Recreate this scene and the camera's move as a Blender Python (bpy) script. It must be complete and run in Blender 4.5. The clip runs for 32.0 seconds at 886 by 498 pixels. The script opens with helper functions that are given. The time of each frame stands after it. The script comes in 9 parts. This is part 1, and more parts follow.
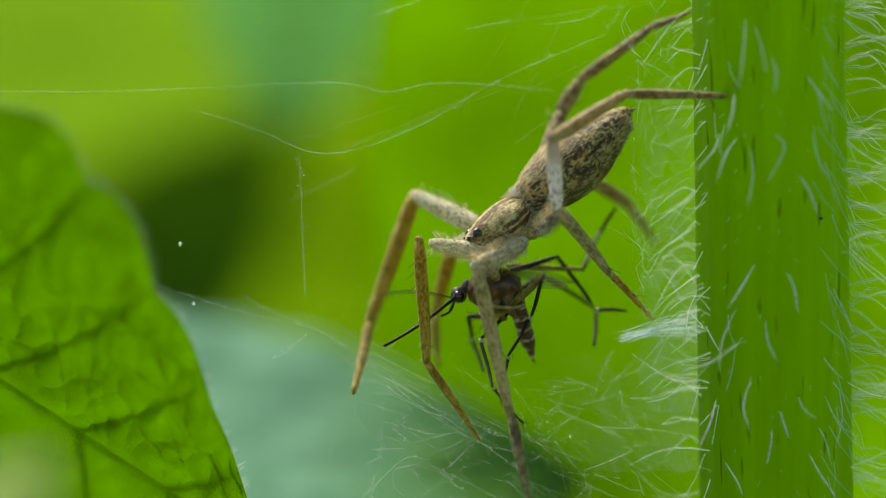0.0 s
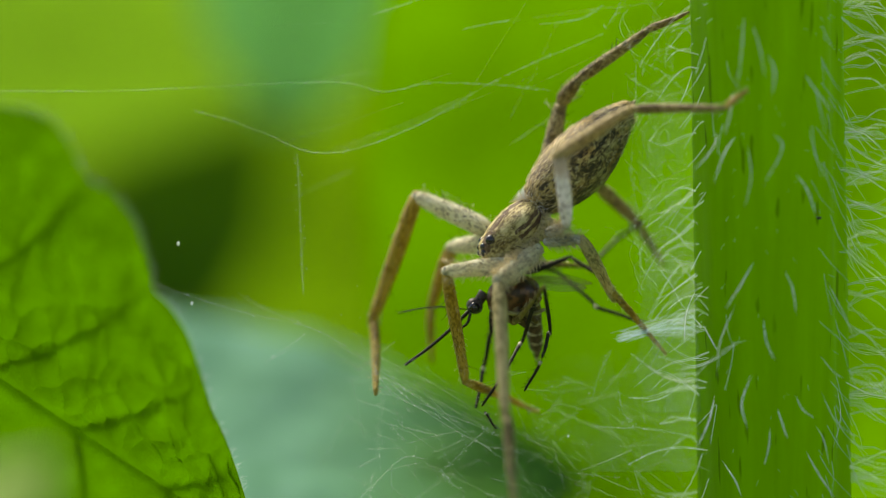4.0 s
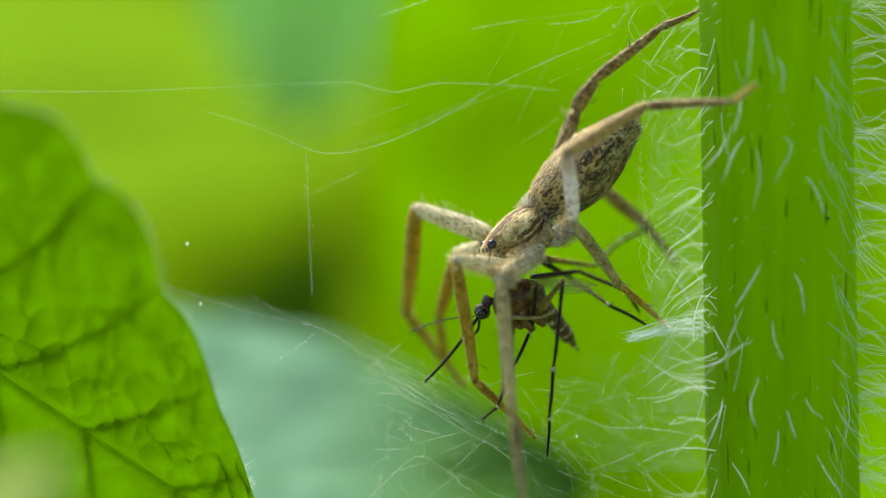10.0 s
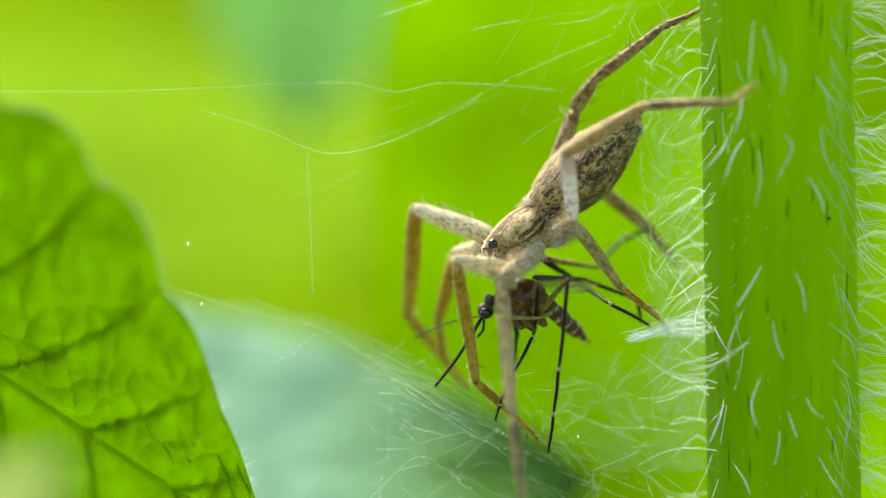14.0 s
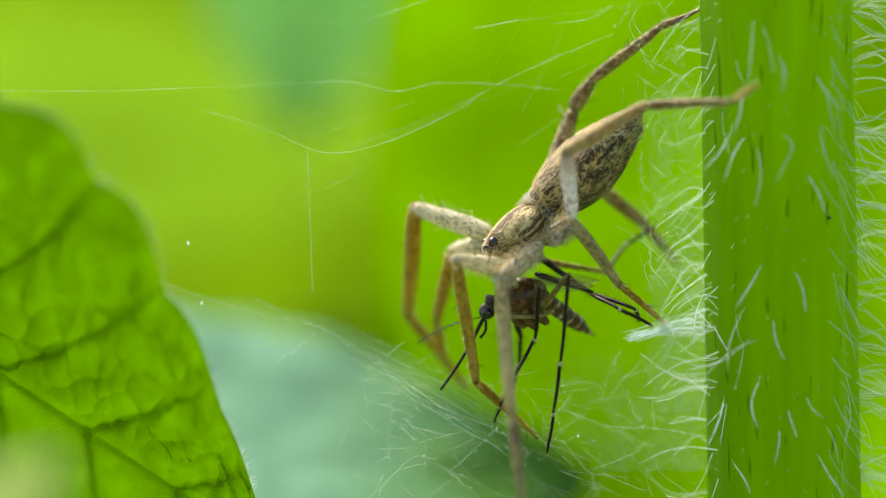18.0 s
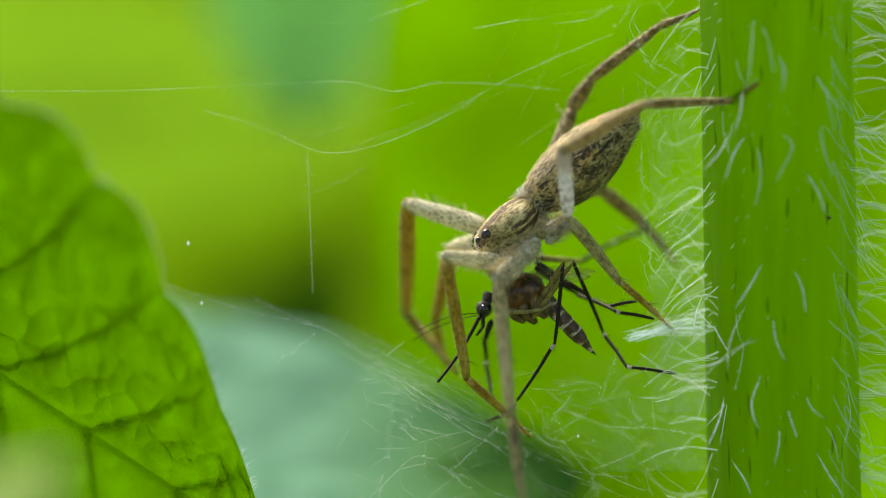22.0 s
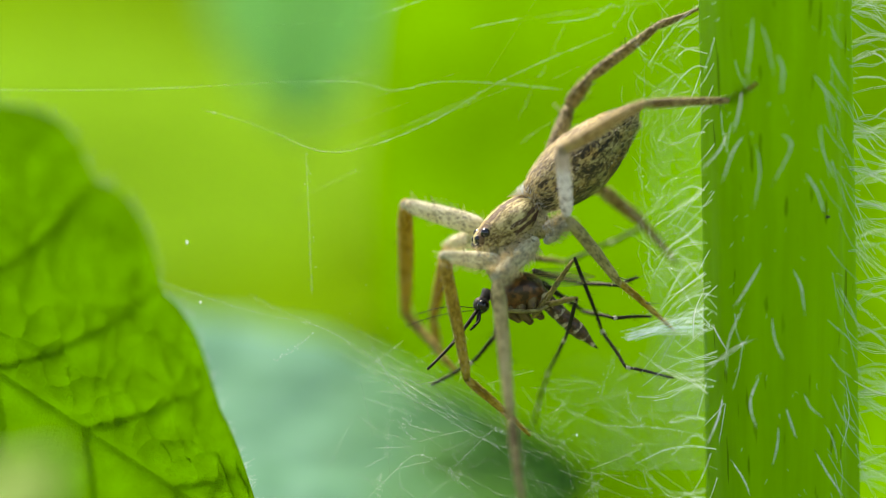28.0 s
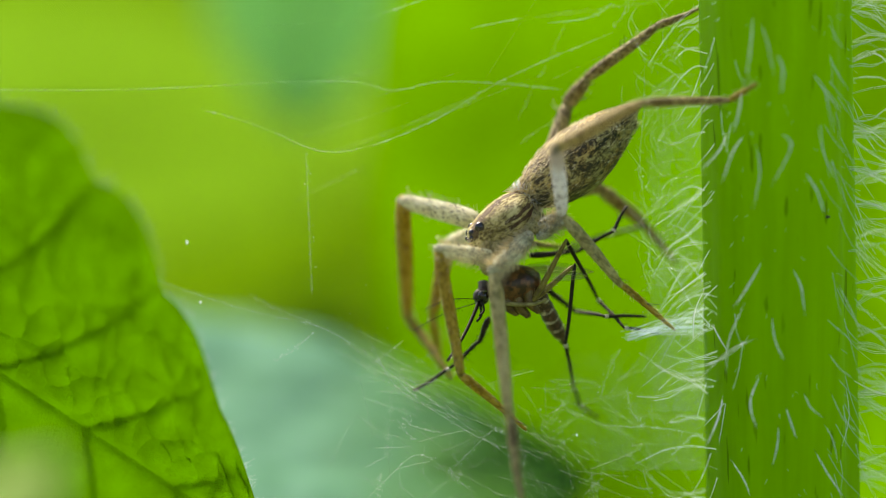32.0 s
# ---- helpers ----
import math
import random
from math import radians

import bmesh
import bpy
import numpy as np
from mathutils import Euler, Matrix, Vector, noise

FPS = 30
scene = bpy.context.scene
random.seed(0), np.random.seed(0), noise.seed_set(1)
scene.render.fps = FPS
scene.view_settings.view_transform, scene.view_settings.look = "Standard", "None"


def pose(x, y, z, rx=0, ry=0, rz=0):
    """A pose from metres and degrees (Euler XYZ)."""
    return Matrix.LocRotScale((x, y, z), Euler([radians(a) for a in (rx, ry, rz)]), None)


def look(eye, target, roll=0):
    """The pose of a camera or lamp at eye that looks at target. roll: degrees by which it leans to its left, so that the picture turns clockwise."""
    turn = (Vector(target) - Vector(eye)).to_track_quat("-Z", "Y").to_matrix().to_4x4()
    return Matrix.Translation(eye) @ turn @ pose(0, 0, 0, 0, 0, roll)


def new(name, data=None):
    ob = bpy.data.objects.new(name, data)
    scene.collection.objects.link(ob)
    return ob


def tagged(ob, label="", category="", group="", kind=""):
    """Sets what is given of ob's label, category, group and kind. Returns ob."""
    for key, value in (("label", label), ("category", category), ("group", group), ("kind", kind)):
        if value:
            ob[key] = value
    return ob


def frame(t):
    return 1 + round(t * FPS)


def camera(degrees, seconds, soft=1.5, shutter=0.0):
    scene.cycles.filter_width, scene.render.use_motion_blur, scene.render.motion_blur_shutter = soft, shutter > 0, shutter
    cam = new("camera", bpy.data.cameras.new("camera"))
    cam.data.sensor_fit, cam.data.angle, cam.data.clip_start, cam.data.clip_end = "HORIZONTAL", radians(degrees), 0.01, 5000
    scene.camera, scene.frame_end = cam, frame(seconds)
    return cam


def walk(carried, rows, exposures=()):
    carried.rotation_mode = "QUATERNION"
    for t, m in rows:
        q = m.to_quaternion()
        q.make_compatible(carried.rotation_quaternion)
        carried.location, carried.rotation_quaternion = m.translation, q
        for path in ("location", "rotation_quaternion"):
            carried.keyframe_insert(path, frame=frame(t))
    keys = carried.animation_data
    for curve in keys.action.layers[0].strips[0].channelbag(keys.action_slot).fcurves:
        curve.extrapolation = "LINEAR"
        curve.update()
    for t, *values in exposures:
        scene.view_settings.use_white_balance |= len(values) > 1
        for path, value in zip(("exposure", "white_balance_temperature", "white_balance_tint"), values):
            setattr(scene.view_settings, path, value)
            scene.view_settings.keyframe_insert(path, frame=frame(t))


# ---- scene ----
# Macro view of a plant: a spider hangs between a hairy stem and its web and eats a mosquito.
# Lengths in the plan below are millimetres: x to the side, y away from the lens, z up.
cam = camera(10.84, 32.0, soft=0.6)
cam.data.dof.use_dof = True
cam.data.dof.focus_distance = 0.1995
cam.data.dof.aperture_fstop = 13.0
walk(cam, [
    (0, pose(0, -0.2, 0, 90.0069, 0, -0.0971)),
    (0.5, pose(0, -0.2, 0, 90.0069, 0, -0.0971)),
    (1, pose(0, -0.2, 0, 90.0069, 0, -0.1179)),
    (1.5, pose(0, -0.2, 0, 90.0035, 0, -0.1248)),
    (3.5, pose(0, -0.2, 0, 90.0021, 0, -0.1248)),
    (5.5, pose(0, -0.2, 0, 90.0021, 0, -0.0763)),
    (6, pose(0, -0.2, 0, 90.0028, 0, -0.0659)),
    (7, pose(0, -0.2, 0, 90.0069, 0, -0.0451)),
    (8, pose(0, -0.2, 0, 90.0069, 0, -0.0347)),
    (9, pose(0, -0.2, 0, 90.0069, 0, -0.0208)),
    (10, pose(0, -0.2, 0, 90.0069, 0, -0.0125)),
    (11, pose(0, -0.2, 0, 90.0069, 0, -0.0069)),
    (12, pose(0, -0.2, 0, 90.0069, 0, -0.0021)),
    (13, pose(0, -0.2, 0, 90.0069, 0, 0.0000)),
    (17, pose(0, -0.2, 0, 90.0035, 0, 0.0000)),
    (18, pose(0, -0.2, 0, 90.0000, 0, 0.0000)),
    (25, pose(0, -0.2, 0, 90.0000, 0, 0.0000)),
    (26.5, pose(0, -0.2, 0, 89.9931, 0, -0.0069)),
    (28, pose(0, -0.2, 0, 89.9882, 0, -0.0139)),
    (32, pose(0, -0.2, 0, 89.9882, 0, -0.0139))],
    exposures=[(0, 0.17, 7750, 10), (3, 0.15, 7750, 10), (6, 0.18, 7750, 10), (9, 0.3, 7750, 10), (10, 0.52, 7750, 12), (11, 0.72, 7750, 16), (13, 0.9, 7750, 18), (15.5, 0.86, 7750, 18), (18, 0.66, 7750, 16), (19, 0.52, 7750, 13), (21, 0.43, 7750, 11), (23, 0.45, 7750, 12), (25, 0.57, 7750, 13), (26.5, 0.7, 7750, 14), (28, 0.7, 7750, 15), (29, 0.65, 7750, 15), (30, 0.6, 7750, 14), (32, 0.52, 7750, 13)])

# ---- light
world = bpy.data.worlds.new("sky")
scene.world = world
world.use_nodes = True
wn = world.node_tree
sky = wn.nodes.new("ShaderNodeTexSky")
sky.sky_type = "NISHITA"
sky.sun_disc = False
SUN_EL, SUN_ROT = radians(56), radians(-36)
sky.sun_elevation, sky.sun_rotation = SUN_EL, SUN_ROT
wn.links.new(sky.outputs[0], wn.nodes["Background"].inputs[0])
wn.nodes["Background"].inputs[1].default_value = 0.15
sun_way = Vector((math.sin(SUN_ROT) * math.cos(SUN_EL), math.cos(SUN_ROT) * math.cos(SUN_EL), math.sin(SUN_EL)))
sun_data = bpy.data.lights.new("sun", "SUN")
sun_data.energy, sun_data.angle, sun_data.color = 6.0, radians(25), (1.0, 0.95, 0.86)
sun = new("sun", sun_data)
sun.matrix_world = look(sun_way * 2, (0, 0, 0))


# ---- small builders
def mm(x, y, z, rx=0, ry=0, rz=0):
    return pose(x / 1000, y / 1000, z / 1000, rx, ry, rz)


def vec(p):
    return Vector(p) / 1000


def part(name, bm, material, parent=None, label="", smooth=True):
    mesh = bpy.data.meshes.new(name)
    if smooth:
        for f in bm.faces:
            f.smooth = True
    bm.to_mesh(mesh)
    bm.free()
    mesh.materials.append(material)
    ob = new(name, mesh)
    ob.parent = parent
    if label:
        tagged(ob, label)
    return ob


def empty(name):
    ob = new(name)
    ob.empty_display_size = 0.001
    return ob


def curve_points(pts, n):
    """n + 1 points on a smooth line through pts."""
    pts = [Vector(p) for p in pts]
    if len(pts) == 2:
        return [pts[0].lerp(pts[1], i / n) for i in range(n + 1)]
    ext = [pts[0] * 2 - pts[1]] + pts + [pts[-1] * 2 - pts[-2]]
    out = []
    for i in range(n + 1):
        s = i / n * (len(pts) - 1)
        k = min(int(s), len(pts) - 2)
        u = s - k
        a, b, c, d = ext[k:k + 4]
        out.append(0.5 * ((2 * b) + (c - a) * u + (2 * a - 5 * b + 4 * c - d) * u * u + (3 * b - a - 3 * c + d) * u ** 3))
    return out


def tube(bm, pts, radii, sides=6, ovals=None):
    """A closed tube along pts (metres); radii: one per point; ovals: factor on the second axis."""
    n = len(pts)
    up = None
    rings = []
    for i in range(n):
        d = (pts[min(i + 1, n - 1)] - pts[max(i - 1, 0)]).normalized()
        if up is None:
            up = Vector((0, -1, 0)) if abs(d.y) < 0.9 else Vector((0, 0, 1))
        up = (up - d * up.dot(d)).normalized()
        side = d.cross(up)
        o = ovals[i] if ovals else 1.0
        rings.append([bm.verts.new(pts[i] + radii[i] * (side * math.cos(a) * o + up * math.sin(a)))
                      for a in (2 * math.pi * k / sides for k in range(sides))])
    for a, b in zip(rings, rings[1:]):
        for k in range(sides):
            bm.faces.new((a[k], a[(k + 1) % sides], b[(k + 1) % sides], b[k]))
    bm.faces.new(rings[0][::-1])
    bm.faces.new(rings[-1])
    return rings


def strand(bm, pts, r0, r1, n=8, sides=4):
    """A thread or hair through pts (mm) that thins from r0 to r1 (mm)."""
    line = [p / 1000 for p in curve_points(pts, n)]
    tube(bm, line, [(r0 + (r1 - r0) * i / n) / 1000 for i in range(n + 1)], sides)


def loft(bm, stations, sides=28, bump=0.0, seed=0):
    """A body along x (mm): stations of x, z of the axis, half width, half height."""
    rings = []
    for x, zc, w, h in stations:
        ring = []
        for k in range(sides):
            a = 2 * math.pi * k / sides
            q = Vector((x, w * math.cos(a), zc + h * math.sin(a)))
            q *= 1 + bump * noise.noise(q * 2.5 + Vector((seed, 0, 0)))
            ring.append(bm.verts.new(q / 1000))
        rings.append(ring)
    for a, b in zip(rings, rings[1:]):
        for k in range(sides):
            bm.faces.new((a[k], a[(k + 1) % sides], b[(k + 1) % sides], b[k]))
    bm.faces.new(rings[0][::-1])
    bm.faces.new(rings[-1])


def dense(stations, n):
    """Stations on a smooth line through the given ones."""
    xs = np.linspace(0, len(stations) - 1, n)
    pts3 = curve_points([s[:3] for s in stations], n - 1)
    hs = curve_points([(s[3], 0, 0) for s in stations], n - 1)
    return [(p.x, p.y, max(p.z, 0.01), max(h.x, 0.01)) for p, h in zip(pts3, hs)]


def ball(bm, c, r, u=12, v=8, squash=(1, 1, 1)):
    m = Matrix.Translation(vec(c)) @ Matrix.Diagonal((squash[0], squash[1], squash[2], 1))
    bmesh.ops.create_uvsphere(bm, u_segments=u, v_segments=v, radius=r / 1000, matrix=m)


# ---- materials
def nodes_of(name):
    m = bpy.data.materials.new(name)
    m.use_nodes = True
    t = m.node_tree
    return m, t, t.nodes["Principled BSDF"], t.nodes["Material Output"]


def add(t, kind, **values):
    n = t.nodes.new(kind)
    for k, v in values.items():
        n.inputs[k.replace("_", " ")].default_value = v
    return n


def place(t, scale=(1, 1, 1)):
    """Object coordinates in millimetres, stretched by scale."""
    c = t.nodes.new("ShaderNodeTexCoord")
    m = t.nodes.new("ShaderNodeMapping")
    m.inputs["Scale"].default_value = [1000 * s for s in scale]
    t.links.new(c.outputs["Object"], m.inputs["Vector"])
    return m.outputs["Vector"]


def cloud(t, where, scale, detail=3, rough=0.55):
    n = add(t, "ShaderNodeTexNoise", Scale=scale, Detail=detail, Roughness=rough)
    t.links.new(where, n.inputs["Vector"])
    return n.outputs["Fac"]


def ramp(t, fac, stops):
    r = t.nodes.new("ShaderNodeValToRGB")
    e = r.color_ramp.elements
    while len(e) < len(stops):
        e.new(0.5)
    for el, (p, c) in zip(e, stops):
        el.position, el.color = p, (*c, 1)
    t.links.new(fac, r.inputs["Fac"])
    return r.outputs["Color"]


def mixed(t, fac, a, b, mode="MIX"):
    m = t.nodes.new("ShaderNodeMixRGB")
    m.blend_type = mode
    for i, v in enumerate((fac, a, b)):
        if isinstance(v, (int, float)):
            m.inputs[i].default_value = v
        elif isinstance(v, tuple):
            m.inputs[i].default_value = (*v, 1)
        else:
            t.links.new(v, m.inputs[i])
    return m.outputs[0]


def calc(t, op, a, b=0.0, clamp=False):
    m = t.nodes.new("ShaderNodeMath")
    m.operation, m.use_clamp = op, clamp
    for i, v in enumerate((a, b)):
        if isinstance(v, (int, float)):
            m.inputs[i].default_value = v
        else:
            t.links.new(v, m.inputs[i])
    return m.outputs[0]


def relief(t, height, strength, mm_deep, target):
    b = add(t, "ShaderNodeBump", Strength=strength, Distance=mm_deep / 1000)
    t.links.new(height, b.inputs["Height"])
    t.links.new(b.outputs["Normal"], target)
    return b.outputs["Normal"]


def green(name, dark, light, through_colour, share, scale=0.4, fine=6.0, rough=0.45, gloss=0.4, deep=0.1, stretch=(1, 1, 1), veil=0.72, patch=None, streak=0.0):
    """Living leaf tissue: a lit surface, and light that comes through it."""
    m, t, p, out = nodes_of(name)
    w = place(t, stretch)
    big, small = cloud(t, w, scale, 4), cloud(t, w, fine, 4)
    tone = calc(t, "ADD", calc(t, "MULTIPLY", big, 0.65), calc(t, "MULTIPLY", small, 0.35))
    col = ramp(t, tone, [(0.3, dark), (0.7, light)])
    dimmed = tuple(c * veil for c in through_colour)
    thru = ramp(t, tone, [(0.3, dimmed), (0.7, through_colour)])
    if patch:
        # shade put into the colour: it turns darker green from x0 to x1
        x0, x1, tail, tail_through = patch
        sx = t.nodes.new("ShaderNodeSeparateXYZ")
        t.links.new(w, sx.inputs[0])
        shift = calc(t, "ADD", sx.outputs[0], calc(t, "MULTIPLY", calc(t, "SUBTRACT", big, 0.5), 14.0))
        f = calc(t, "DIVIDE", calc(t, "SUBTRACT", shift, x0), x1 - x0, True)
        col, thru = mixed(t, f, col, tail), mixed(t, f, thru, tail_through)
    if streak:
        # short dark lines along the grain
        line = ramp(t, cloud(t, place(t, (1, 1, 0.11)), 3.0, 2, 0.35), [(0.67, (1, 1, 1)), (0.72, (1 - streak,) * 3)])
        col, thru = mixed(t, 1.0, col, line, "MULTIPLY"), mixed(t, 1.0, thru, line, "MULTIPLY")
    t.links.new(col, p.inputs["Base Color"])
    p.inputs["Roughness"].default_value = rough
    p.inputs["Specular IOR Level"].default_value = gloss
    nrm = relief(t, small, 0.6, deep, p.inputs["Normal"])
    tr = add(t, "ShaderNodeBsdfTranslucent")
    t.links.new(thru, tr.inputs["Color"])
    t.links.new(nrm, tr.inputs["Normal"])
    mx = t.nodes.new("ShaderNodeMixShader")
    mx.inputs[0].default_value = share
    t.links.new(p.outputs[0], mx.inputs[1])
    t.links.new(tr.outputs[0], mx.inputs[2])
    t.links.new(mx.outputs[0], out.inputs["Surface"])
    return m


def hairy(name, colour, share=0.4, rough=0.25, alpha=1.0):
    """A clear pale strand that also lets light through."""
    m, t, p, out = nodes_of(name)
    p.inputs["Base Color"].default_value = (*colour, 1)
    p.inputs["Roughness"].default_value = rough
    p.inputs["Specular IOR Level"].default_value = 0.8
    tr = add(t, "ShaderNodeBsdfTranslucent", Color=(*colour, 1))
    mx = t.nodes.new("ShaderNodeMixShader")
    mx.inputs[0].default_value = share
    t.links.new(p.outputs[0], mx.inputs[1])
    t.links.new(tr.outputs[0], mx.inputs[2])
    last = mx.outputs[0]
    if alpha < 1:
        clear = add(t, "ShaderNodeBsdfTransparent")
        m2 = t.nodes.new("ShaderNodeMixShader")
        m2.inputs[0].default_value = alpha
        t.links.new(clear.outputs[0], m2.inputs[1])
        t.links.new(last, m2.inputs[2])
        last = m2.outputs[0]
    t.links.new(last, out.inputs["Surface"])
    return m


LEAF_NEAR = green("quilted_leaf", (0.035, 0.10, 0.006), (0.07, 0.17, 0.012), (0.37, 0.66, 0.013), 0.72, 0.5, 9.0, 0.40, 0.4, 0.35)
LEAF_VEIN = green("leaf_vein", (0.06, 0.14, 0.01), (0.10, 0.20, 0.015), (0.40, 0.70, 0.01), 0.6, 0.6, 8.0, 0.5, 0.35, 0.05)
LEAF_SUN = green("sunlit_leaf", (0.05, 0.13, 0.005), (0.08, 0.18, 0.01), (0.37, 0.62, 0.022), 0.75, 0.06, 0.6, 0.7, 0.08, 0.1)
LEAF_LIME = green("lime_leaf", (0.08, 0.15, 0.03), (0.13, 0.22, 0.05), (0.45, 0.67, 0.15), 0.75, 0.05, 0.5, 0.7, 0.08, 0.1, veil=0.85)
LEAF_TIP = green("pale_leaf_tip", (0.20, 0.32, 0.12), (0.28, 0.42, 0.18), (0.78, 0.92, 0.52), 0.75, 0.1, 0.8, 0.6, 0.2, 0.1, veil=0.9)
LEAF_OLIVE = green("olive_leaf", (0.05, 0.10, 0.01), (0.09, 0.15, 0.015), (0.42, 0.62, 0.09), 0.68, 0.05, 0.5, 0.6, 0.1, 0.1)
LEAF_TEAL = green("bluish_leaf", (0.15, 0.34, 0.20), (0.24, 0.44, 0.30), (0.46, 0.84, 0.38), 0.62, 0.1, 0.8, 0.6, 0.2, 0.1)
LEAF_DEEP = green("deep_green_leaf", (0.05, 0.14, 0.012), (0.09, 0.20, 0.018), (0.50, 0.86, 0.07), 0.65, 0.1, 0.8, 0.7, 0.1, 0.1)
SHADE_DARK = green("shade_dark_green", (0.04, 0.10, 0.014), (0.06, 0.14, 0.02), (0.27, 0.47, 0.07), 0.55, 0.1, 0.8, 0.7, 0.1, 0.1)
# bluish sky sheen painted as base colour, with a shaded green right end
LEAF_PALE = green("pale_sky_sheen_leaf", (0.05, 0.21, 0.10), (0.23, 0.51, 0.38), (0.15, 0.48, 0.19), 0.32, 0.35, 1.1, 0.75, 0.08, 0.1, patch=(-5.5, 2.0, (0.06, 0.20, 0.03), (0.22, 0.50, 0.05)))
STEM = green("stem", (0.065, 0.15, 0.004), (0.125, 0.24, 0.008), (0.40, 0.71, 0.02), 0.7, 0.75, 1.6, 0.5, 0.25, 0.015, stretch=(1, 1, 0.035), veil=0.72, streak=0.42)
HAIR = hairy("plant_hair", (0.85, 1.0, 0.92), 0.5, 0.06, 0.20)
HAIR_WHITE_GLINT = hairy("white_hair_glint", (1.0, 1.0, 1.0), 0.2, 0.05, 1.0)
HAIR_FINE = hairy("fine_plant_hair", (0.86, 0.98, 0.97), 0.45, 0.08, 0.58)
HAIR_SOFT = hairy("soft_plant_hair", (0.84, 0.98, 0.94), 0.45, 0.08, 0.34)
SILK = hairy("silk", (0.80, 0.90, 0.88), 0.4, 0.2, 0.42)
BEAD = hairy("silk_bead", (0.86, 0.95, 0.9), 0.5, 0.1, 0.8)
SILK_BUNDLE = hairy("bundled_silk", (0.76, 0.93, 1.0), 0.5, 0.1, 0.7)
SILK_FINE = hairy("fine_silk", (0.82, 0.95, 0.90), 0.45, 0.15, 0.28)

soil_m, t_, p_, o_ = nodes_of("soil")
w_ = place(t_, (0.001, 0.001, 0.001))
t_.links.new(ramp(t_, cloud(t_, w_, 8, 8), [(0.35, (0.03, 0.05, 0.012)), (0.6, (0.06, 0.10, 0.02)), (0.75, (0.09, 0.07, 0.04))]), p_.inputs["Base Color"])
p_.inputs["Roughness"].default_value = 0.95
SOIL = soil_m


def spider_skin(name, pale, mid, dark, scale, level=0.5, stretch=(1, 1, 1), grain=7.0, wide=1.0):
    """Skin under short flat hairs: large mottling, and a grain of fine pale and dark strokes."""
    m, t, p, out = nodes_of(name)
    w = place(t, stretch)
    a, b = cloud(t, w, scale, 4, 0.6), cloud(t, w, scale * grain, 4, 0.7)
    strokes = calc(t, "ADD", calc(t, "MULTIPLY", b, 1.3), -0.65)
    tone = calc(t, "ADD", calc(t, "ADD", calc(t, "MULTIPLY", a, 0.8), 0.1), calc(t, "MULTIPLY", strokes, 0.75))
    col = ramp(t, tone, [(level - 0.10 * wide, dark), (level - 0.01, mid), (level + 0.09 * wide, pale)])
    t.links.new(col, p.inputs["Base Color"])
    p.inputs["Roughness"].default_value = 0.45
    p.inputs["Specular IOR Level"].default_value = 0.32
    relief(t, b, 1.0, 0.13, p.inputs["Normal"])
    return m, t, p, w, col


ABDOMEN, t_, p_, w_, col_ = spider_skin("abdomen_skin", (0.53, 0.465, 0.19), (0.20, 0.152, 0.050), (0.024, 0.018, 0.008), 2.1, 0.50, (0.7, 1, 1), 3.4, 1.2)
sep = t_.nodes.new("ShaderNodeSeparateXYZ")
t_.links.new(w_, sep.inputs[0])
# rows of dark spots on the flanks, and a pale brown back
spots = add(t_, "ShaderNodeTexVoronoi", Scale=2.3)
t_.links.new(w_, spots.inputs["Vector"])
lowside = calc(t_, "ADD", calc(t_, "MULTIPLY", sep.outputs["Z"], -0.9), 0.35, True)
blot = calc(t_, "MULTIPLY", calc(t_, "LESS_THAN", spots.outputs["Distance"], 0.36), lowside)
col_ = mixed(t_, calc(t_, "MULTIPLY", lowside, 0.4), col_, (0.135, 0.115, 0.05))
rust = ramp(t_, cloud(t_, w_, 0.9, 3, 0.6), [(0.46, (0.0, 0.0, 0.0)), (0.66, (0.75, 0.75, 0.75))])
col_ = mixed(t_, rust, col_, mixed(t_, 1.0, col_, (1.35, 0.92, 0.55), "MULTIPLY"))
flecks = ramp(t_, cloud(t_, place(t_, (0.45, 1, 1)), 9.0, 2, 0.5), [(0.66, (0.0, 0.0, 0.0)), (0.72, (0.85, 0.85, 0.85))])
col_ = mixed(t_, flecks, col_, (0.72, 0.68, 0.52))
dotted = mixed(t_, calc(t_, "MULTIPLY", blot, 0.6), col_, (0.022, 0.016, 0.011))
back_ = calc(t_, "ADD", calc(t_, "MULTIPLY", sep.outputs["Z"], 0.8), -0.2, True)
t_.links.new(mixed(t_, calc(t_, "MULTIPLY", back_, 0.5), dotted, (0.34, 0.245, 0.10)), p_.inputs["Base Color"])
CARAPACE, t_, p_, w_, col_ = spider_skin("carapace_skin", (0.70, 0.62, 0.29), (0.40, 0.325, 0.11), (0.14, 0.10, 0.032), 2.6, 0.49, (0.45, 1, 1), 4.2, 1.2)
sep = t_.nodes.new("ShaderNodeSeparateXYZ")
t_.links.new(place(t_), sep.inputs[0])
wob = calc(t_, "MULTIPLY", calc(t_, "SUBTRACT", cloud(t_, w_, 3.5, 3), 0.5), 0.3)
height = calc(t_, "ADD", sep.outputs["Z"], wob)
across = calc(t_, "ADD", calc(t_, "ABSOLUTE", sep.outputs["Y"]), wob)
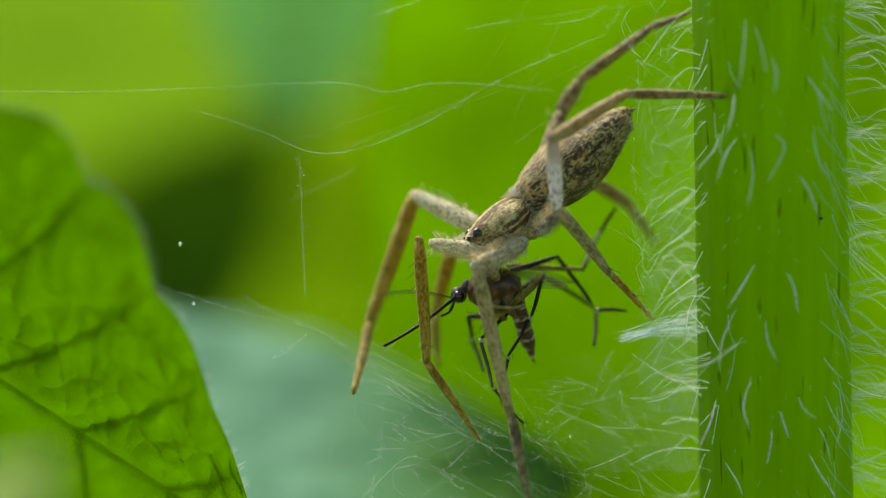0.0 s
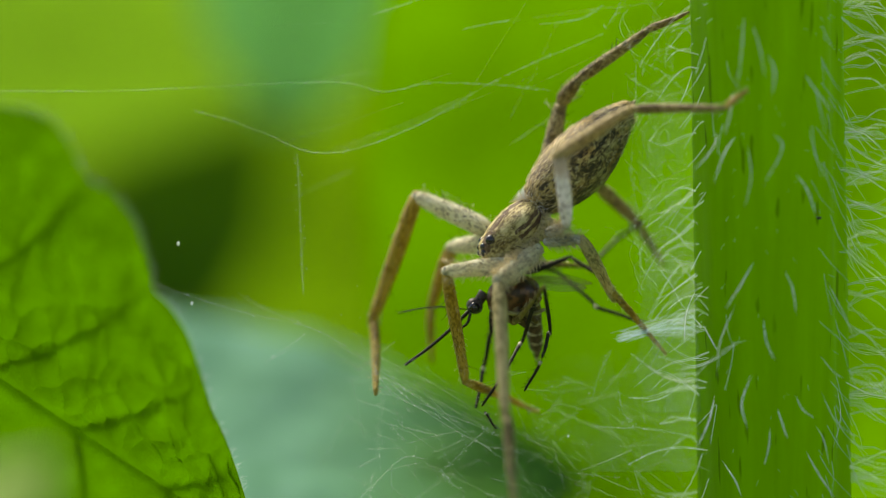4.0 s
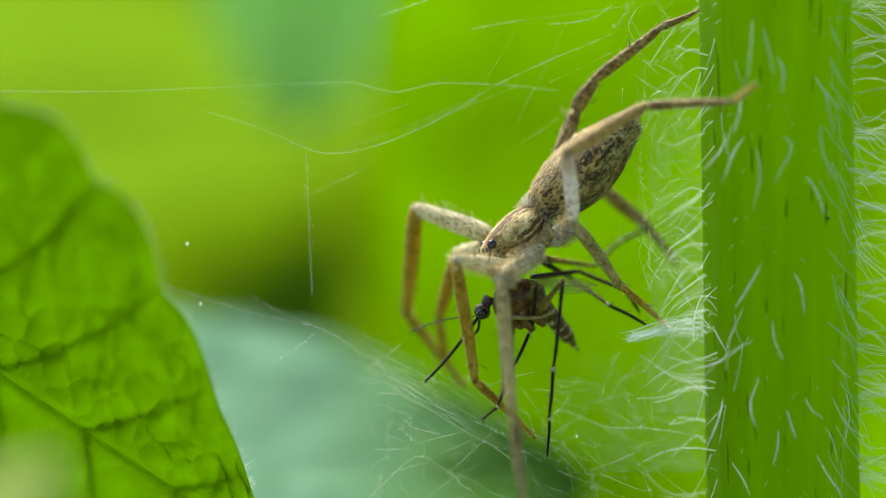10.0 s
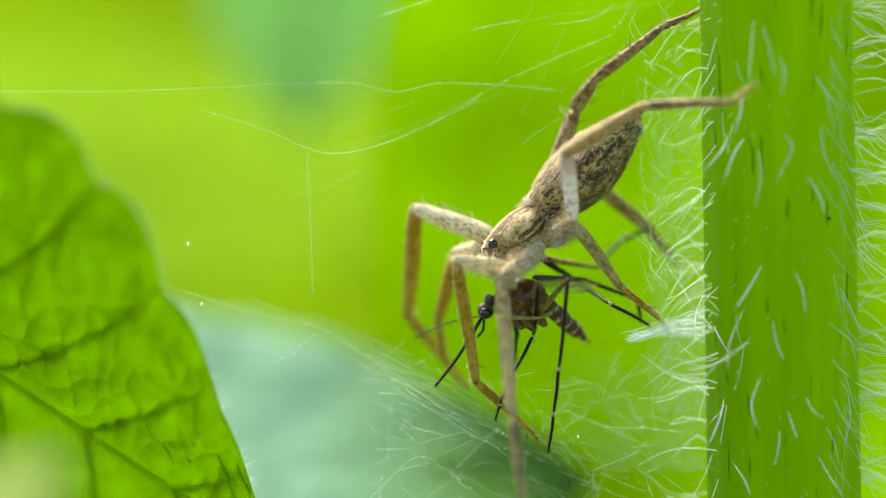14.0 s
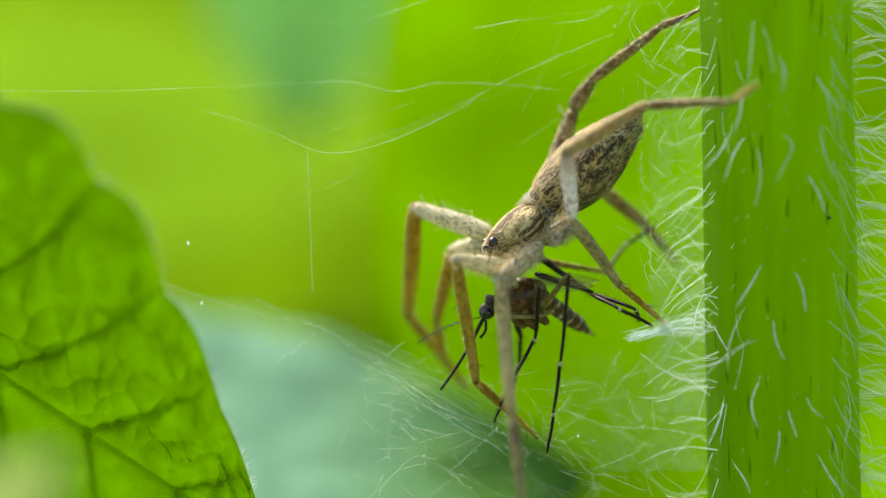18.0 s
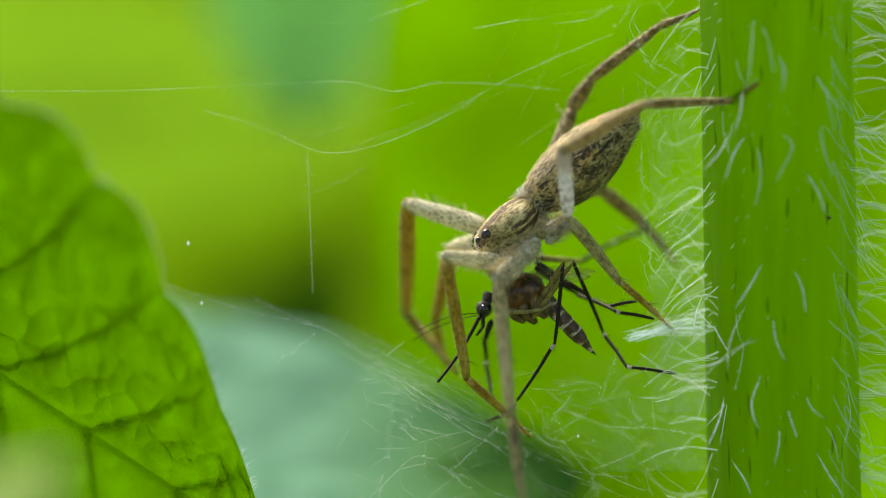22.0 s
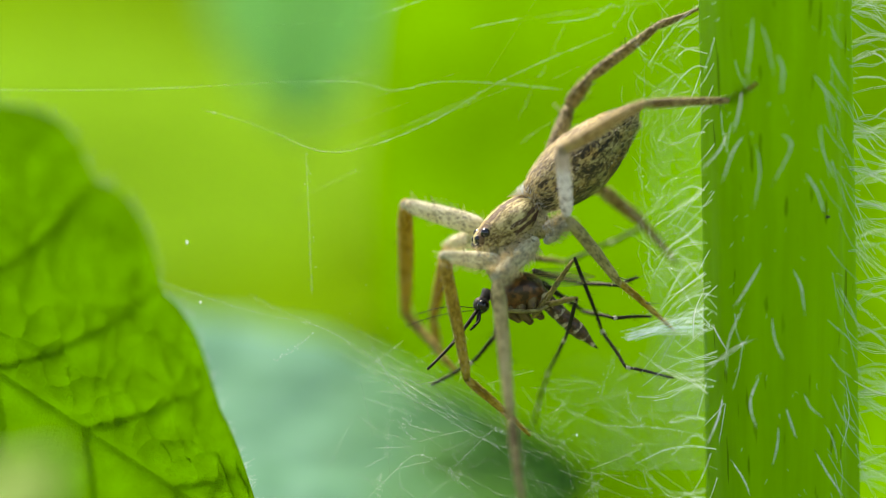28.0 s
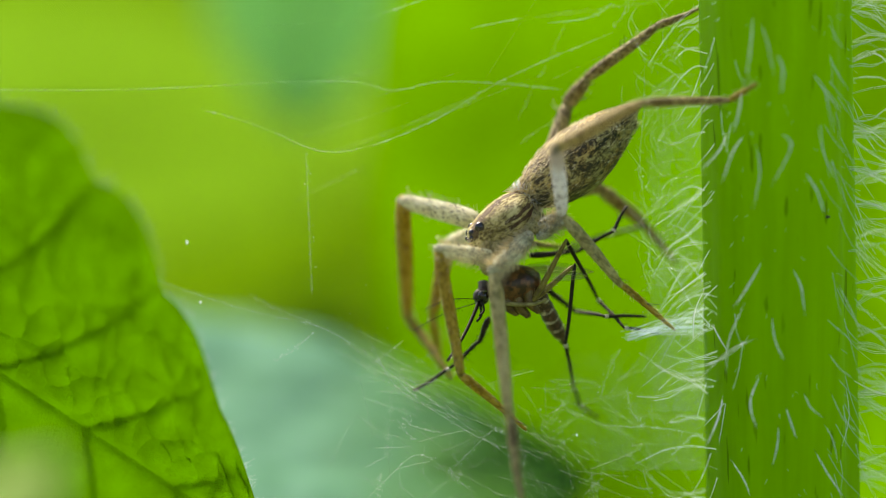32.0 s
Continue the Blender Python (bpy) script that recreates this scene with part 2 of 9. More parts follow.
# two brown bands low on the flank, and a brown band along the back
slope = calc(t_, "MULTIPLY", calc(t_, "SUBTRACT", sep.outputs["X"], 0.7), 0.12)
low = calc(t_, "SUBTRACT", height, slope)
band1 = calc(t_, "LESS_THAN", calc(t_, "ABSOLUTE", calc(t_, "SUBTRACT", low, -0.36)), 0.11)
band2 = calc(t_, "LESS_THAN", calc(t_, "ABSOLUTE", calc(t_, "SUBTRACT", low, -0.06)), 0.09)
band3 = calc(t_, "LESS_THAN", calc(t_, "ABSOLUTE", calc(t_, "SUBTRACT", across, 0.36)), 0.16)
rear = calc(t_, "LESS_THAN", calc(t_, "ADD", sep.outputs["X"], calc(t_, "MULTIPLY", wob, 2.0)), 1.7)
flank = calc(t_, "MULTIPLY", calc(t_, "ADD", band1, band2, True), rear)
back_ = calc(t_, "MULTIPLY", calc(t_, "MULTIPLY", band3, calc(t_, "GREATER_THAN", sep.outputs["Z"], 0.3)), 0.9)
t_.links.new(mixed(t_, calc(t_, "MULTIPLY", calc(t_, "ADD", flank, back_, True), 0.92), col_, (0.075, 0.030, 0.014)), p_.inputs["Base Color"])


def leg_skin(name, pale, tan, dots, far=None, change=1.8):
    """Leg skin; far: a second colour beyond change mm along the joint."""
    m, t, p, w, col = spider_skin(name, pale, tan, tuple(c * 0.36 for c in tan), 2.4, 0.475, (1, 1, 0.5), 4.0, 1.1)
    if far:
        sep = t.nodes.new("ShaderNodeSeparateXYZ")
        t.links.new(place(t), sep.inputs[0])
        k = calc(t, "ADD", calc(t, "MULTIPLY", sep.outputs["Z"], 1.6), -1.6 * change, True)
        col = mixed(t, k, col, far)
    v = add(t, "ShaderNodeTexVoronoi", Scale=3.2)
    t.links.new(place(t), v.inputs["Vector"])
    spot = calc(t, "LESS_THAN", v.outputs["Distance"], dots)
    t.links.new(mixed(t, calc(t, "MULTIPLY", spot, 0.85), col, (0.035, 0.025, 0.02)), p.inputs["Base Color"])
    tr = add(t, "ShaderNodeBsdfTranslucent", Color=(*pale, 1))
    mx = t.nodes.new("ShaderNodeMixShader")
    mx.inputs[0].default_value = 0.3
    t.links.new(p.outputs[0], mx.inputs[1])
    t.links.new(tr.outputs[0], mx.inputs[2])
    t.links.new(mx.outputs[0], t.nodes["Material Output"].inputs["Surface"])
    return m


LEG_PALE = leg_skin("pale_leg", (0.97, 0.96, 0.74), (0.72, 0.69, 0.45), 0.2)
LEG_DUN = leg_skin("dun_leg", (0.76, 0.68, 0.34), (0.52, 0.44, 0.18), 0.14)
LEG_TAN = leg_skin("tan_leg", (0.64, 0.50, 0.09), (0.38, 0.275, 0.03), 0.12)
LEG_BROWN = leg_skin("brown_leg", (0.52, 0.45, 0.21), (0.18, 0.14, 0.05), 0.3)
LEG_FAWN = leg_skin("fawn_leg", (0.62, 0.51, 0.23), (0.39, 0.30, 0.115), 0.14)
LEG_WHITE = leg_skin("white_leg", (0.97, 0.98, 1.0), (0.82, 0.86, 0.88), 0.3, (0.40, 0.31, 0.16), 2.3)
LEG_GREY = leg_skin("grey_leg", (0.92, 0.92, 0.84), (0.66, 0.64, 0.52), 0.16)
FUZZ = hairy("spider_fuzz", (0.90, 0.80, 0.52), 0.3, 0.25)


def plain(name, colour, rough, gloss=0.5, second=None, scale=4.0, edges=(0.35, 0.62)):
    m, t, p, out = nodes_of(name)
    w = place(t)
    n = cloud(t, w, scale, 4)
    t.links.new(ramp(t, n, [(edges[0], second or tuple(c * 0.6 for c in colour)), (edges[1], colour)]), p.inputs["Base Color"])
    p.inputs["Roughness"].default_value = rough
    p.inputs["Specular IOR Level"].default_value = gloss
    relief(t, n, 0.4, 0.03, p.inputs["Normal"])
    return m


SPINE = plain("spine", (0.03, 0.022, 0.015), 0.4)
EYE = plain("eye", (0.006, 0.006, 0.008), 0.04, 0.8)
THORAX = plain("thorax_shell", (0.21, 0.092, 0.026), 0.35, 0.5, (0.05, 0.026, 0.010), 2.6, (0.42, 0.62))
COXA = plain("coxa_shell", (0.20, 0.14, 0.035), 0.45, 0.4, (0.06, 0.035, 0.012), 2.0)
OLIVE = plain("olive_limb", (0.30, 0.25, 0.06), 0.5, 0.25, (0.12, 0.09, 0.025), 3.0)
PALE_OLIVE = plain("pale_olive_limb", (0.38, 0.35, 0.14), 0.5, 0.3, (0.20, 0.17, 0.06), 3.0)
BLACK = plain("black_limb", (0.016, 0.012, 0.01), 0.55, 0.2, (0.03, 0.022, 0.018), 6.0)
BAND = plain("white_band", (0.62, 0.58, 0.48), 0.5)
FLY_BELLY, t_, p_, o_ = nodes_of("mosquito_belly")
w_ = place(t_)
sep = t_.nodes.new("ShaderNodeSeparateXYZ")
t_.links.new(w_, sep.inputs[0])
# dark rings with pale scale patches at the hind edge of each ring
saw = calc(t_, "FRACT", calc(t_, "MULTIPLY", sep.outputs["X"], 1.94))
grain = cloud(t_, w_, 3.2, 4, 0.65)
pale_ = ramp(t_, calc(t_, "ADD", calc(t_, "MULTIPLY", saw, 0.34), grain), [(0.75, (0.0, 0.0, 0.0)), (0.88, (1, 1, 1))])
dark_ = ramp(t_, cloud(t_, w_, 6.0, 4), [(0.35, (0.025, 0.015, 0.01)), (0.65, (0.13, 0.065, 0.028))])
t_.links.new(mixed(t_, pale_, dark_, (0.62, 0.54, 0.40)), p_.inputs["Base Color"])
p_.inputs["Roughness"].default_value = 0.4
relief(t_, grain, 0.5, 0.04, p_.inputs["Normal"])
FLY_HEAD = plain("mosquito_head", (0.10, 0.085, 0.08), 0.5, 0.35, (0.015, 0.012, 0.012), 6.0)

# ---- ground far below, to the horizon
bm = bmesh.new()
bmesh.ops.create_grid(bm, x_segments=60, y_segments=60, size=300)
for v in bm.verts:
    v.co.z = -0.45 + 0.012 * noise.noise(v.co * 0.3)
tagged(part("ground", bm, SOIL), "dark mossy garden soil far below the plants", "ground", kind="structure")


# ---- leaves
def leaf(name, material, vein_material, length, half, base, tip_way, side_way, label, bend=0.0, fold=0.0, veins=9, quilt=0.25, teeth=0.25, n=(90, 44), group="", power=0.72, lean=0.16, cells=0.0, rib=1.0, lobes=0, stalk=()):
    """A leaf from base (mm) along tip_way, with its right half along side_way. Blade, midrib and side veins are parts."""
    ob = empty(name)
    a, b = Vector(tip_way).normalized(), Vector(side_way).normalized()
    b = (b - a * a.dot(b)).normalized()
    c = a.cross(b)
    base = Vector(base)
    back = 1 if quilt > 0 else -1

    def width(u):
        return half * (math.sin(math.pi * min(1, u ** power * 0.98 + 0.02)) ** 0.8)

    def point(u, v, lift=0.0):
        w = width(u)
        x = u * length
        y = v * w
        # side veins leave the midrib at a slant; the blade swells between them
        warp = noise.noise(Vector((x * 0.2, y * 0.2, 5.0)))
        s = (u - lean * abs(v) ** 0.85) * veins + (0.9 * warp if cells else 0.0)
        cell = abs(math.sin(math.pi * s))
        if cells:
            odd = 0.5 + 0.5 * math.sin(math.floor(s) * 2.4 + (1.3 if y > 0 else 0.0))
            ribs = abs(math.sin(math.pi * (abs(y) / 4.6 + 0.5 * odd + 0.5 * warp)))
            swell = quilt * (0.35 + 0.5 * odd) * min(1.0, 1.5 * cell) ** 0.8 * (0.3 + 0.7 * min(1.0, 1.6 * ribs) ** 0.8) * min(1, abs(v) * 4) * min(1, 3 * (1 - abs(v)) + 0.3)
            near_ = noise.voronoi(Vector(((x - 0.57 * abs(y)) * 0.42 + 0.6 * warp, y * 0.27, 3.0)))[0]
            tiny = noise.voronoi(Vector((x * 1.5, y * 1.5, 7.0)))[0]
            swell += quilt * cells * (min(0.55, near_[1] - near_[0]) + 0.3 * min(0.4, tiny[1] - tiny[0]) * max(0.2, 1 - abs(y) / 6)) * min(1, abs(v) * 6)
            if v < 0:
                swell *= 0.4  # the other half is smoother
        else:
            ribs = abs(math.sin(math.pi * (abs(v) * 4.5 + 0.35 * math.sin(s * 2.1))))
            swell = quilt * (cell ** 0.6) * (0.45 + 0.55 * ribs ** 0.5) * min(1, abs(v) * 5) * min(1, 3 * (1 - abs(v)) + 0.3)
        z = swell + fold * abs(y) + bend * length * (u - 0.5) ** 2 + lift + 0.05 * half * noise.noise(Vector((x, y, 0)) * 0.12)
        return base + a * x + b * y + c * z

    bm = bmesh.new()
    nu, nv = n
    grid = []
    for i in range(nu + 1):
        u = i / nu
        row = []
        for j in range(-nv // 2, nv // 2 + 1):
            v = j / (nv // 2)
            edge = 1 + teeth / half * (abs(math.sin(math.pi * u * (lobes or veins * 1.5))) - 0.5) * max(0, abs(v) - 0.6) / 0.4
            row.append(bm.verts.new(point(u, v * edge) / 1000))
        grid.append(row)
    for r0, r1 in zip(grid, grid[1:]):
        for j in range(nv):
            bm.faces.new((r0[j], r0[j + 1], r1[j + 1], r1[j]))
    blade = part("blade", bm, material, ob)
    mod = blade.modifiers.new("thickness", "SOLIDIFY")
    mod.thickness = 0.00018
    bm = bmesh.new()
    line = [point(i / 40, 0, -0.12 * back) / 1000 for i in range(41)]
    tube(bm, line, [(0.42 - 0.3 * i / 40) * rib * half / 11 / 1000 for i in range(41)], 8)
    part("midrib", bm, vein_material, ob)
    for k in range(1, veins):
        for s in (-1, 1):
            bm = bmesh.new()
            pts = []
            for i in range(13):
                v = i / 12 * 0.93
                u = min(0.995, k / veins + lean * v)
                pts.append(point(u, s * v, -0.06 * back) / 1000)
            tube(bm, pts, [(0.17 - 0.012 * i) * rib * half / 11 / 1000 for i in range(13)], 6)
            part("vein", bm, vein_material, ob)
    if stalk:
        bm = bmesh.new()
        strand(bm, stalk, 0.5, 0.8, 10 * len(stalk), 8)
        part("stalk", bm, vein_material, ob)
    return tagged(ob, label, "leaf", group)


# the quilted leaf beside the web: s runs along its midrib towards the tip, w across it; the upper half leans to the lens
def quilted_leaf():
    ob = empty("leaf")
    along, across = Vector((0.830, 0.0, -0.558)), Vector((0.558, 0.0, 0.830))
    start = Vector((-18.94, 0.0, -5.12))
    NOTCH = 4.7

    def half_width(s):
        taper = min(1.1, max(0.0, -s / 5))
        if s > -6:
            return 11.35 * max(0.0, 1 - ((s + 6) / 19.8) ** 1.6) - taper
        return 11.35 * max(0.0, 1 - ((s + 6) / 21.0) ** 2) - taper

    def edge(s):
        return half_width(s) + 0.85 * (abs(math.sin(math.pi * (s + 0.5) / NOTCH)) - 0.62) * min(1.0, half_width(s) / 8) ** 2

    def soft(d, wide):
        return 1 - math.exp(-abs(d) / wide)

    def swell(s, w):
        """How far the blade bulges between its veins, in mm."""
        bend = 0.35 * noise.noise(Vector((s * 0.35, w * 0.35, 1.0)))
        a = abs(w)
        lateral = s - 0.95 * a + 0.05 * a * a + 0.5 + bend * 1.6
        lane = (lateral / NOTCH) % 1.0
        big = soft(min(lane, 1 - lane) * NOTCH, 0.8)
        loop = soft(a - 3.05 + bend * 1.2, 0.3) * 0.55 + 0.45
        cross = ((s + 0.75 * a + bend * 2.5) / 1.75) % 1.0
        small = soft(min(cross, 1 - cross) * 1.75, 0.26) * 0.5 + 0.5
        # uneven pouches between the smaller veins, longest across the leaf
        warp = Vector((noise.noise(Vector((s * 0.55, w * 0.55, 8.0))), noise.noise(Vector((s * 0.55, w * 0.55, 15.0))), 0))
        p, q = 0.83 * s + 0.56 * w, 0.83 * w - 0.56 * s
        net = noise.voronoi(Vector((p * 0.92, q * 0.55, 2.0)) + warp * 0.6)[0]
        pouch = 1 - math.exp(-3.6 * (net[1] - net[0]))
        fine = 1 - abs(noise.noise(Vector((s * 1.7, w * 1.7, 4.0)) + warp * 2)) * 2
        crisp = 1 - abs(noise.noise(Vector((s * 4.6, w * 4.6, 9.0)) + warp * 3)) * 2
        h = 0.15 * big + 0.22 * loop * small + 0.36 * pouch - 0.05 * max(0.0, fine) - 0.025 * max(0.0, crisp)
        return h * min(1.0, a / 0.5) * min(1.0, 0.25 + max(0.0, edge(s) - a) / 1.2) * (1.0 if w > 0 else 0.3)

    def point(s, w, back=0.0):
        a = abs(w)
        y = -(1.05 * a + 0.006 * a * a if w > 0 else -0.70 * a) + 0.012 * (s + 2) ** 2 * 0.5
        out = Vector((0.12, -0.92, -0.3)) if w > 0 else Vector((0.1, -0.95, -0.2))
        q = start + along * s + across * w + Vector((0, y + 0.25, 0)) + out * swell(s, w)
        return q + Vector((0, back, 0))

    bm = bmesh.new()
    rows, cols = 300, 130
    grid = []
    for i in range(rows + 1):
        s = -24 + 38.2 * i / rows
        e = max(0.02, edge(s))
        grid.append([bm.verts.new(point(s, e * j / cols if j > 0 else 1.7 * e * j / cols) / 1000) for j in range(-cols // 2, cols + 1)])
    for r0, r1 in zip(grid, grid[1:]):
        for j in range(len(r0) - 1):
            bm.faces.new((r0[j], r0[j + 1], r1[j + 1], r1[j]))
    blade = part("blade", bm, LEAF_NEAR, ob)
    mod = blade.modifiers.new("thickness", "SOLIDIFY")
    mod.thickness = 0.00016
    bm = bmesh.new()
    tube(bm, [point(-24 + 38 * i / 40, 0, 0.28) / 1000 for i in range(41)], [(0.24 - 0.18 * i / 40) / 1000 for i in range(41)], 8)
    part("midrib", bm, LEAF_VEIN, ob)
    for k in range(-5, 3):
        for side in (1, -1):
            bm = bmesh.new()
            pts = []
            for i in range(19):
                w = 0.1 + i / 18 * 9.0
                s = k * NOTCH - 0.5 + 0.95 * w - 0.05 * w * w
                if w > max(0.3, edge(s) - 0.2):
                    break
                pts.append(point(s, w * side, 0.24) / 1000)
            if len(pts) > 2:
                tube(bm, pts, [(0.15 - 0.08 * i / len(pts)) / 1000 for i in range(len(pts))], 6)
                part("vein", bm, LEAF_VEIN, ob)
            else:
                bm.free()
    # short hairs along the rim and the midrib
    rg = random.Random(21)
    bm = bmesh.new()
    for _ in range(420):
        s = rg.uniform(-8, 13)
        w = edge(s) * rg.uniform(0.97, 1.0) if rg.random() < 0.5 else rg.uniform(-1.2, 2.2)
        p0 = point(s, w)
        d = (across * rg.uniform(0.2, 1.0) + Vector((rg.uniform(-0.3, 0.5), -rg.uniform(0.1, 0.9), rg.uniform(-0.2, 0.3)))).normalized()
        strand(bm, [p0, p0 + d * 0.2, p0 + d * rg.uniform(0.3, 0.6) + Vector((0.06, 0, -0.08))], 0.009, 0.004, 3, 3)
    tagged(part("leaf_hair", bm, HAIR_FINE, ob), kind="stuff")
    bm = bmesh.new()
    strand(bm, [point(-23.5, 0, 0.2), point(-27, 0, 0.8), Vector((-46, 5, 6)), Vector((-52, 9, -60)), Vector((-53, 10, -450))], 0.5, 0.9, 40, 8)
    part("stalk", bm, LEAF_VEIN, ob)
    return tagged(ob, "bright green quilted leaf with scalloped edge, sunlit from behind", "leaf")


quilted_leaf()
# leaves further back
leaf("leaf", LEAF_SUN, LEAF_VEIN, 100.0, 25.0, (23.5, 24.0, 50.0), (-0.05, 0.28, -1), (1, 0.2, 0),
     "large bright green leaf glowing in the sun, out of focus", bend=0.03, veins=9, rib=0.35, quilt=0.3, teeth=0.5, stalk=[(23.5, 24, 50), (26, 45, 58), (36, 110, 40), (38, 130, -100), (38, 135, -450)], group="leaves behind", power=0.9)
leaf("leaf", LEAF_TEAL, LEAF_TEAL, 20.0, 5.3, (-7.5, 56.0, 26.5), (-0.02, 0.12, -1), (1, 0.15, 0),
     "bluish green leaf hanging behind the web, out of focus", bend=0.05, veins=8, quilt=0.3, teeth=0.4, stalk=[(-7.8, 56, 26.5), (-8.5, 62, 40), (-9, 90, 54), (-14, 150, 0), (-14, 155, -450)], group="leaves behind", power=1.25)
leaf("leaf", LEAF_OLIVE, LEAF_VEIN, 95.0, 27.0, (-70.0, 110.0, 2.0), (1, 0.3, 0.0), (0.1, -0.55, 1),
     "olive green leaf half in shade, far out of focus", bend=0.03, veins=9, quilt=0.3, teeth=0.5, stalk=[(-70, 110, 2), (-80, 108, 2), (-88, 108, -60), (-88, 108, -450)], group="leaves behind", power=0.9)
sway_leaf = leaf("leaf", LEAF_LIME, LEAF_VEIN, 53.0, 8.8, (-55.0, 84.0, 12.6), (1, 0.1, 0.02), (0.0, -0.45, 1),
     "yellow-green leaf in full sun, swaying out of focus", bend=0.03, veins=9, quilt=0.3, teeth=0.5, stalk=[(-55, 84, 12.6), (-62, 86, 8), (-68, 88, -60), (-68, 88, -450)], group="leaves behind", power=1.1)
# added leaf shape in a dark colour, in place of shade behind the web
shade_leaf = leaf("leaf", SHADE_DARK, SHADE_DARK, 20.0, 6.4, (-21.5, 95.0, -6.5), (0.62, 0.05, 0.80), (0.8, 0.2, -0.6),
     "dark green leaf shape standing in for shade behind the web, out of focus", bend=0.05, veins=8, quilt=0.3, teeth=0.4, stalk=[(-21.5, 95, -6.5), (-24, 96, -12), (-26, 97, -60), (-26, 97, -450)], group="leaves behind")
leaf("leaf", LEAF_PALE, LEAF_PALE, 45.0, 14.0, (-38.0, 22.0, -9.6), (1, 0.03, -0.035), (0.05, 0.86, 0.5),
     "pale bluish leaf spread below the web, sky sheen and shade in its colour", bend=-0.03, veins=8, quilt=0.4, teeth=0.4, stalk=[(-38, 22, -9.6), (-44, 24, -13), (-49, 30, -60), (-50, 32, -450)], group="leaves behind", power=1.1)
leaf("leaf", LEAF_DEEP, LEAF_DEEP, 32.0, 10.5, (8.5, 27.0, -44.0), (-0.12, 0.05, 0.98), (0.95, 0.3, 0.1),
     "dark green leaf below the web, out of focus", bend=0.05, veins=8, quilt=0.4, teeth=0.4, stalk=[(8.5, 27, -44), (9, 28, -60), (8, 30, -200), (8, 30, -450)], group="leaves behind")

leaf("leaf", LEAF_TIP, LEAF_TIP, 18.6, 4.2, (-27.0, -34.0, -20.2), (0.72, 0.0, 0.69), (0.69, -0.3, -0.72),
     "pale green leaf tip close to the lens, blurred", bend=0.03, veins=7, quilt=0.2, teeth=0.2, n=(40, 20), stalk=[(-27, -34, -20.2), (-32, -24, -30), (-34, -22, -120), (-34, -22, -450)])

# ---- the stem with its hairs
stem = empty("plant_stem")
tagged(stem, "thick upright green stem with ridges and long white hairs", "stem")
STEM_TOP, STEM_LOW = Vector((14.10, -0.80, 17.86)), Vector((14.91, 2.40, -18.10))


def stem_at(z):
    return STEM_TOP.lerp(STEM_LOW, (STEM_TOP.z - z) / (STEM_TOP.z - STEM_LOW.z))


def stem_radius(z, ang):
    """Half thickness in mm; shallow ridges run along the stem."""
    return (3.22 + 0.08 * min(3.0, (STEM_TOP.z - z) / 36)) * (1 + 0.012 * math.cos(9 * ang + 0.4) + 0.008 * math.cos(14 * ang + 1.3) + 0.022 * math.exp(-((ang - 1.22) / 0.09) ** 2) - 0.016 * math.exp(-((ang - 0.98) / 0.07) ** 2))


def on_stem(z, ang, out=0.0):
    """ang: 0 faces the lens, 90 to the right."""
    c = stem_at(z)
    r = stem_radius(z, ang) + out
    return Vector((c.x + r * math.sin(ang), c.y - r * math.cos(ang), z))


bm = bmesh.new()
rings = []
SIDES = 96
for i in range(61):
    z = STEM_TOP.z + (STEM_LOW.z - STEM_TOP.z) * i / 60
    rings.append([bm.verts.new(on_stem(z, 2 * math.pi * k / SIDES) / 1000) for k in range(SIDES)])
for a, b in zip(rings, rings[1:]):
    for k in range(SIDES):
        bm.faces.new((a[k], b[k], b[(k + 1) % SIDES], a[(k + 1) % SIDES]))
bm.faces.new(rings[0])
foot = [bm.verts.new(on_stem(-450.0, 2 * math.pi * k / SIDES) / 1000) for k in range(SIDES)]
for k in range(SIDES):
    bm.faces.new((rings[-1][k], foot[k], foot[(k + 1) % SIDES], rings[-1][(k + 1) % SIDES]))
part("stalk", bm, STEM, stem)
bm = bmesh.new()
ball(bm, on_stem(1.32, radians(35), 0.02), 0.09, 8, 6, (1.3, 0.6, 0.7))
part("speck", bm, SPINE, stem, "tiny dark speck on the stem")

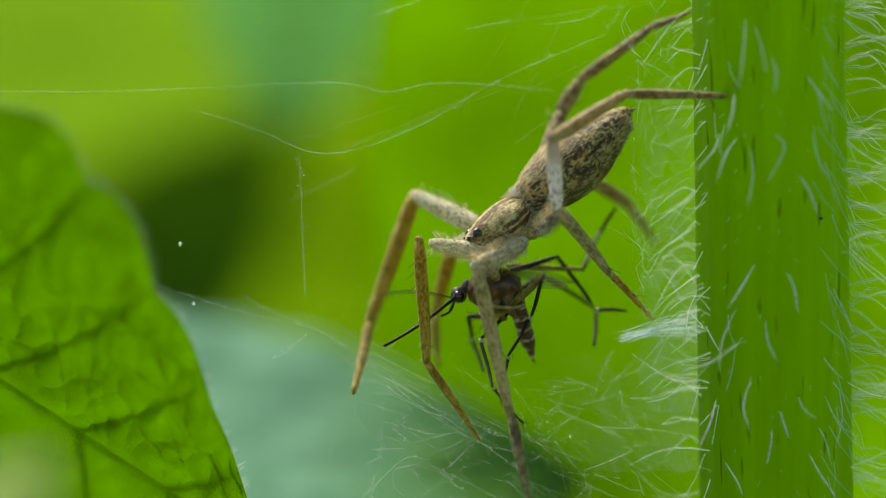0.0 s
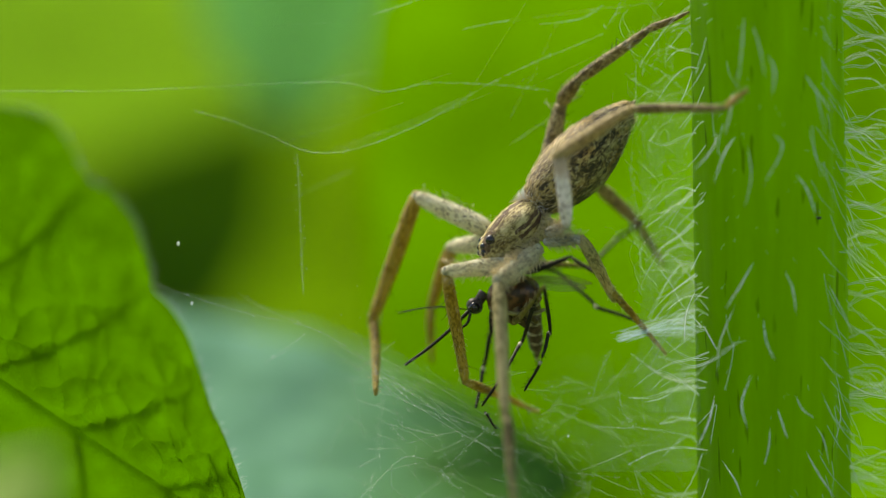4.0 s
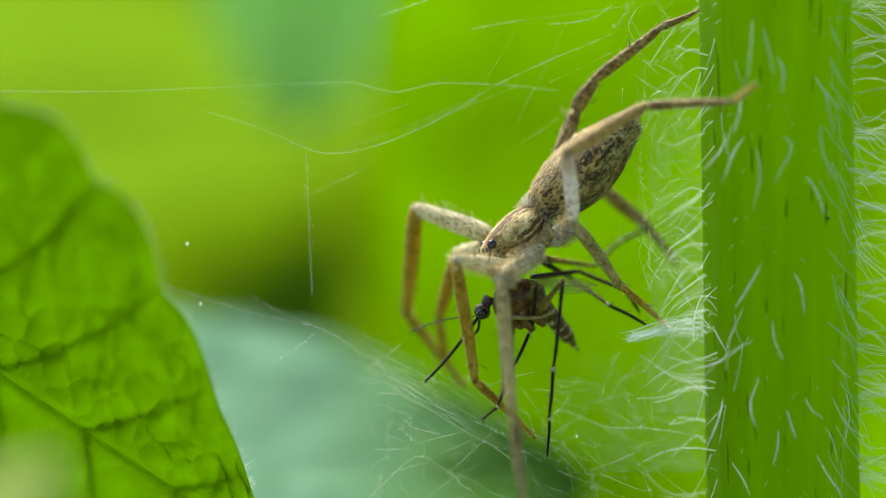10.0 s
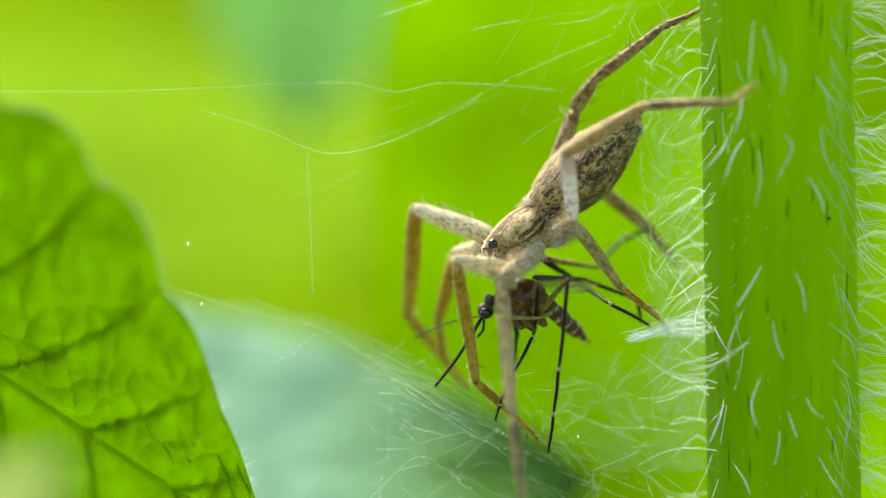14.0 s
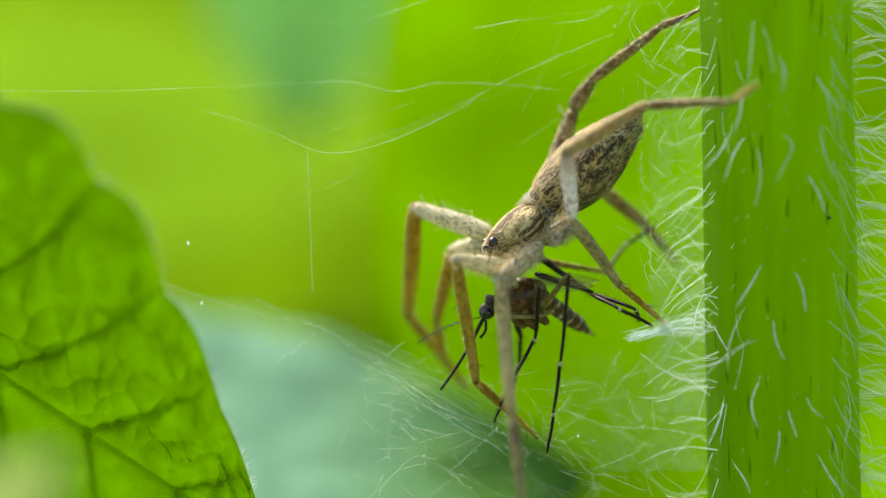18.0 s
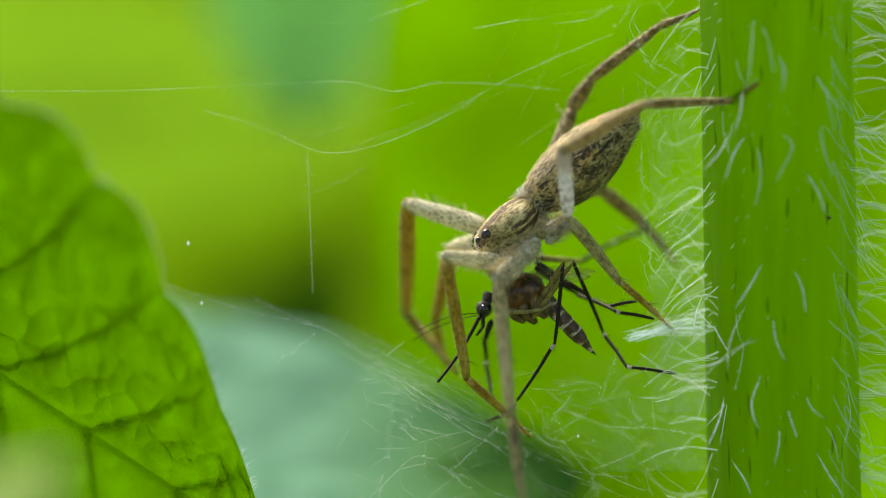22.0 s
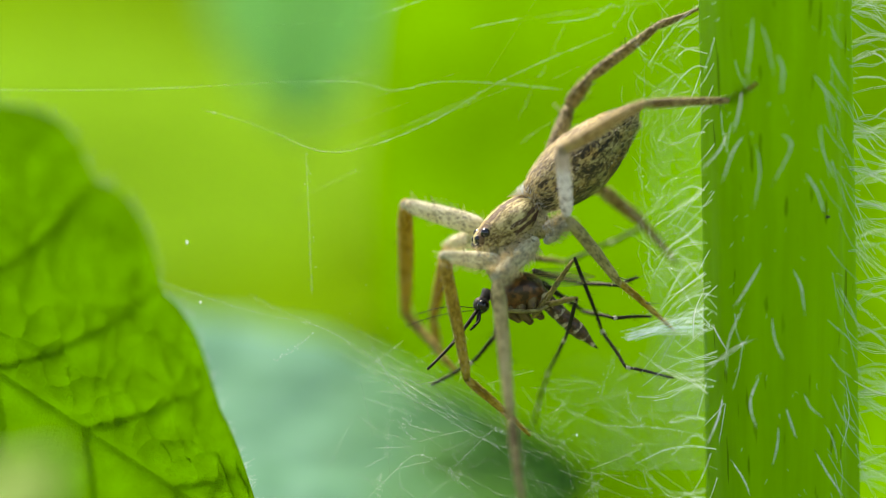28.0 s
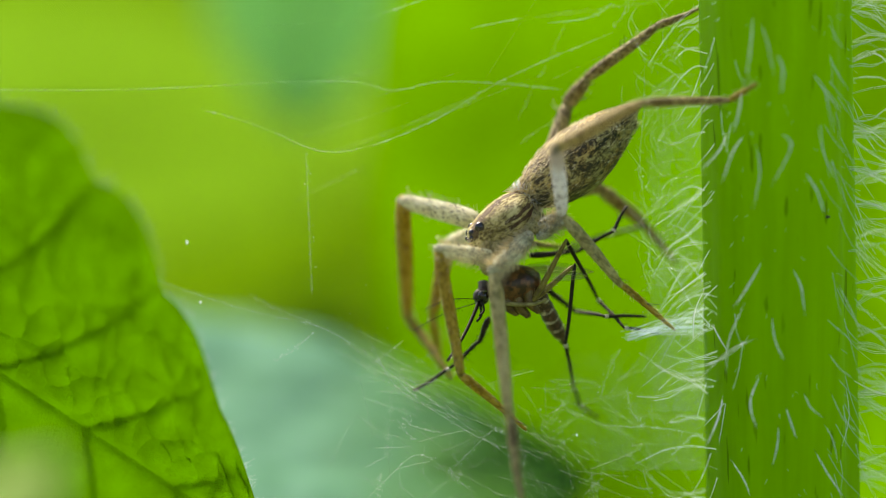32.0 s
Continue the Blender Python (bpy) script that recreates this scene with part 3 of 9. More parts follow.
HAIR_LINES = [
    [(12.11, -2.16, 4.93), (11.70, -3.14, 4.12), (10.90, -3.31, 3.24)], [(12.81, -2.56, 4.80), (12.27, -3.44, 4.07), (11.78, -3.69, 2.76)],
    [(13.09, -3.33, 9.90), (12.95, -4.29, 8.55), (12.71, -4.83, 6.75)], [(13.40, -3.62, 9.53), (13.68, -4.38, 8.43), (13.89, -4.84, 7.11)],
    [(14.06, -3.67, 8.22), (14.29, -4.45, 7.48), (14.16, -5.02, 6.39)], [(12.63, -3.02, 6.70), (12.51, -3.80, 5.84), (12.21, -4.06, 4.77)],
    [(13.24, -3.15, 4.43), (13.37, -3.70, 3.11), (13.07, -3.95, 1.64)], [(14.26, -3.26, 4.90), (14.67, -3.84, 4.25), (13.83, -3.99, 2.59)],
    [(15.64, -2.95, 7.42), (16.18, -3.62, 6.56), (16.81, -3.79, 5.72)], [(15.86, -2.58, 5.28), (16.15, -3.13, 3.84), (16.80, -3.29, 2.64)],
    [(15.29, -2.81, 3.24), (15.81, -3.28, 2.40), (16.13, -3.44, 1.33)], [(16.42, -2.72, 9.57), (16.57, -3.20, 8.95), (16.96, -3.38, 8.30)],
    [(13.57, -2.58, -0.50), (12.97, -2.95, -1.53), (12.29, -3.12, -2.55)], [(14.84, -2.57, -0.88), (15.17, -2.85, -1.65), (15.33, -2.91, -2.84)],
    [(13.96, -2.40, -2.89), (14.08, -2.77, -3.91), (14.50, -2.84, -4.80)], [(13.50, -2.22, -5.29), (13.04, -2.58, -6.55), (13.32, -2.65, -7.67)],
    [(12.82, -2.32, -2.32), (12.12, -2.77, -3.91), (12.00, -2.82, -5.34)], [(13.11, -2.28, -3.76), (11.73, -2.64, -4.75), (10.05, -2.73, -5.18)],
    [(11.97, -1.39, -6.27), (11.69, -2.06, -7.28), (11.15, -2.32, -8.47)], [(14.28, -1.95, -7.52), (14.21, -2.32, -8.35), (13.99, -2.39, -9.25)],
    [(14.58, -2.08, -6.73), (14.78, -2.35, -7.39), (15.01, -2.43, -8.10)], [(15.36, -2.00, -6.16), (15.65, -2.27, -6.79), (16.21, -2.36, -7.20)],
    [(16.47, -1.60, -6.03), (17.15, -2.05, -7.40), (18.22, -2.13, -8.07)], [(16.74, -1.75, -1.37), (17.32, -2.31, -2.61), (17.90, -2.27, -3.92)],
    [(16.42, -1.65, -4.49), (16.91, -2.03, -5.13), (17.44, -2.02, -5.53)], [(15.83, -1.52, -8.57), (16.40, -1.88, -9.61), (17.12, -1.85, -10.65)],
    [(16.23, -1.55, -7.47), (16.58, -1.93, -8.12), (16.83, -1.89, -9.28)], [(17.23, -0.61, -5.77), (17.36, -0.96, -7.20), (17.00, -1.02, -8.64)],
    [(12.29, -1.30, -8.99), (12.81, -1.78, -9.81), (13.10, -1.75, -10.53)], [(11.27, -0.15, -1.67), (10.80, -0.71, -2.75), (10.70, -0.86, -4.19)],
    [(13.42, -2.27, -3.80), (12.08, -2.65, -4.39), (10.53, -2.60, -5.95)], [(11.52, -0.89, -3.23), (11.81, -1.27, -3.82), (12.16, -1.35, -4.42)]]
rng_hair = random.Random(3)
for pts in HAIR_LINES:
    bm = bmesh.new()
    line = [p / 1000 for p in curve_points(pts, 14)]
    thick = rng_hair.uniform(0.5, 0.8) * (0.5 if (Vector(pts[0]) - Vector(pts[-1])).length > 2.6 or pts[0][0] > 16 else 1.0)
    tube(bm, line, [thick * (0.008 + 0.040 * math.sin(math.pi * (0.08 + 0.86 * k / 14)) ** 0.8) / 1000 for k in range(15)], 6)
    # glints built as white strands: a line on each rim, a broken core
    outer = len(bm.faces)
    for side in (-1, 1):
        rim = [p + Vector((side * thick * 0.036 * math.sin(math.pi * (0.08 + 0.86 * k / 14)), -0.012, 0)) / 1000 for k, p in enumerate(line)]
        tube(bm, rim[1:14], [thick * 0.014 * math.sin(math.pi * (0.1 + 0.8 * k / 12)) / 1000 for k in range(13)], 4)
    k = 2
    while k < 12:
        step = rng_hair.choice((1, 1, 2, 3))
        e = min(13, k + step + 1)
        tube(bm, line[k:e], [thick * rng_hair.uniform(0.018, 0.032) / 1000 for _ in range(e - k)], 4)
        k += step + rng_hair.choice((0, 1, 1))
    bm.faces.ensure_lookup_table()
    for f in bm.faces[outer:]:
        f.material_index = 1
    part("hair", bm, HAIR, stem).data.materials.append(HAIR_WHITE_GLINT)

# hairs that stand out from both flanks, in loose wavy tufts of flat strands
rng = random.Random(5)


def flank_tuft(flank, z0, slopes, strands, wavy, longest, material):
    """One to a few strands that leave the flank together; slopes: least and most fall."""
    ang = flank * radians(rng.uniform(60, 105))
    root = on_stem(z0, ang, -0.05)
    length = longest * rng.uniform(0.35, 1.0) ** 0.8
    slope = rng.uniform(*slopes)
    sag = rng.gauss(0.12, 0.16)
    depth = rng.gauss(-0.4, 0.3)
    bm = bmesh.new()
    for _ in range(rng.choice(strands)):
        # each hair is a flat ribbon, seen as two bright edges
        p0 = root + Vector((0, rng.uniform(-0.15, 0.15), rng.uniform(-0.14, 0.14)))
        ln = length * rng.uniform(0.75, 1.15)
        lift, wave = rng.gauss(0, 0.08), rng.gauss(0, wavy)
        shape = [(0, 0), (0.33, slope * 0.33 + sag * 0.6 + wave), (0.66, slope * 0.66 + sag * 0.7 - wave + lift), (1.0, slope + lift * 2.2)]
        r, gap = rng.uniform(0.007, 0.012), rng.uniform(0.02, 0.05)
        for edge_ in (-1, 1):
            pts = [p0 + Vector((flank * x * ln, depth * x * ln, z * ln + edge_ * gap * math.sin(math.pi * (0.2 + 0.75 * x)))) for x, z in shape]
            strand(bm, pts, r, r * 0.4, 10, 4)
    # some tufts take the plain white of the glints to look brighter
    part("hair_tuft", bm, HAIR_WHITE_GLINT if rng.random() < (0.1 if flank < 0 else 0.3) else material, stem)


for _ in range(32):
    flank_tuft(-1, rng.uniform(-3.0, 11.5), (-1.4, -0.15), (1, 1, 1, 2), 0.03, 2.4, HAIR_SOFT)
for _ in range(10):
    flank_tuft(-1, rng.uniform(-3.0, 11.5), (0.2, 0.9), (1, 1, 1), 0.03, 2.2, HAIR_SOFT)
for _ in range(19):
    flank_tuft(-1, rng.uniform(-11.5, -3.0), (-0.45, 0.1), (1, 2, 2), 0.04, 3.4, HAIR_FINE)
for _ in range(80):
    flank_tuft(1, rng.uniform(-11.5, 11.5), (-0.7, 0.2), (1, 2, 2), 0.04, 3.3, HAIR_FINE)
# short hairs and fine long hairs over the face of the stem
bm = bmesh.new()
for _ in range(110):
    z0, ang = rng.uniform(-13, 13), radians(rng.uniform(-85, 85))
    p0 = on_stem(z0, ang, -0.02)
    p1 = on_stem(z0 - rng.uniform(0.08, 0.25), ang + rng.uniform(-0.03, 0.03), rng.uniform(0.1, 0.3))
    strand(bm, [p0, p1], 0.009, 0.005, 3, 4)
for _ in range(74):
    z0, ang = rng.uniform(-12, 9), radians(rng.choice((1, 1, 1, -1)) * rng.uniform(28, 82))
    d = rng.uniform(-0.25, 0.35)
    ln = rng.uniform(0.9, 2.3)
    p0, p1, p2 = on_stem(z0, ang, -0.02), on_stem(z0 - ln * 0.5, ang + d * 0.4, 0.35), on_stem(z0 - ln, ang + d, 0.55 + 0.2 * ln)
    strand(bm, [p0, p1, p2], 0.014, 0.006, 8, 4)
tagged(part("fine_hair", bm, HAIR_FINE, stem), kind="stuff")

# ---- silk
THREADS = [
    [(-20.04, 1.00, 6.81), (-13.47, 1.00, 6.83), (-4.72, 1.00, 7.20), (-2.16, 1.00, 6.79), (-0.10, 1.00, 7.15), (2.58, 1.50, 7.10), (5.28, 2.00, 6.84)],
    [(-5.85, 0.50, 4.10), (-5.77, 0.50, 2.69), (-5.69, 0.80, 0.51), (-5.60, 1.20, -1.97)],
    [(-6.69, 0.20, 4.68), (-5.06, 0.20, 4.14), (-3.25, 0.40, 4.34), (-0.58, 0.60, 5.36), (2.33, 0.80, 7.07), (4.28, 1.00, 8.00), (7.33, 1.20, 9.28)],
    [(-2.58, 1.00, 10.09), (-1.68, 1.00, 10.39), (-0.39, 1.00, 10.82)], [(1.24, 1.00, 9.46), (2.33, 1.00, 9.70), (3.31, 1.00, 9.87)], [(4.57, 1.00, 9.68), (6.35, 1.00, 9.92), (7.32, 1.00, 10.53)],
    [(7.38, 0.50, 9.44), (7.79, 0.50, 10.09), (8.20, 0.50, 10.94)],
    [(-12.31, 1.00, -1.39), (-8.84, 0.80, -2.53), (-5.31, 0.50, -3.37), (-3.69, 0.50, -4.20)], [(-8.38, 1.40, -1.93), (-6.91, 1.20, -2.70), (-5.19, 0.60, -3.42)],
    [(-5.48, 0.40, -3.61), (-6.28, 0.40, -4.29), (-7.21, 0.60, -4.90)], [(-3.13, 0.40, -3.93), (-2.04, 0.30, -5.84), (-0.58, 0.20, -6.81), (1.89, 0.40, -8.27), (3.79, 0.60, -8.76)],
    [(-2.81, 0.40, -4.83), (-1.19, 0.30, -6.33), (0.39, 0.30, -7.30)], [(-2.03, 0.20, -5.50), (-0.94, 0.20, -6.40), (2.13, 0.30, -7.68), (2.81, 0.40, -8.03)], [(-2.28, 0.50, -5.19), (-0.10, 0.40, -6.81), (2.57, 0.50, -8.71), (3.54, 0.60, -9.44)],
    [(-2.13, 2.50, -6.10), (-2.31, 2.80, -7.58), (-2.46, 3.00, -9.11)], [(-3.19, 0.00, -10.72), (-1.36, 0.00, -8.98), (-0.39, 0.20, -8.99)], [(0.34, 0.00, -9.41), (0.68, 0.00, -9.90), (1.11, 0.00, -10.29)],
    [(2.37, 0.20, -7.63), (1.36, 0.20, -8.58), (0.46, 0.20, -9.47)], [(-1.91, 0.30, -7.37), (-1.55, 0.30, -7.85), (-1.24, 0.30, -8.22)], [(-1.50, 0.50, -7.21), (-1.31, 0.50, -7.62), (-0.05, 0.50, -7.93)],
    [(8.71, 0.50, 8.15), (8.69, 0.70, 6.10), (8.53, 0.90, 3.43), (8.95, 1.00, 0.51), (8.85, 1.00, -1.92)], [(8.71, 0.50, 8.13), (9.87, 0.90, 7.61), (11.28, 1.00, 6.40)],
    [(8.40, 0.60, 3.54), (8.59, 0.60, 2.82), (9.38, 0.90, 2.09)], [(7.95, 0.40, -6.04), (8.15, 0.40, -7.01), (8.56, 0.40, -7.64), (6.94, 0.60, -7.62)],
    [(8.56, 0.40, -7.64), (9.74, 0.80, -7.80), (11.30, 1.20, -8.06)], [(6.82, 0.50, -6.40), (7.14, 0.60, -5.32), (7.68, 0.80, -4.35)],
    [(-2.76, 0.40, -10.69), (-2.62, 0.40, -9.68)],
    [(-10.33, 1.40, 5.99), (-8.62, 1.20, 5.50), (-6.64, 0.40, 4.75)]]
web = empty("spider_web")
tagged(web, "thin irregular web of shiny threads between leaf and stem", "spider web")
rngs = random.Random(11)
for pts in THREADS:
    bm = bmesh.new()
    n = 10 * len(pts)
    line = curve_points(pts, n)
    tube(bm, [p / 1000 for p in line], [rngs.choice((0.003, 0.004, 0.005, 0.008)) / 1000 for _ in line], 5)
    tail = len(bm.faces)
    for p in line[1:-1]:
        if rngs.random() < 0.75:
            q = p + Vector((rngs.uniform(-0.2, 0.2), 0, rngs.uniform(-0.03, 0.03)))
            ball(bm, q, rngs.uniform(0.007, 0.016), 6, 4, (rngs.uniform(1, 2.2), 1, 1))
    bm.faces.ensure_lookup_table()
    for f in bm.faces[tail:]:
        f.material_index = 1
    part("thread", bm, SILK, web).data.materials.append(BEAD)
# the fine tangle low in the web and beside the stem
bm = bmesh.new()
for _ in range(210):
    x, z = rngs.uniform(-4, 11), rngs.uniform(-10.5, -4.2)
    p0 = Vector((x, rngs.uniform(-0.8, 2.4), z - 0.12 * (x + 4)))
    a = rngs.choice((-0.5, -0.5, 0.35, -1.3)) + rngs.gauss(0, 0.3)
    ln = rngs.uniform(0.4, 2.6)
    d = Vector((math.cos(a), rngs.uniform(-0.2, 0.2), math.sin(a))) * ln
    r = rngs.choice((0.0035, 0.004, 0.004, 0.006))
    strand(bm, [p0, p0 + d * 0.5 + Vector((0, 0, rngs.uniform(-0.06, 0.06))), p0 + d], r, r, 5, 4)
for _ in range(15):
    # long lines that run down from the near leaf to the foot of the web
    x = rngs.uniform(-5.5, 2)
    p0 = Vector((x, rngs.uniform(-0.5, 1.5), -3.6 - 0.55 * (x + 5) + rngs.gauss(0, 0.5)))
    d = Vector((1, rngs.uniform(-0.1, 0.1), rngs.gauss(-0.5, 0.09))) * rngs.uniform(2, 6)
    strand(bm, [p0, p0 + d * 0.5 - Vector((0, 0, 0.1)), p0 + d], 0.004, 0.004, 6, 4)
for _ in range(115):
    # arcs in the sheet between its rim and the stem
    z = rngs.uniform(-3.5, 9.5)
    x = rngs.uniform(8.5, 10.4)
    p0 = Vector((x, rngs.uniform(-0.4, 1.6), z))
    a = rngs.choice((0.5, 0.9, 1.4, 2.2)) + rngs.gauss(0, 0.25)
    d = Vector((math.cos(a), rngs.uniform(-0.2, 0.2), math.sin(a))) * rngs.uniform(0.5, 2.2)
    strand(bm, [p0, p0 + d * 0.5 + Vector((-0.25 * d.z, 0, 0.18)), p0 + d], rngs.choice((0.004, 0.006, 0.010)), 0.005, 6, 4)
for k in range(13):
    # stray lines above the spider, some sharp and faint, some further back
    back = k % 2
    p0 = Vector((rngs.uniform(-8, 7), rngs.uniform(2.0, 4.5) if back else rngs.uniform(-0.6, 0.6), rngs.uniform(1.5, 10)))
    steep = rngs.random() < 0.35
    d = (Vector((12.5, 1.5, 24.0 if steep else 11.0)) - p0).normalized() * rngs.uniform(3.0, 9.0)
    r = 0.0036 if back else 0.0017
    strand(bm, [p0, p0 + d * 0.5 + Vector((0, 0, rngs.uniform(-0.1, 0.05))), p0 + d], r, r, 6, 4)
tagged(part("fine_threads", bm, SILK_FINE, web, "hazy tangle of very fine threads"), kind="stuff")
bm = bmesh.new()
for _ in range(110):
    # droplets and knots that glint on the threads
    if rngs.random() < 0.6:
        x = rngs.uniform(-4, 11)
        q = (x, rngs.uniform(-0.6, 1.2), -3.8 - 0.4 * (x + 4) + rngs.gauss(0, 1.3))
    else:
        q = (rngs.uniform(8.5, 11), rngs.uniform(-0.5, 1.0), rngs.uniform(-8, 9))
    ball(bm, q, rngs.uniform(0.006, 0.014), 6, 4, (rngs.uniform(0.8, 2), 1, rngs.uniform(0.8, 1.5)))
tagged(part("silk_knots", bm, BEAD, web, "tiny glinting knots on the threads"), kind="stuff")
for p, r in (((-10.96, 0.80, 0.24), 0.08), ((-10.39, 1.00, -2.33), 0.07), ((5.79, 0.20, -8.02), 0.05)):
    bm = bmesh.new()
    ball(bm, p, r, 8, 6, (0.8, 0.7, 1.2))
    part("dust_speck", bm, BEAD, web)
# a thin sheet of silk spun from the stem
SHEET, t_, p_, o_ = nodes_of("silk_sheet")
p_.inputs["Base Color"].default_value = (0.8, 0.92, 0.84, 1)
p_.inputs["Roughness"].default_value = 0.5
clear = add(t_, "ShaderNodeBsdfTransparent")
mx = t_.nodes.new("ShaderNodeMixShader")
w_ = place(t_, (1, 1, 0.5))
sep = t_.nodes.new("ShaderNodeSeparateXYZ")
t_.links.new(place(t_), sep.inputs[0])
reach = calc(t_, "DIVIDE", calc(t_, "SUBTRACT", sep.outputs["X"], 8.4), 1.2, True)
drop = calc(t_, "DIVIDE", calc(t_, "SUBTRACT", 8.3, sep.outputs["Z"]), 5.0, True)
thin = ramp(t_, cloud(t_, w_, 1.6, 6, 0.75), [(0.38, (0.0, 0.0, 0.0)), (0.7, (0.24, 0.24, 0.24))])
t_.links.new(calc(t_, "MULTIPLY", thin, calc(t_, "MULTIPLY", reach, drop)), mx.inputs[0])
t_.links.new(clear.outputs[0], mx.inputs[1])
t_.links.new(p_.outputs[0], mx.inputs[2])
t_.links.new(mx.outputs[0], o_.inputs["Surface"])
bm = bmesh.new()
grid = []
for i in range(41):
    u = i / 40
    z = 8.5 - 15.5 * u
    reach = 2.55 + 0.25 * math.sin(u * 9) - 0.9 * max(0, 0.25 - u) * 4
    row = []
    for j in range(9):
        v = j / 8
        x = stem_at(z).x - 3.1 - reach * v
        row.append(bm.verts.new(Vector((x, 0.5 - 0.5 * v + 0.25 * noise.noise(Vector((x, 0, z)) * 0.6), z)) / 1000))
    grid.append(row)
for r0, r1 in zip(grid, grid[1:]):
    for j in range(8):
        bm.faces.new((r0[j], r0[j + 1], r1[j + 1], r1[j]))
part("silk_sheet", bm, SHEET, web, "thin hazy sheet of silk beside the stem")
# a looser veil below it, thinning out towards the spider
bm = bmesh.new()
grid = []
for i in range(31):
    u = i / 30
    row = []
    for j in range(21):
        v = j / 20
        x = 11.6 - (2.0 + 6.4 * math.sin(math.pi * (0.15 + 0.7 * u))) * v
        z = -2.6 - 7.0 * u - 1.4 * v * (1 - u)
        row.append(bm.verts.new(Vector((x, 1.8 + 0.5 * noise.noise(Vector((x, 0, z)) * 0.4) - 0.5 * v, z)) / 1000))
    grid.append(row)
for r0, r1 in zip(grid, grid[1:]):
    for j in range(20):
        bm.faces.new((r0[j], r0[j + 1], r1[j + 1], r1[j]))
VEIL, t_, p_, o_ = nodes_of("silk_veil")
p_.inputs["Base Color"].default_value = (0.8, 0.92, 0.84, 1)
p_.inputs["Roughness"].default_value = 0.5
clear = add(t_, "ShaderNodeBsdfTransparent")
mx = t_.nodes.new("ShaderNodeMixShader")
w_ = place(t_)
sep = t_.nodes.new("ShaderNodeSeparateXYZ")
t_.links.new(w_, sep.inputs[0])
# the silk is spun thinner towards its upper and outer rim
reach = calc(t_, "DIVIDE", calc(t_, "SUBTRACT", sep.outputs["X"], 4.0), 7.0, True)
drop = calc(t_, "DIVIDE", calc(t_, "SUBTRACT", -3.2, sep.outputs["Z"]), 3.0, True)
thin = ramp(t_, cloud(t_, place(t_, (1, 1, 0.7)), 1.1, 6, 0.7), [(0.35, (0.0, 0.0, 0.0)), (0.7, (0.26, 0.26, 0.26))])
t_.links.new(calc(t_, "MULTIPLY", thin, calc(t_, "MULTIPLY", reach, drop)), mx.inputs[0])
t_.links.new(clear.outputs[0], mx.inputs[1])
t_.links.new(p_.outputs[0], mx.inputs[2])
t_.links.new(mx.outputs[0], o_.inputs["Surface"])
part("silk_veil", bm, VEIL, web, "thin hazy veil of silk low in the web")
# the white bundle of silk stuck to the stem
bm = bmesh.new()
A_, B_ = Vector((7.80, 0.20, -3.80)), Vector((11.39, 1.20, -3.04))
for _ in range(26):
    o0, o1 = Vector((rngs.uniform(-0.1, 0.5), rngs.uniform(-0.3, 0.3), rngs.uniform(-0.2, 0.3))), Vector((0, rngs.uniform(-0.3, 0.3), rngs.uniform(-0.7, 0.6)))
    mid = (A_ + B_) / 2 + (o0 + o1) / 2 + Vector((0, 0, rngs.uniform(-0.1, 0.25)))
    strand(bm, [A_ + o0, mid, B_ + o1], rngs.uniform(0.006, 0.012), 0.009, 8, 4)
tagged(part("silk", bm, SILK_BUNDLE, web, "dense white bundle of silk"), kind="stuff")

# ---- the spider: x forward, z to its back, origin at the waist
spider = empty("spider")
tagged(spider, "slender brown and cream hunting spider hanging head down with prey", "spider")
bm = bmesh.new()
loft(bm, dense([(0.1, 0.1, 0.2, 0.2), (-0.05, 0.05, 0.55, 0.55), (-0.6, 0.0, 0.95, 0.95), (-1.6, -0.05, 1.28, 1.28), (-2.8, -0.08, 1.40, 1.40), (-4.0, -0.02, 1.2, 1.22), (-5.1, 0.05, 0.8, 0.85), (-5.9, 0.1, 0.42, 0.45), (-6.25, 0.12, 0.16, 0.18)], 56), 40, 0.02, 3)
abdomen = part("abdomen", bm, ABDOMEN, spider, "mottled brown and grey tapering abdomen")
bm = bmesh.new()
for y in (-0.12, 0.12):
    strand(bm, [(-6.1, y, 0.12), (-6.45, y, 0.1)], 0.09, 0.04, 3, 8)
part("spinnerets", bm, LEG_BROWN, abdomen)
bm = bmesh.new()
loft(bm, dense([(-0.25, 0.05, 0.3, 0.3), (0.0, 0.02, 0.62, 0.5), (0.5, -0.02, 1.02, 0.78), (1.1, -0.03, 1.18, 0.92), (1.8, 0.0, 1.02, 0.92), (2.4, 0.06, 0.76, 0.80), (2.8, 0.08, 0.60, 0.70), (3.05, 0.05, 0.42, 0.52), (3.16, 0.0, 0.16, 0.2)], 48), 44, 0.015, 7)
carapace = part("cephalothorax", bm, CARAPACE, spider, "cream head and thorax with brown side stripes")
EYES = [(2.50, -0.46, 0.60, 0.22), (2.50, 0.46, 0.60, 0.22), (2.84, -0.20, 0.58, 0.17), (2.84, 0.20, 0.58, 0.17), (3.04, -0.28, 0.46, 0.10), (3.04, 0.28, 0.46, 0.10), (3.1, -0.09, 0.40, 0.10), (3.1, 0.09, 0.40, 0.10)]
for x, y, z, r in EYES:
    bm = bmesh.new()
    ball(bm, (x, y, z), r, 14, 10)
    part("eye", bm, EYE, spider)
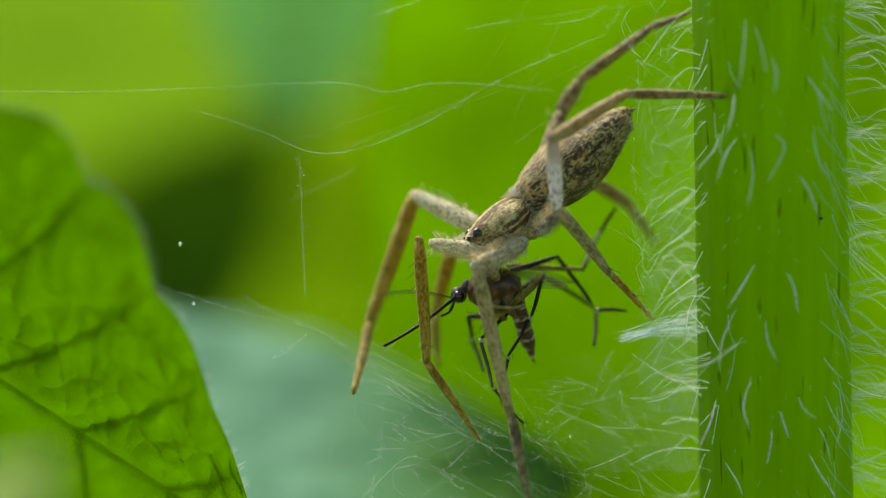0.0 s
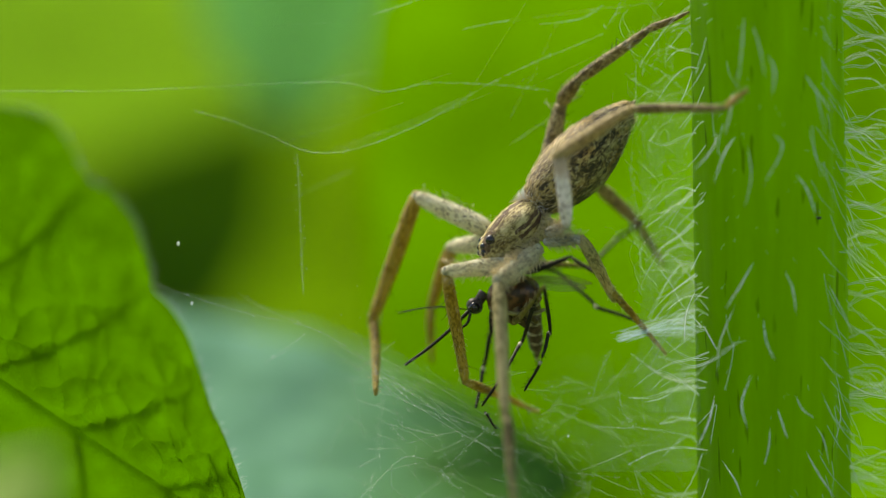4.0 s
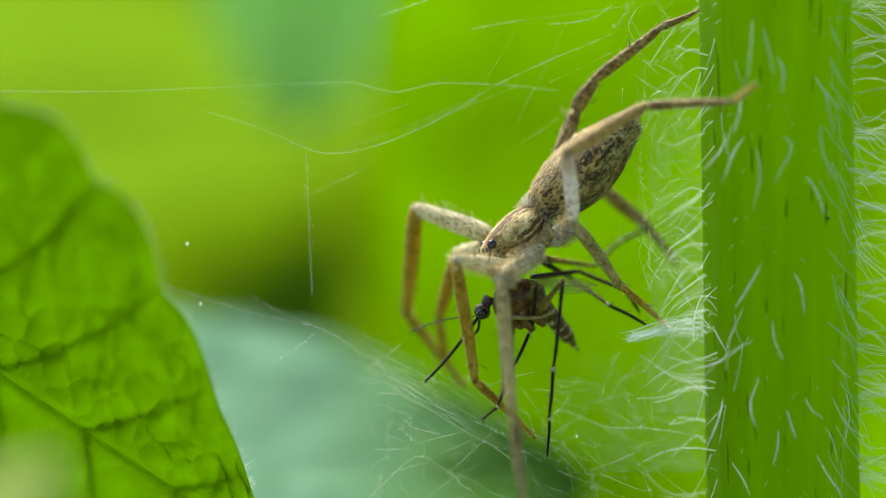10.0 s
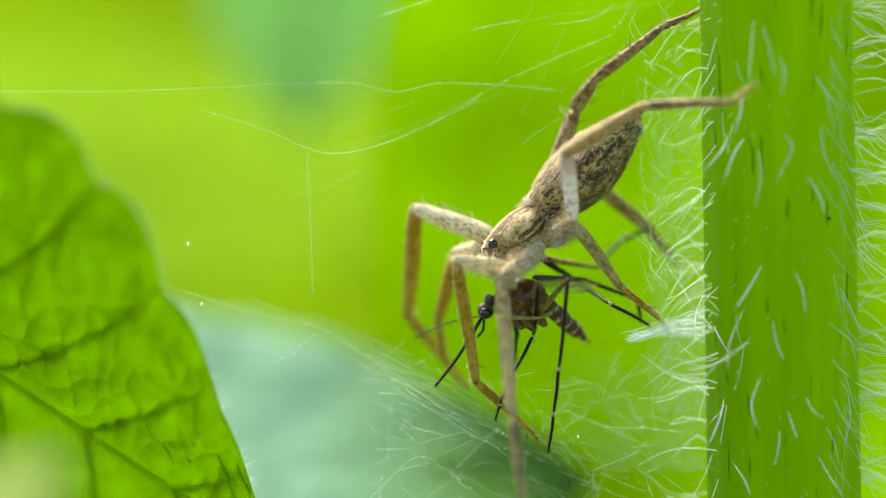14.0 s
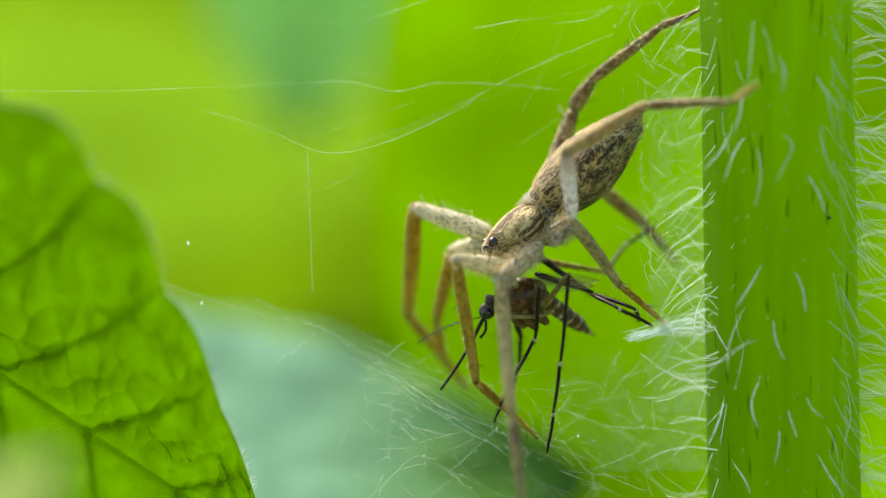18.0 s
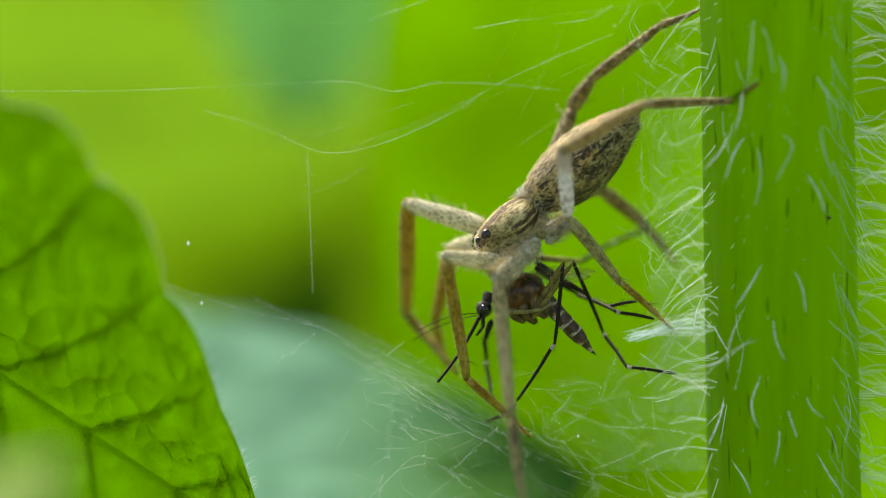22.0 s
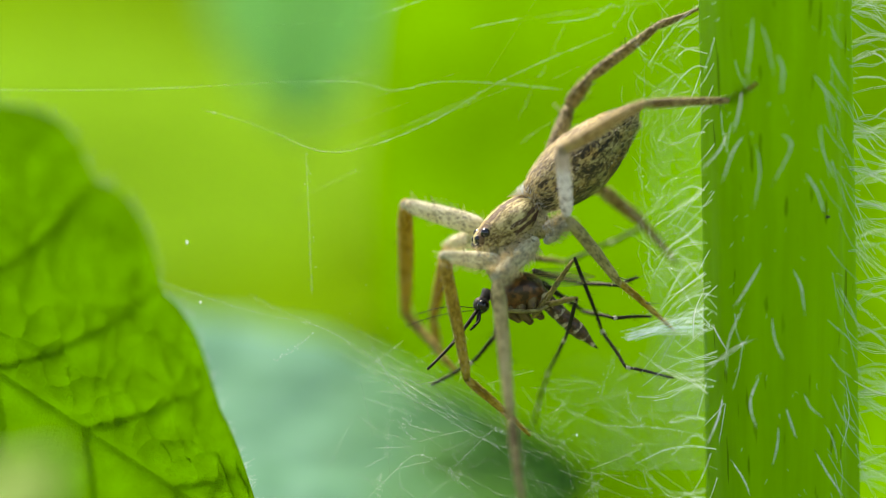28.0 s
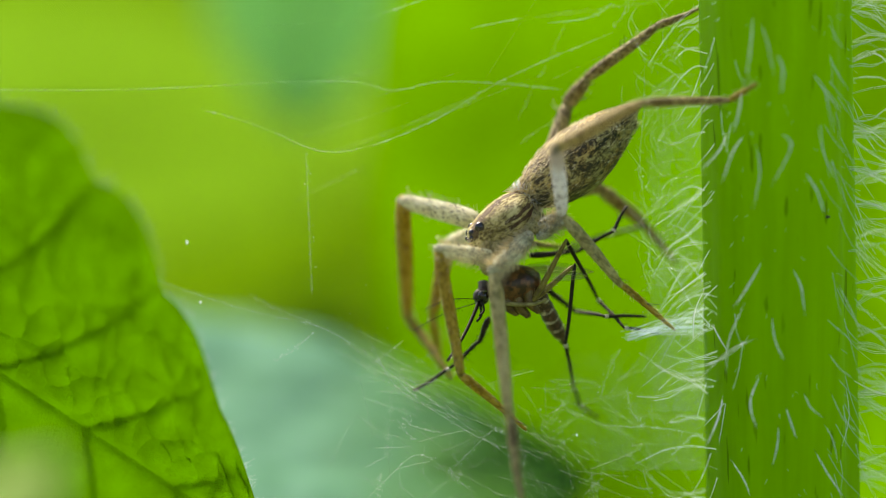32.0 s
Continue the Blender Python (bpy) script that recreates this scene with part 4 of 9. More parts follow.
for s in (-1, 1):
    bm = bmesh.new()
    strand(bm, [(2.6, s * 0.28, -0.15), (2.95, s * 0.3, -0.55), (2.9, s * 0.24, -1.05)], 0.40, 0.2, 10, 14)
    ball(bm, (2.9, s * 0.24, -1.05), 0.205, 12, 8)
    part("chelicera", bm, LEG_DUN, spider, "tan jaw")
    bm = bmesh.new()
    strand(bm, [(2.3, s * 0.55, -0.4), (2.7, s * 0.78, -0.5), (3.1, s * 0.74, -0.8), (3.2, s * 0.58, -1.15)], 0.2, 0.16, 12, 10)
    ball(bm, (3.2, s * 0.57, -1.18), 0.22, 12, 8, (1, 1, 1.4))
    for k in range(40):
        a = k * 2.4
        p0 = curve_points([(2.7, s * 0.78, -0.5), (3.1, s * 0.74, -0.8), (3.2, s * 0.58, -1.15)], 39)[k]
        strand(bm, [p0, p0 + Vector((0.12, 0.28 * math.cos(a), 0.28 * math.sin(a)))], 0.009, 0.004, 1, 3)
    part("pedipalp", bm, LEG_DUN, spider, "short hairy feeler beside the jaws")
# the breast plate between the legs, and the short first joints that carry them
bm = bmesh.new()
loft(bm, dense([(-0.1, -0.35, 0.25, 0.2), (0.3, -0.55, 0.75, 0.42), (1.0, -0.66, 0.95, 0.5), (1.8, -0.62, 0.88, 0.48), (2.4, -0.5, 0.62, 0.4), (2.75, -0.4, 0.3, 0.25)], 26), 26, 0.03, 4)
part("sternum", bm, LEG_DUN, spider, "pale tan underside between the legs")
for x, y, z in ((2.55, 0.6, -0.72), (1.5, 1.02, -0.92), (0.85, 1.1, -1.0), (0.35, 1.0, -0.92)):
    for side in (-1, 1):
        bm = bmesh.new()
        strand(bm, [(x * 0.9 + 0.1, side * y * 0.45, z + 0.3), (x, side * y * 0.8, z + 0.06), (x, side * y * 1.02, z - 0.02)], 0.36, 0.25, 8, 14)
        part("coxa", bm, LEG_DUN, spider)
# short pale fuzz, longest round the waist
rng = random.Random(8)
bm = bmesh.new()
for _ in range(650):
    x, a = rng.uniform(0.0, 3.0), rng.uniform(0, 2 * math.pi)
    f = math.sin(math.pi * min(1, (x + 0.35) / 3.6)) ** 0.6
    p0 = Vector((x, 1.12 * f * math.cos(a), 0.88 * f * math.sin(a)))
    n_ = Vector((rng.uniform(0.3, 1.6), math.cos(a), math.sin(a))).normalized()
    strand(bm, [p0 * 0.98, p0 + n_ * rng.uniform(0.08, 0.22)], 0.010, 0.004, 2, 3)
for _ in range(200):
    a = rng.uniform(0, 2 * math.pi)
    p0 = Vector((rng.uniform(-0.15, 0.15), 0.55 * math.cos(a), 0.5 * math.sin(a)))
    strand(bm, [p0, p0 + Vector((rng.uniform(-0.3, 0.5), 0.42 * math.cos(a), 0.42 * math.sin(a)))], 0.014, 0.006, 2, 3)
for _ in range(900):
    # a skirt of pale hairs over the leg bases
    x, a = rng.uniform(-0.1, 2.5), rng.uniform(-1.0, -0.45) if rng.random() < 0.7 else math.pi + rng.uniform(0.1, 0.9)
    f = math.sin(math.pi * min(1, (x + 0.6) / 3.6)) ** 0.5
    p0 = Vector((x, 1.12 * f * math.cos(a), 1.15 * f * math.sin(a) - 0.1))
    n_ = Vector((rng.uniform(-0.2, 1.0), math.cos(a), math.sin(a) - rng.uniform(0, 0.6))).normalized()
    strand(bm, [p0 * 0.97, p0 + n_ * rng.uniform(0.1, 0.3)], 0.010, 0.004, 2, 3)
tagged(part("fuzz", bm, FUZZ, spider), kind="stuff")
WAIST_HAIR = hairy("white_fuzz", (0.92, 0.96, 1.0), 0.35, 0.2)
bm = bmesh.new()
for _ in range(260):
    # the white tuft where abdomen and thorax meet
    a = rng.uniform(-0.5, math.pi + 0.5)
    p0 = Vector((rng.uniform(-0.25, 0.2), 0.56 * math.cos(a), 0.54 * math.sin(a)))
    strand(bm, [p0 * 0.9, p0 + Vector((rng.uniform(-0.35, 0.35), 0.36 * math.cos(a), 0.36 * math.sin(a))) * rng.uniform(0.5, 1.1)], 0.012, 0.005, 2, 3)
tagged(part("waist_tuft", bm, WAIST_HAIR, spider, "tuft of white hairs at the waist"), kind="stuff")
for hair_name, count, material in (("dark_fuzz", 700, SPINE), ("abdomen_fuzz", 1300, FUZZ)):
    bm = bmesh.new()
    for _ in range(count):
        u, a = rng.uniform(0.03, 0.97), rng.uniform(0, 2 * math.pi)
        if material is SPINE and math.sin(a) > rng.uniform(-0.9, 0.9):
            continue
        x = -6.1 * u
        f = 1.36 * math.sin(math.pi * (0.12 + 0.83 * u ** 0.85)) ** 0.75
        p0 = Vector((x, f * math.cos(a), f * math.sin(a)))
        d = Vector((-0.17, 0.05 * math.cos(a) + rng.uniform(-0.05, 0.05), 0.05 * math.sin(a) + rng.uniform(-0.05, 0.05)))
        strand(bm, [p0 * 0.99, p0 + d * rng.uniform(0.5, 1.2)], 0.011, 0.004, 2, 3)
    tagged(part(hair_name, bm, material, abdomen), kind="stuff")


def segment(name, length, r0, r1, material, parent, spines=0, belly=1.15, label="", bristle=0, seed=0, bands=(), fringe=0):
    """One joint of a leg along its own z (mm), thickest near its first third, with dark spines or pale bands."""
    rg = random.Random(seed)
    bm = bmesh.new()
    n = 14
    pts, rad = [], []
    for i in range(n + 1):
        u = i / n
        pts.append(Vector((0.02 * math.sin(u * 5 + seed), 0.02 * math.sin(u * 4), u * length)) / 1000)
        r = (r0 + (r1 - r0) * u) * (1 + (belly - 1) * math.sin(math.pi * min(1, u * 1.25)))
        uneven = 1 + 0.05 * noise.noise(Vector((u * 6 + seed * 3.1, length, 0.5)))
        rad.append(r * uneven * (0.74 if i in (0, n) else 0.9 if i in (1, n - 1) else 1) / 1000)
    tube(bm, pts, rad, 12)
    for q, r in ((pts[0], rad[0]), (pts[-1], rad[-1])):
        bmesh.ops.create_uvsphere(bm, u_segments=10, v_segments=6, radius=r * 1.04, matrix=Matrix.Translation(q))
    plain_faces = len(bm.faces)
    for i in range(spines):
        u = rg.uniform(0.15, 0.95)
        a = rg.choice((-1.6, -1.1, 1.1, 1.6, 0.4, -0.4)) + rg.uniform(-0.3, 0.3)
        r = r0 + (r1 - r0) * u
        d = Vector((math.sin(a), -math.cos(a), 0))
        p0 = Vector((0, 0, u * length)) + d * r * 0.9
        ln = rg.uniform(0.4, 0.75)
        strand(bm, [p0, p0 + d * ln * 0.7 + Vector((0, 0, ln * 0.55))], 0.02, 0.006, 3, 5)
    for u0, u1 in bands:
        k = r0 + (r1 - r0) * u0
        tube(bm, [Vector((0, 0, length * (u0 + (u1 - u0) * q))) / 1000 for q in (0, 0.2, 0.8, 1)], [k * f / 1000 for f in (1.0, 1.22, 1.22, 1.0)], 8)
    bm.faces.ensure_lookup_table()
    for f in bm.faces[plain_faces:]:
        f.material_index = 1
    if fringe:
        # short hairs that belong to the joint itself
        stiff = len(bm.faces)
        for i in range(fringe):
            u, a = rg.random(), rg.uniform(0, 2 * math.pi)
            r = (r0 + (r1 - r0) * u) * 0.97
            d = Vector((math.cos(a), math.sin(a), rg.uniform(0.5, 1.6))) * rg.uniform(0.07, 0.2)
            p0 = Vector((r * math.cos(a), r * math.sin(a), u * length))
            strand(bm, [p0, p0 + d], 0.008, 0.003, 1, 3)
        bm.faces.ensure_lookup_table()
        for f in bm.faces[stiff:]:
            f.material_index = 2
    ob = part(name, bm, material, parent, label)
    ob.data.materials.append(BAND if bands else SPINE)
    if fringe:
        ob.data.materials.append(SPINE if bands or material is BLACK else FUZZ)
    if bristle:
        sb = bmesh.new()
        for i in range(bristle):
            u, a = rg.random(), rg.uniform(0, 2 * math.pi)
            r = (r0 + (r1 - r0) * u) * 0.95
            d = Vector((math.cos(a), math.sin(a), rg.uniform(0.2, 0.9)))
            p0 = Vector((r * math.cos(a), r * math.sin(a), u * length))
            strand(sb, [p0, p0 + d * rg.uniform(0.16, 0.42)], 0.012, 0.004, 2, 3)
        tagged(part("bristles", sb, FUZZ, ob), kind="stuff")
    return ob


def spider_leg(lengths, specs, label):
    """specs: name, first and last half thickness, material, spines, bristles for each joint; the first joint carries the rest."""
    made = []
    for i, (l, (name, r0, r1, material, spines, bristle)) in enumerate(zip(lengths, specs)):
        made.append(segment(name, l, r0, r1, material, spider if i == 0 else made[0], spines, 1.15, label if i == 0 else "", 0 if i else bristle, i + len(label), (), 2 * bristle if i else 0))
    return made


near_leg_1 = spider_leg([2.97, 5.42, 4.08], [("leg", 0.36, 0.29, LEG_PALE, 6, 360), ("tibia", 0.25, 0.21, LEG_TAN, 4, 60), ("tarsus", 0.20, 0.08, LEG_TAN, 2, 40)], "pale spotted front leg with tan lower joints")
near_leg_2 = spider_leg([2.45, 6.44, 4.07], [("leg", 0.37, 0.33, LEG_PALE, 3, 800), ("tibia", 0.29, 0.23, LEG_DUN, 2, 60), ("tarsus", 0.23, 0.11, LEG_BROWN, 2, 40)], "stout hairy pale leg reaching down")
near_leg_3 = spider_leg([1.56, 3.68, 3.51], [("leg", 0.24, 0.19, LEG_GREY, 1, 300), ("tibia", 0.26, 0.19, LEG_DUN, 3, 50), ("tarsus", 0.16, 0.07, LEG_TAN, 2, 40)], "leg with grey base and tan lower joints")
near_leg_4 = spider_leg([1.35, 3.6, 3.96, 4.09, 1.51], [("leg", 0.24, 0.18, LEG_GREY, 1, 300), ("femur", 0.24, 0.29, LEG_WHITE, 3, 60), ("tibia", 0.28, 0.24, LEG_FAWN, 2, 60), ("metatarsus", 0.21, 0.14, LEG_BROWN, 2, 40), ("tarsus", 0.14, 0.07, LEG_TAN, 0, 30)], "hind leg with white joint, holding the stem")
far_leg_1 = spider_leg([3.66, 5.96, 4.1], [("leg", 0.42, 0.34, LEG_PALE, 5, 90), ("tibia", 0.33, 0.27, LEG_TAN, 3, 60), ("tarsus", 0.22, 0.12, LEG_TAN, 2, 40)], "pale spotted front leg on the far side")
far_leg_2 = spider_leg([2.24, 3.66, 2.39], [("leg", 0.39, 0.32, LEG_PALE, 2, 40), ("tibia", 0.30, 0.23, LEG_TAN, 2, 30), ("tarsus", 0.19, 0.09, LEG_TAN, 0, 20)], "tan leg on the far side")
far_leg_3 = spider_leg([2.78, 2.96, 2.18], [("leg", 0.35, 0.29, LEG_BROWN, 1, 30), ("tibia", 0.28, 0.23, LEG_BROWN, 2, 30), ("tarsus", 0.19, 0.09, LEG_BROWN, 0, 20)], "brown leg on the far side")
far_leg_4 = spider_leg([3.89, 1.55, 3.79, 2.03], [("leg", 0.36, 0.33, LEG_BROWN, 4, 60), ("patella", 0.31, 0.25, LEG_BROWN, 4, 40), ("tibia", 0.25, 0.19, LEG_BROWN, 5, 50), ("tarsus", 0.18, 0.07, LEG_BROWN, 0, 30)], "mottled brown hind leg reaching up to the stem")

# ---- the mosquito: x towards its head, origin in the thorax
mosquito = empty("mosquito")
tagged(mosquito, "dark brown mosquito with banded legs held in the spider's jaws", "mosquito")
bm = bmesh.new()
loft(bm, dense([(1.3, 0.0, 0.25, 0.3), (1.0, -0.05, 0.55, 0.65), (0.45, -0.1, 0.74, 0.86), (-0.2, -0.12, 0.72, 0.84), (-0.7, -0.05, 0.54, 0.64), (-1.0, 0.0, 0.26, 0.34)], 22), 24, 0.05, 2)
part("thorax", bm, THORAX, mosquito, "reddish brown humped thorax")
for k, (x, z) in enumerate(((0.55, 0.75), (0.1, 0.9), (-0.4, 0.85))):
    for s in (-1, 1):
        bm = bmesh.new()
        strand(bm, [(x, s * 0.22, z * 0.3), (x + 0.05, s * 0.40, z * 0.9), (x - 0.16, s * 0.34, z * 1.42)], 0.36, 0.12, 10, 10)
        ball(bm, (x - 0.16, s * 0.34, z * 1.42), 0.125, 8, 6)
        part("coxa", bm, COXA, mosquito)
bm = bmesh.new()
pts = [(0.75, -0.7, 0.5), (0.1, -0.86, 0.72), (-0.6, -0.8, 0.86), (-1.1, -0.7, 0.8)]
strand(bm, pts, 0.10, 0.07, 12, 8)
for k, p in enumerate(curve_points(pts, 26)):
    strand(bm, [p, p + Vector((-0.12, 0.2 * math.cos(k * 2.4), 0.24 * math.sin(k * 2.4)))], 0.008, 0.004, 1, 3)
part("thigh", bm, PALE_OLIVE, mosquito, "pale olive bristly front thigh")
bm = bmesh.new()
ball(bm, (0, 0, 0), 0.35, 18, 12, (1, 1, 1.05))
strand(bm, [(-0.1, 0, 0), (-0.7, 0, -0.15)], 0.2, 0.26, 4, 10)
head = part("head", bm, FLY_HEAD, mosquito, "dark round head")
for s in (-1, 1):
    bm = bmesh.new()
    ball(bm, (0.08, s * 0.19, 0.05), 0.26, 14, 10, (1, 1, 1))
    part("compound_eye", bm, EYE, head)
    bm = bmesh.new()
    strand(bm, [(0.35, s * 0.12, 0.12), (0.75, s * 0.2, 0.35), (1.15, s * 0.22, 0.3)], 0.06, 0.05, 6, 6)
    part("palp", bm, BLACK, head)
    bm = bmesh.new()
    pts = [(0.35, s * 0.15, -0.1), (1.1, s * 0.5, -0.9), (1.9, s * 0.7, -1.5), (2.6, s * 0.8, -1.9)]
    strand(bm, pts, 0.022, 0.012, 10, 5)
    for p in curve_points(pts, 10)[2:]:
        for q in range(4):
            strand(bm, [p, p + Vector((0.12, 0.2 * math.cos(q * 1.6), 0.2 * math.sin(q * 1.6)))], 0.007, 0.004, 1, 3)
    part("antenna", bm, BLACK, head)
bm = bmesh.new()
strand(bm, [(0.3, 0, 0), (1.4, 0, 0.06), (2.6, 0, 0.05), (3.92, 0, -0.08)], 0.085, 0.06, 12, 8)
part("proboscis", bm, BLACK, head, "long black piercing mouthpart")
bm = bmesh.new()
st = []
for i in range(29):
    u = i / 28
    x = 0.05 + 3.6 * u
    r = 0.37 * (1 - 0.08 * u) * (1 if u < 0.72 else 1 - (u - 0.72) / 0.28 * 0.82) * (0.94 + 0.08 * abs(math.sin(math.pi * u * 7)))
    st.append((x, 0.0, r, r))
loft(bm, st, 20, 0.04, 5)
mosquito_abdomen = part("abdomen", bm, FLY_BELLY, mosquito, "dark abdomen with pale spots")
for s in (-1, 1):
    bm = bmesh.new()
    strand(bm, [(3.6, s * 0.06, 0), (3.82, s * 0.08, 0.02)], 0.05, 0.025, 3, 6)
    part("cercus", bm, BLACK, mosquito_abdomen)

WING, t_, p_, o_ = nodes_of("wing")
p_.inputs["Base Color"].default_value = (0.35, 0.38, 0.25, 1)
p_.inputs["Roughness"].default_value = 0.25
clear = add(t_, "ShaderNodeBsdfTransparent", Color=(0.9, 0.93, 0.85, 1))
mx = t_.nodes.new("ShaderNodeMixShader")
mx.inputs[0].default_value = 0.10
t_.links.new(clear.outputs[0], mx.inputs[1])
t_.links.new(p_.outputs[0], mx.inputs[2])
t_.links.new(mx.outputs[0], o_.inputs["Surface"])


def wing(base, way, across, length, half):
    """A clear blade with raised veins."""
    bm = bmesh.new()
    a, b = Vector(way).normalized(), Vector(across).normalized()
    b = (b - a * a.dot(b)).normalized()
    c = a.cross(b)
    grid = []
    for i in range(17):
        u = i / 16
        w = half * math.sin(math.pi * min(1, 0.06 + 0.94 * u) ** 0.8) ** 0.6
        grid.append([bm.verts.new((Vector(base) + a * u * length + b * w * v + c * 0.08 * math.sin(6 * v + 3 * u)) / 1000) for v in (-1, -0.5, 0, 0.5, 1)])
    for r0, r1 in zip(grid, grid[1:]):
        for j in range(4):
            bm.faces.new((r0[j], r0[j + 1], r1[j + 1], r1[j]))
    blade = part("wing", bm, WING, mosquito, "clear folded wing")
    m = blade.modifiers.new("thickness", "SOLIDIFY")
    m.thickness = 0.000012
    bm = bmesh.new()
    for v in (-0.95, -0.4, 0.1, 0.55, 0.95):
        pts = []
        for i in range(9):
            u = i / 8
            w = half * math.sin(math.pi * min(1, 0.06 + 0.94 * u) ** 0.8) ** 0.6
            pts.append(Vector(base) + a * u * length + b * w * v * min(1, 0.2 + u))
        strand(bm, pts, 0.009, 0.006, 12, 4)
    part("wing_veins", bm, OLIVE, blade)


wing((-0.5, 0.5, -0.7), (-0.9, 0.2, 0.3), (0.1, 0.8, 0.5), 2.9, 0.5)
wing((-0.5, -0.4, -0.7), (-0.9, 0.05, 0.36), (0.1, -0.6, 0.6), 2.7, 0.45)


def fly_leg(lengths, first, label):
    """Thin black legs with pale bands where the joints meet; the first joint may be olive."""
    made = []
    for i, l in enumerate(lengths):
        r0 = (0.14, 0.085, 0.075, 0.065, 0.055)[i]
        r1 = (0.085, 0.072, 0.065, 0.055, 0.035)[i]
        name = ("leg", "tibia", "tarsus", "tarsus", "tarsus")[i]
        made.append(segment(name, l, r0, r1, first if i == 0 else BLACK, mosquito if i == 0 else made[0], 0, 1.05, label if i == 0 else "", 0, i,
                            () if i == 0 else () if i == 1 else ((0.0, 0.09),), 40))
    return made


fly_leg_1 = fly_leg([2.89, 3.77, 2.2, 2.1], OLIVE, "long hind leg, olive thigh and black banded shank")
fly_leg_2 = fly_leg([2.17, 3.53, 2.87, 1.62, 0.96], OLIVE, "long leg hanging down, black with pale bands")
fly_leg_3 = fly_leg([2.51, 2.41, 1.29], BLACK, "thin black leg with pale bands")
fly_leg_4 = fly_leg([2.7, 2.63, 2.05], BLACK, "thin black leg caught in the silk")
fly_leg_5 = fly_leg([3.33, 2.44, 1.8], OLIVE, "olive leg behind the spider")
fly_leg_6 = fly_leg([1.15, 1.66, 2.0], BLACK, "thin black front leg")


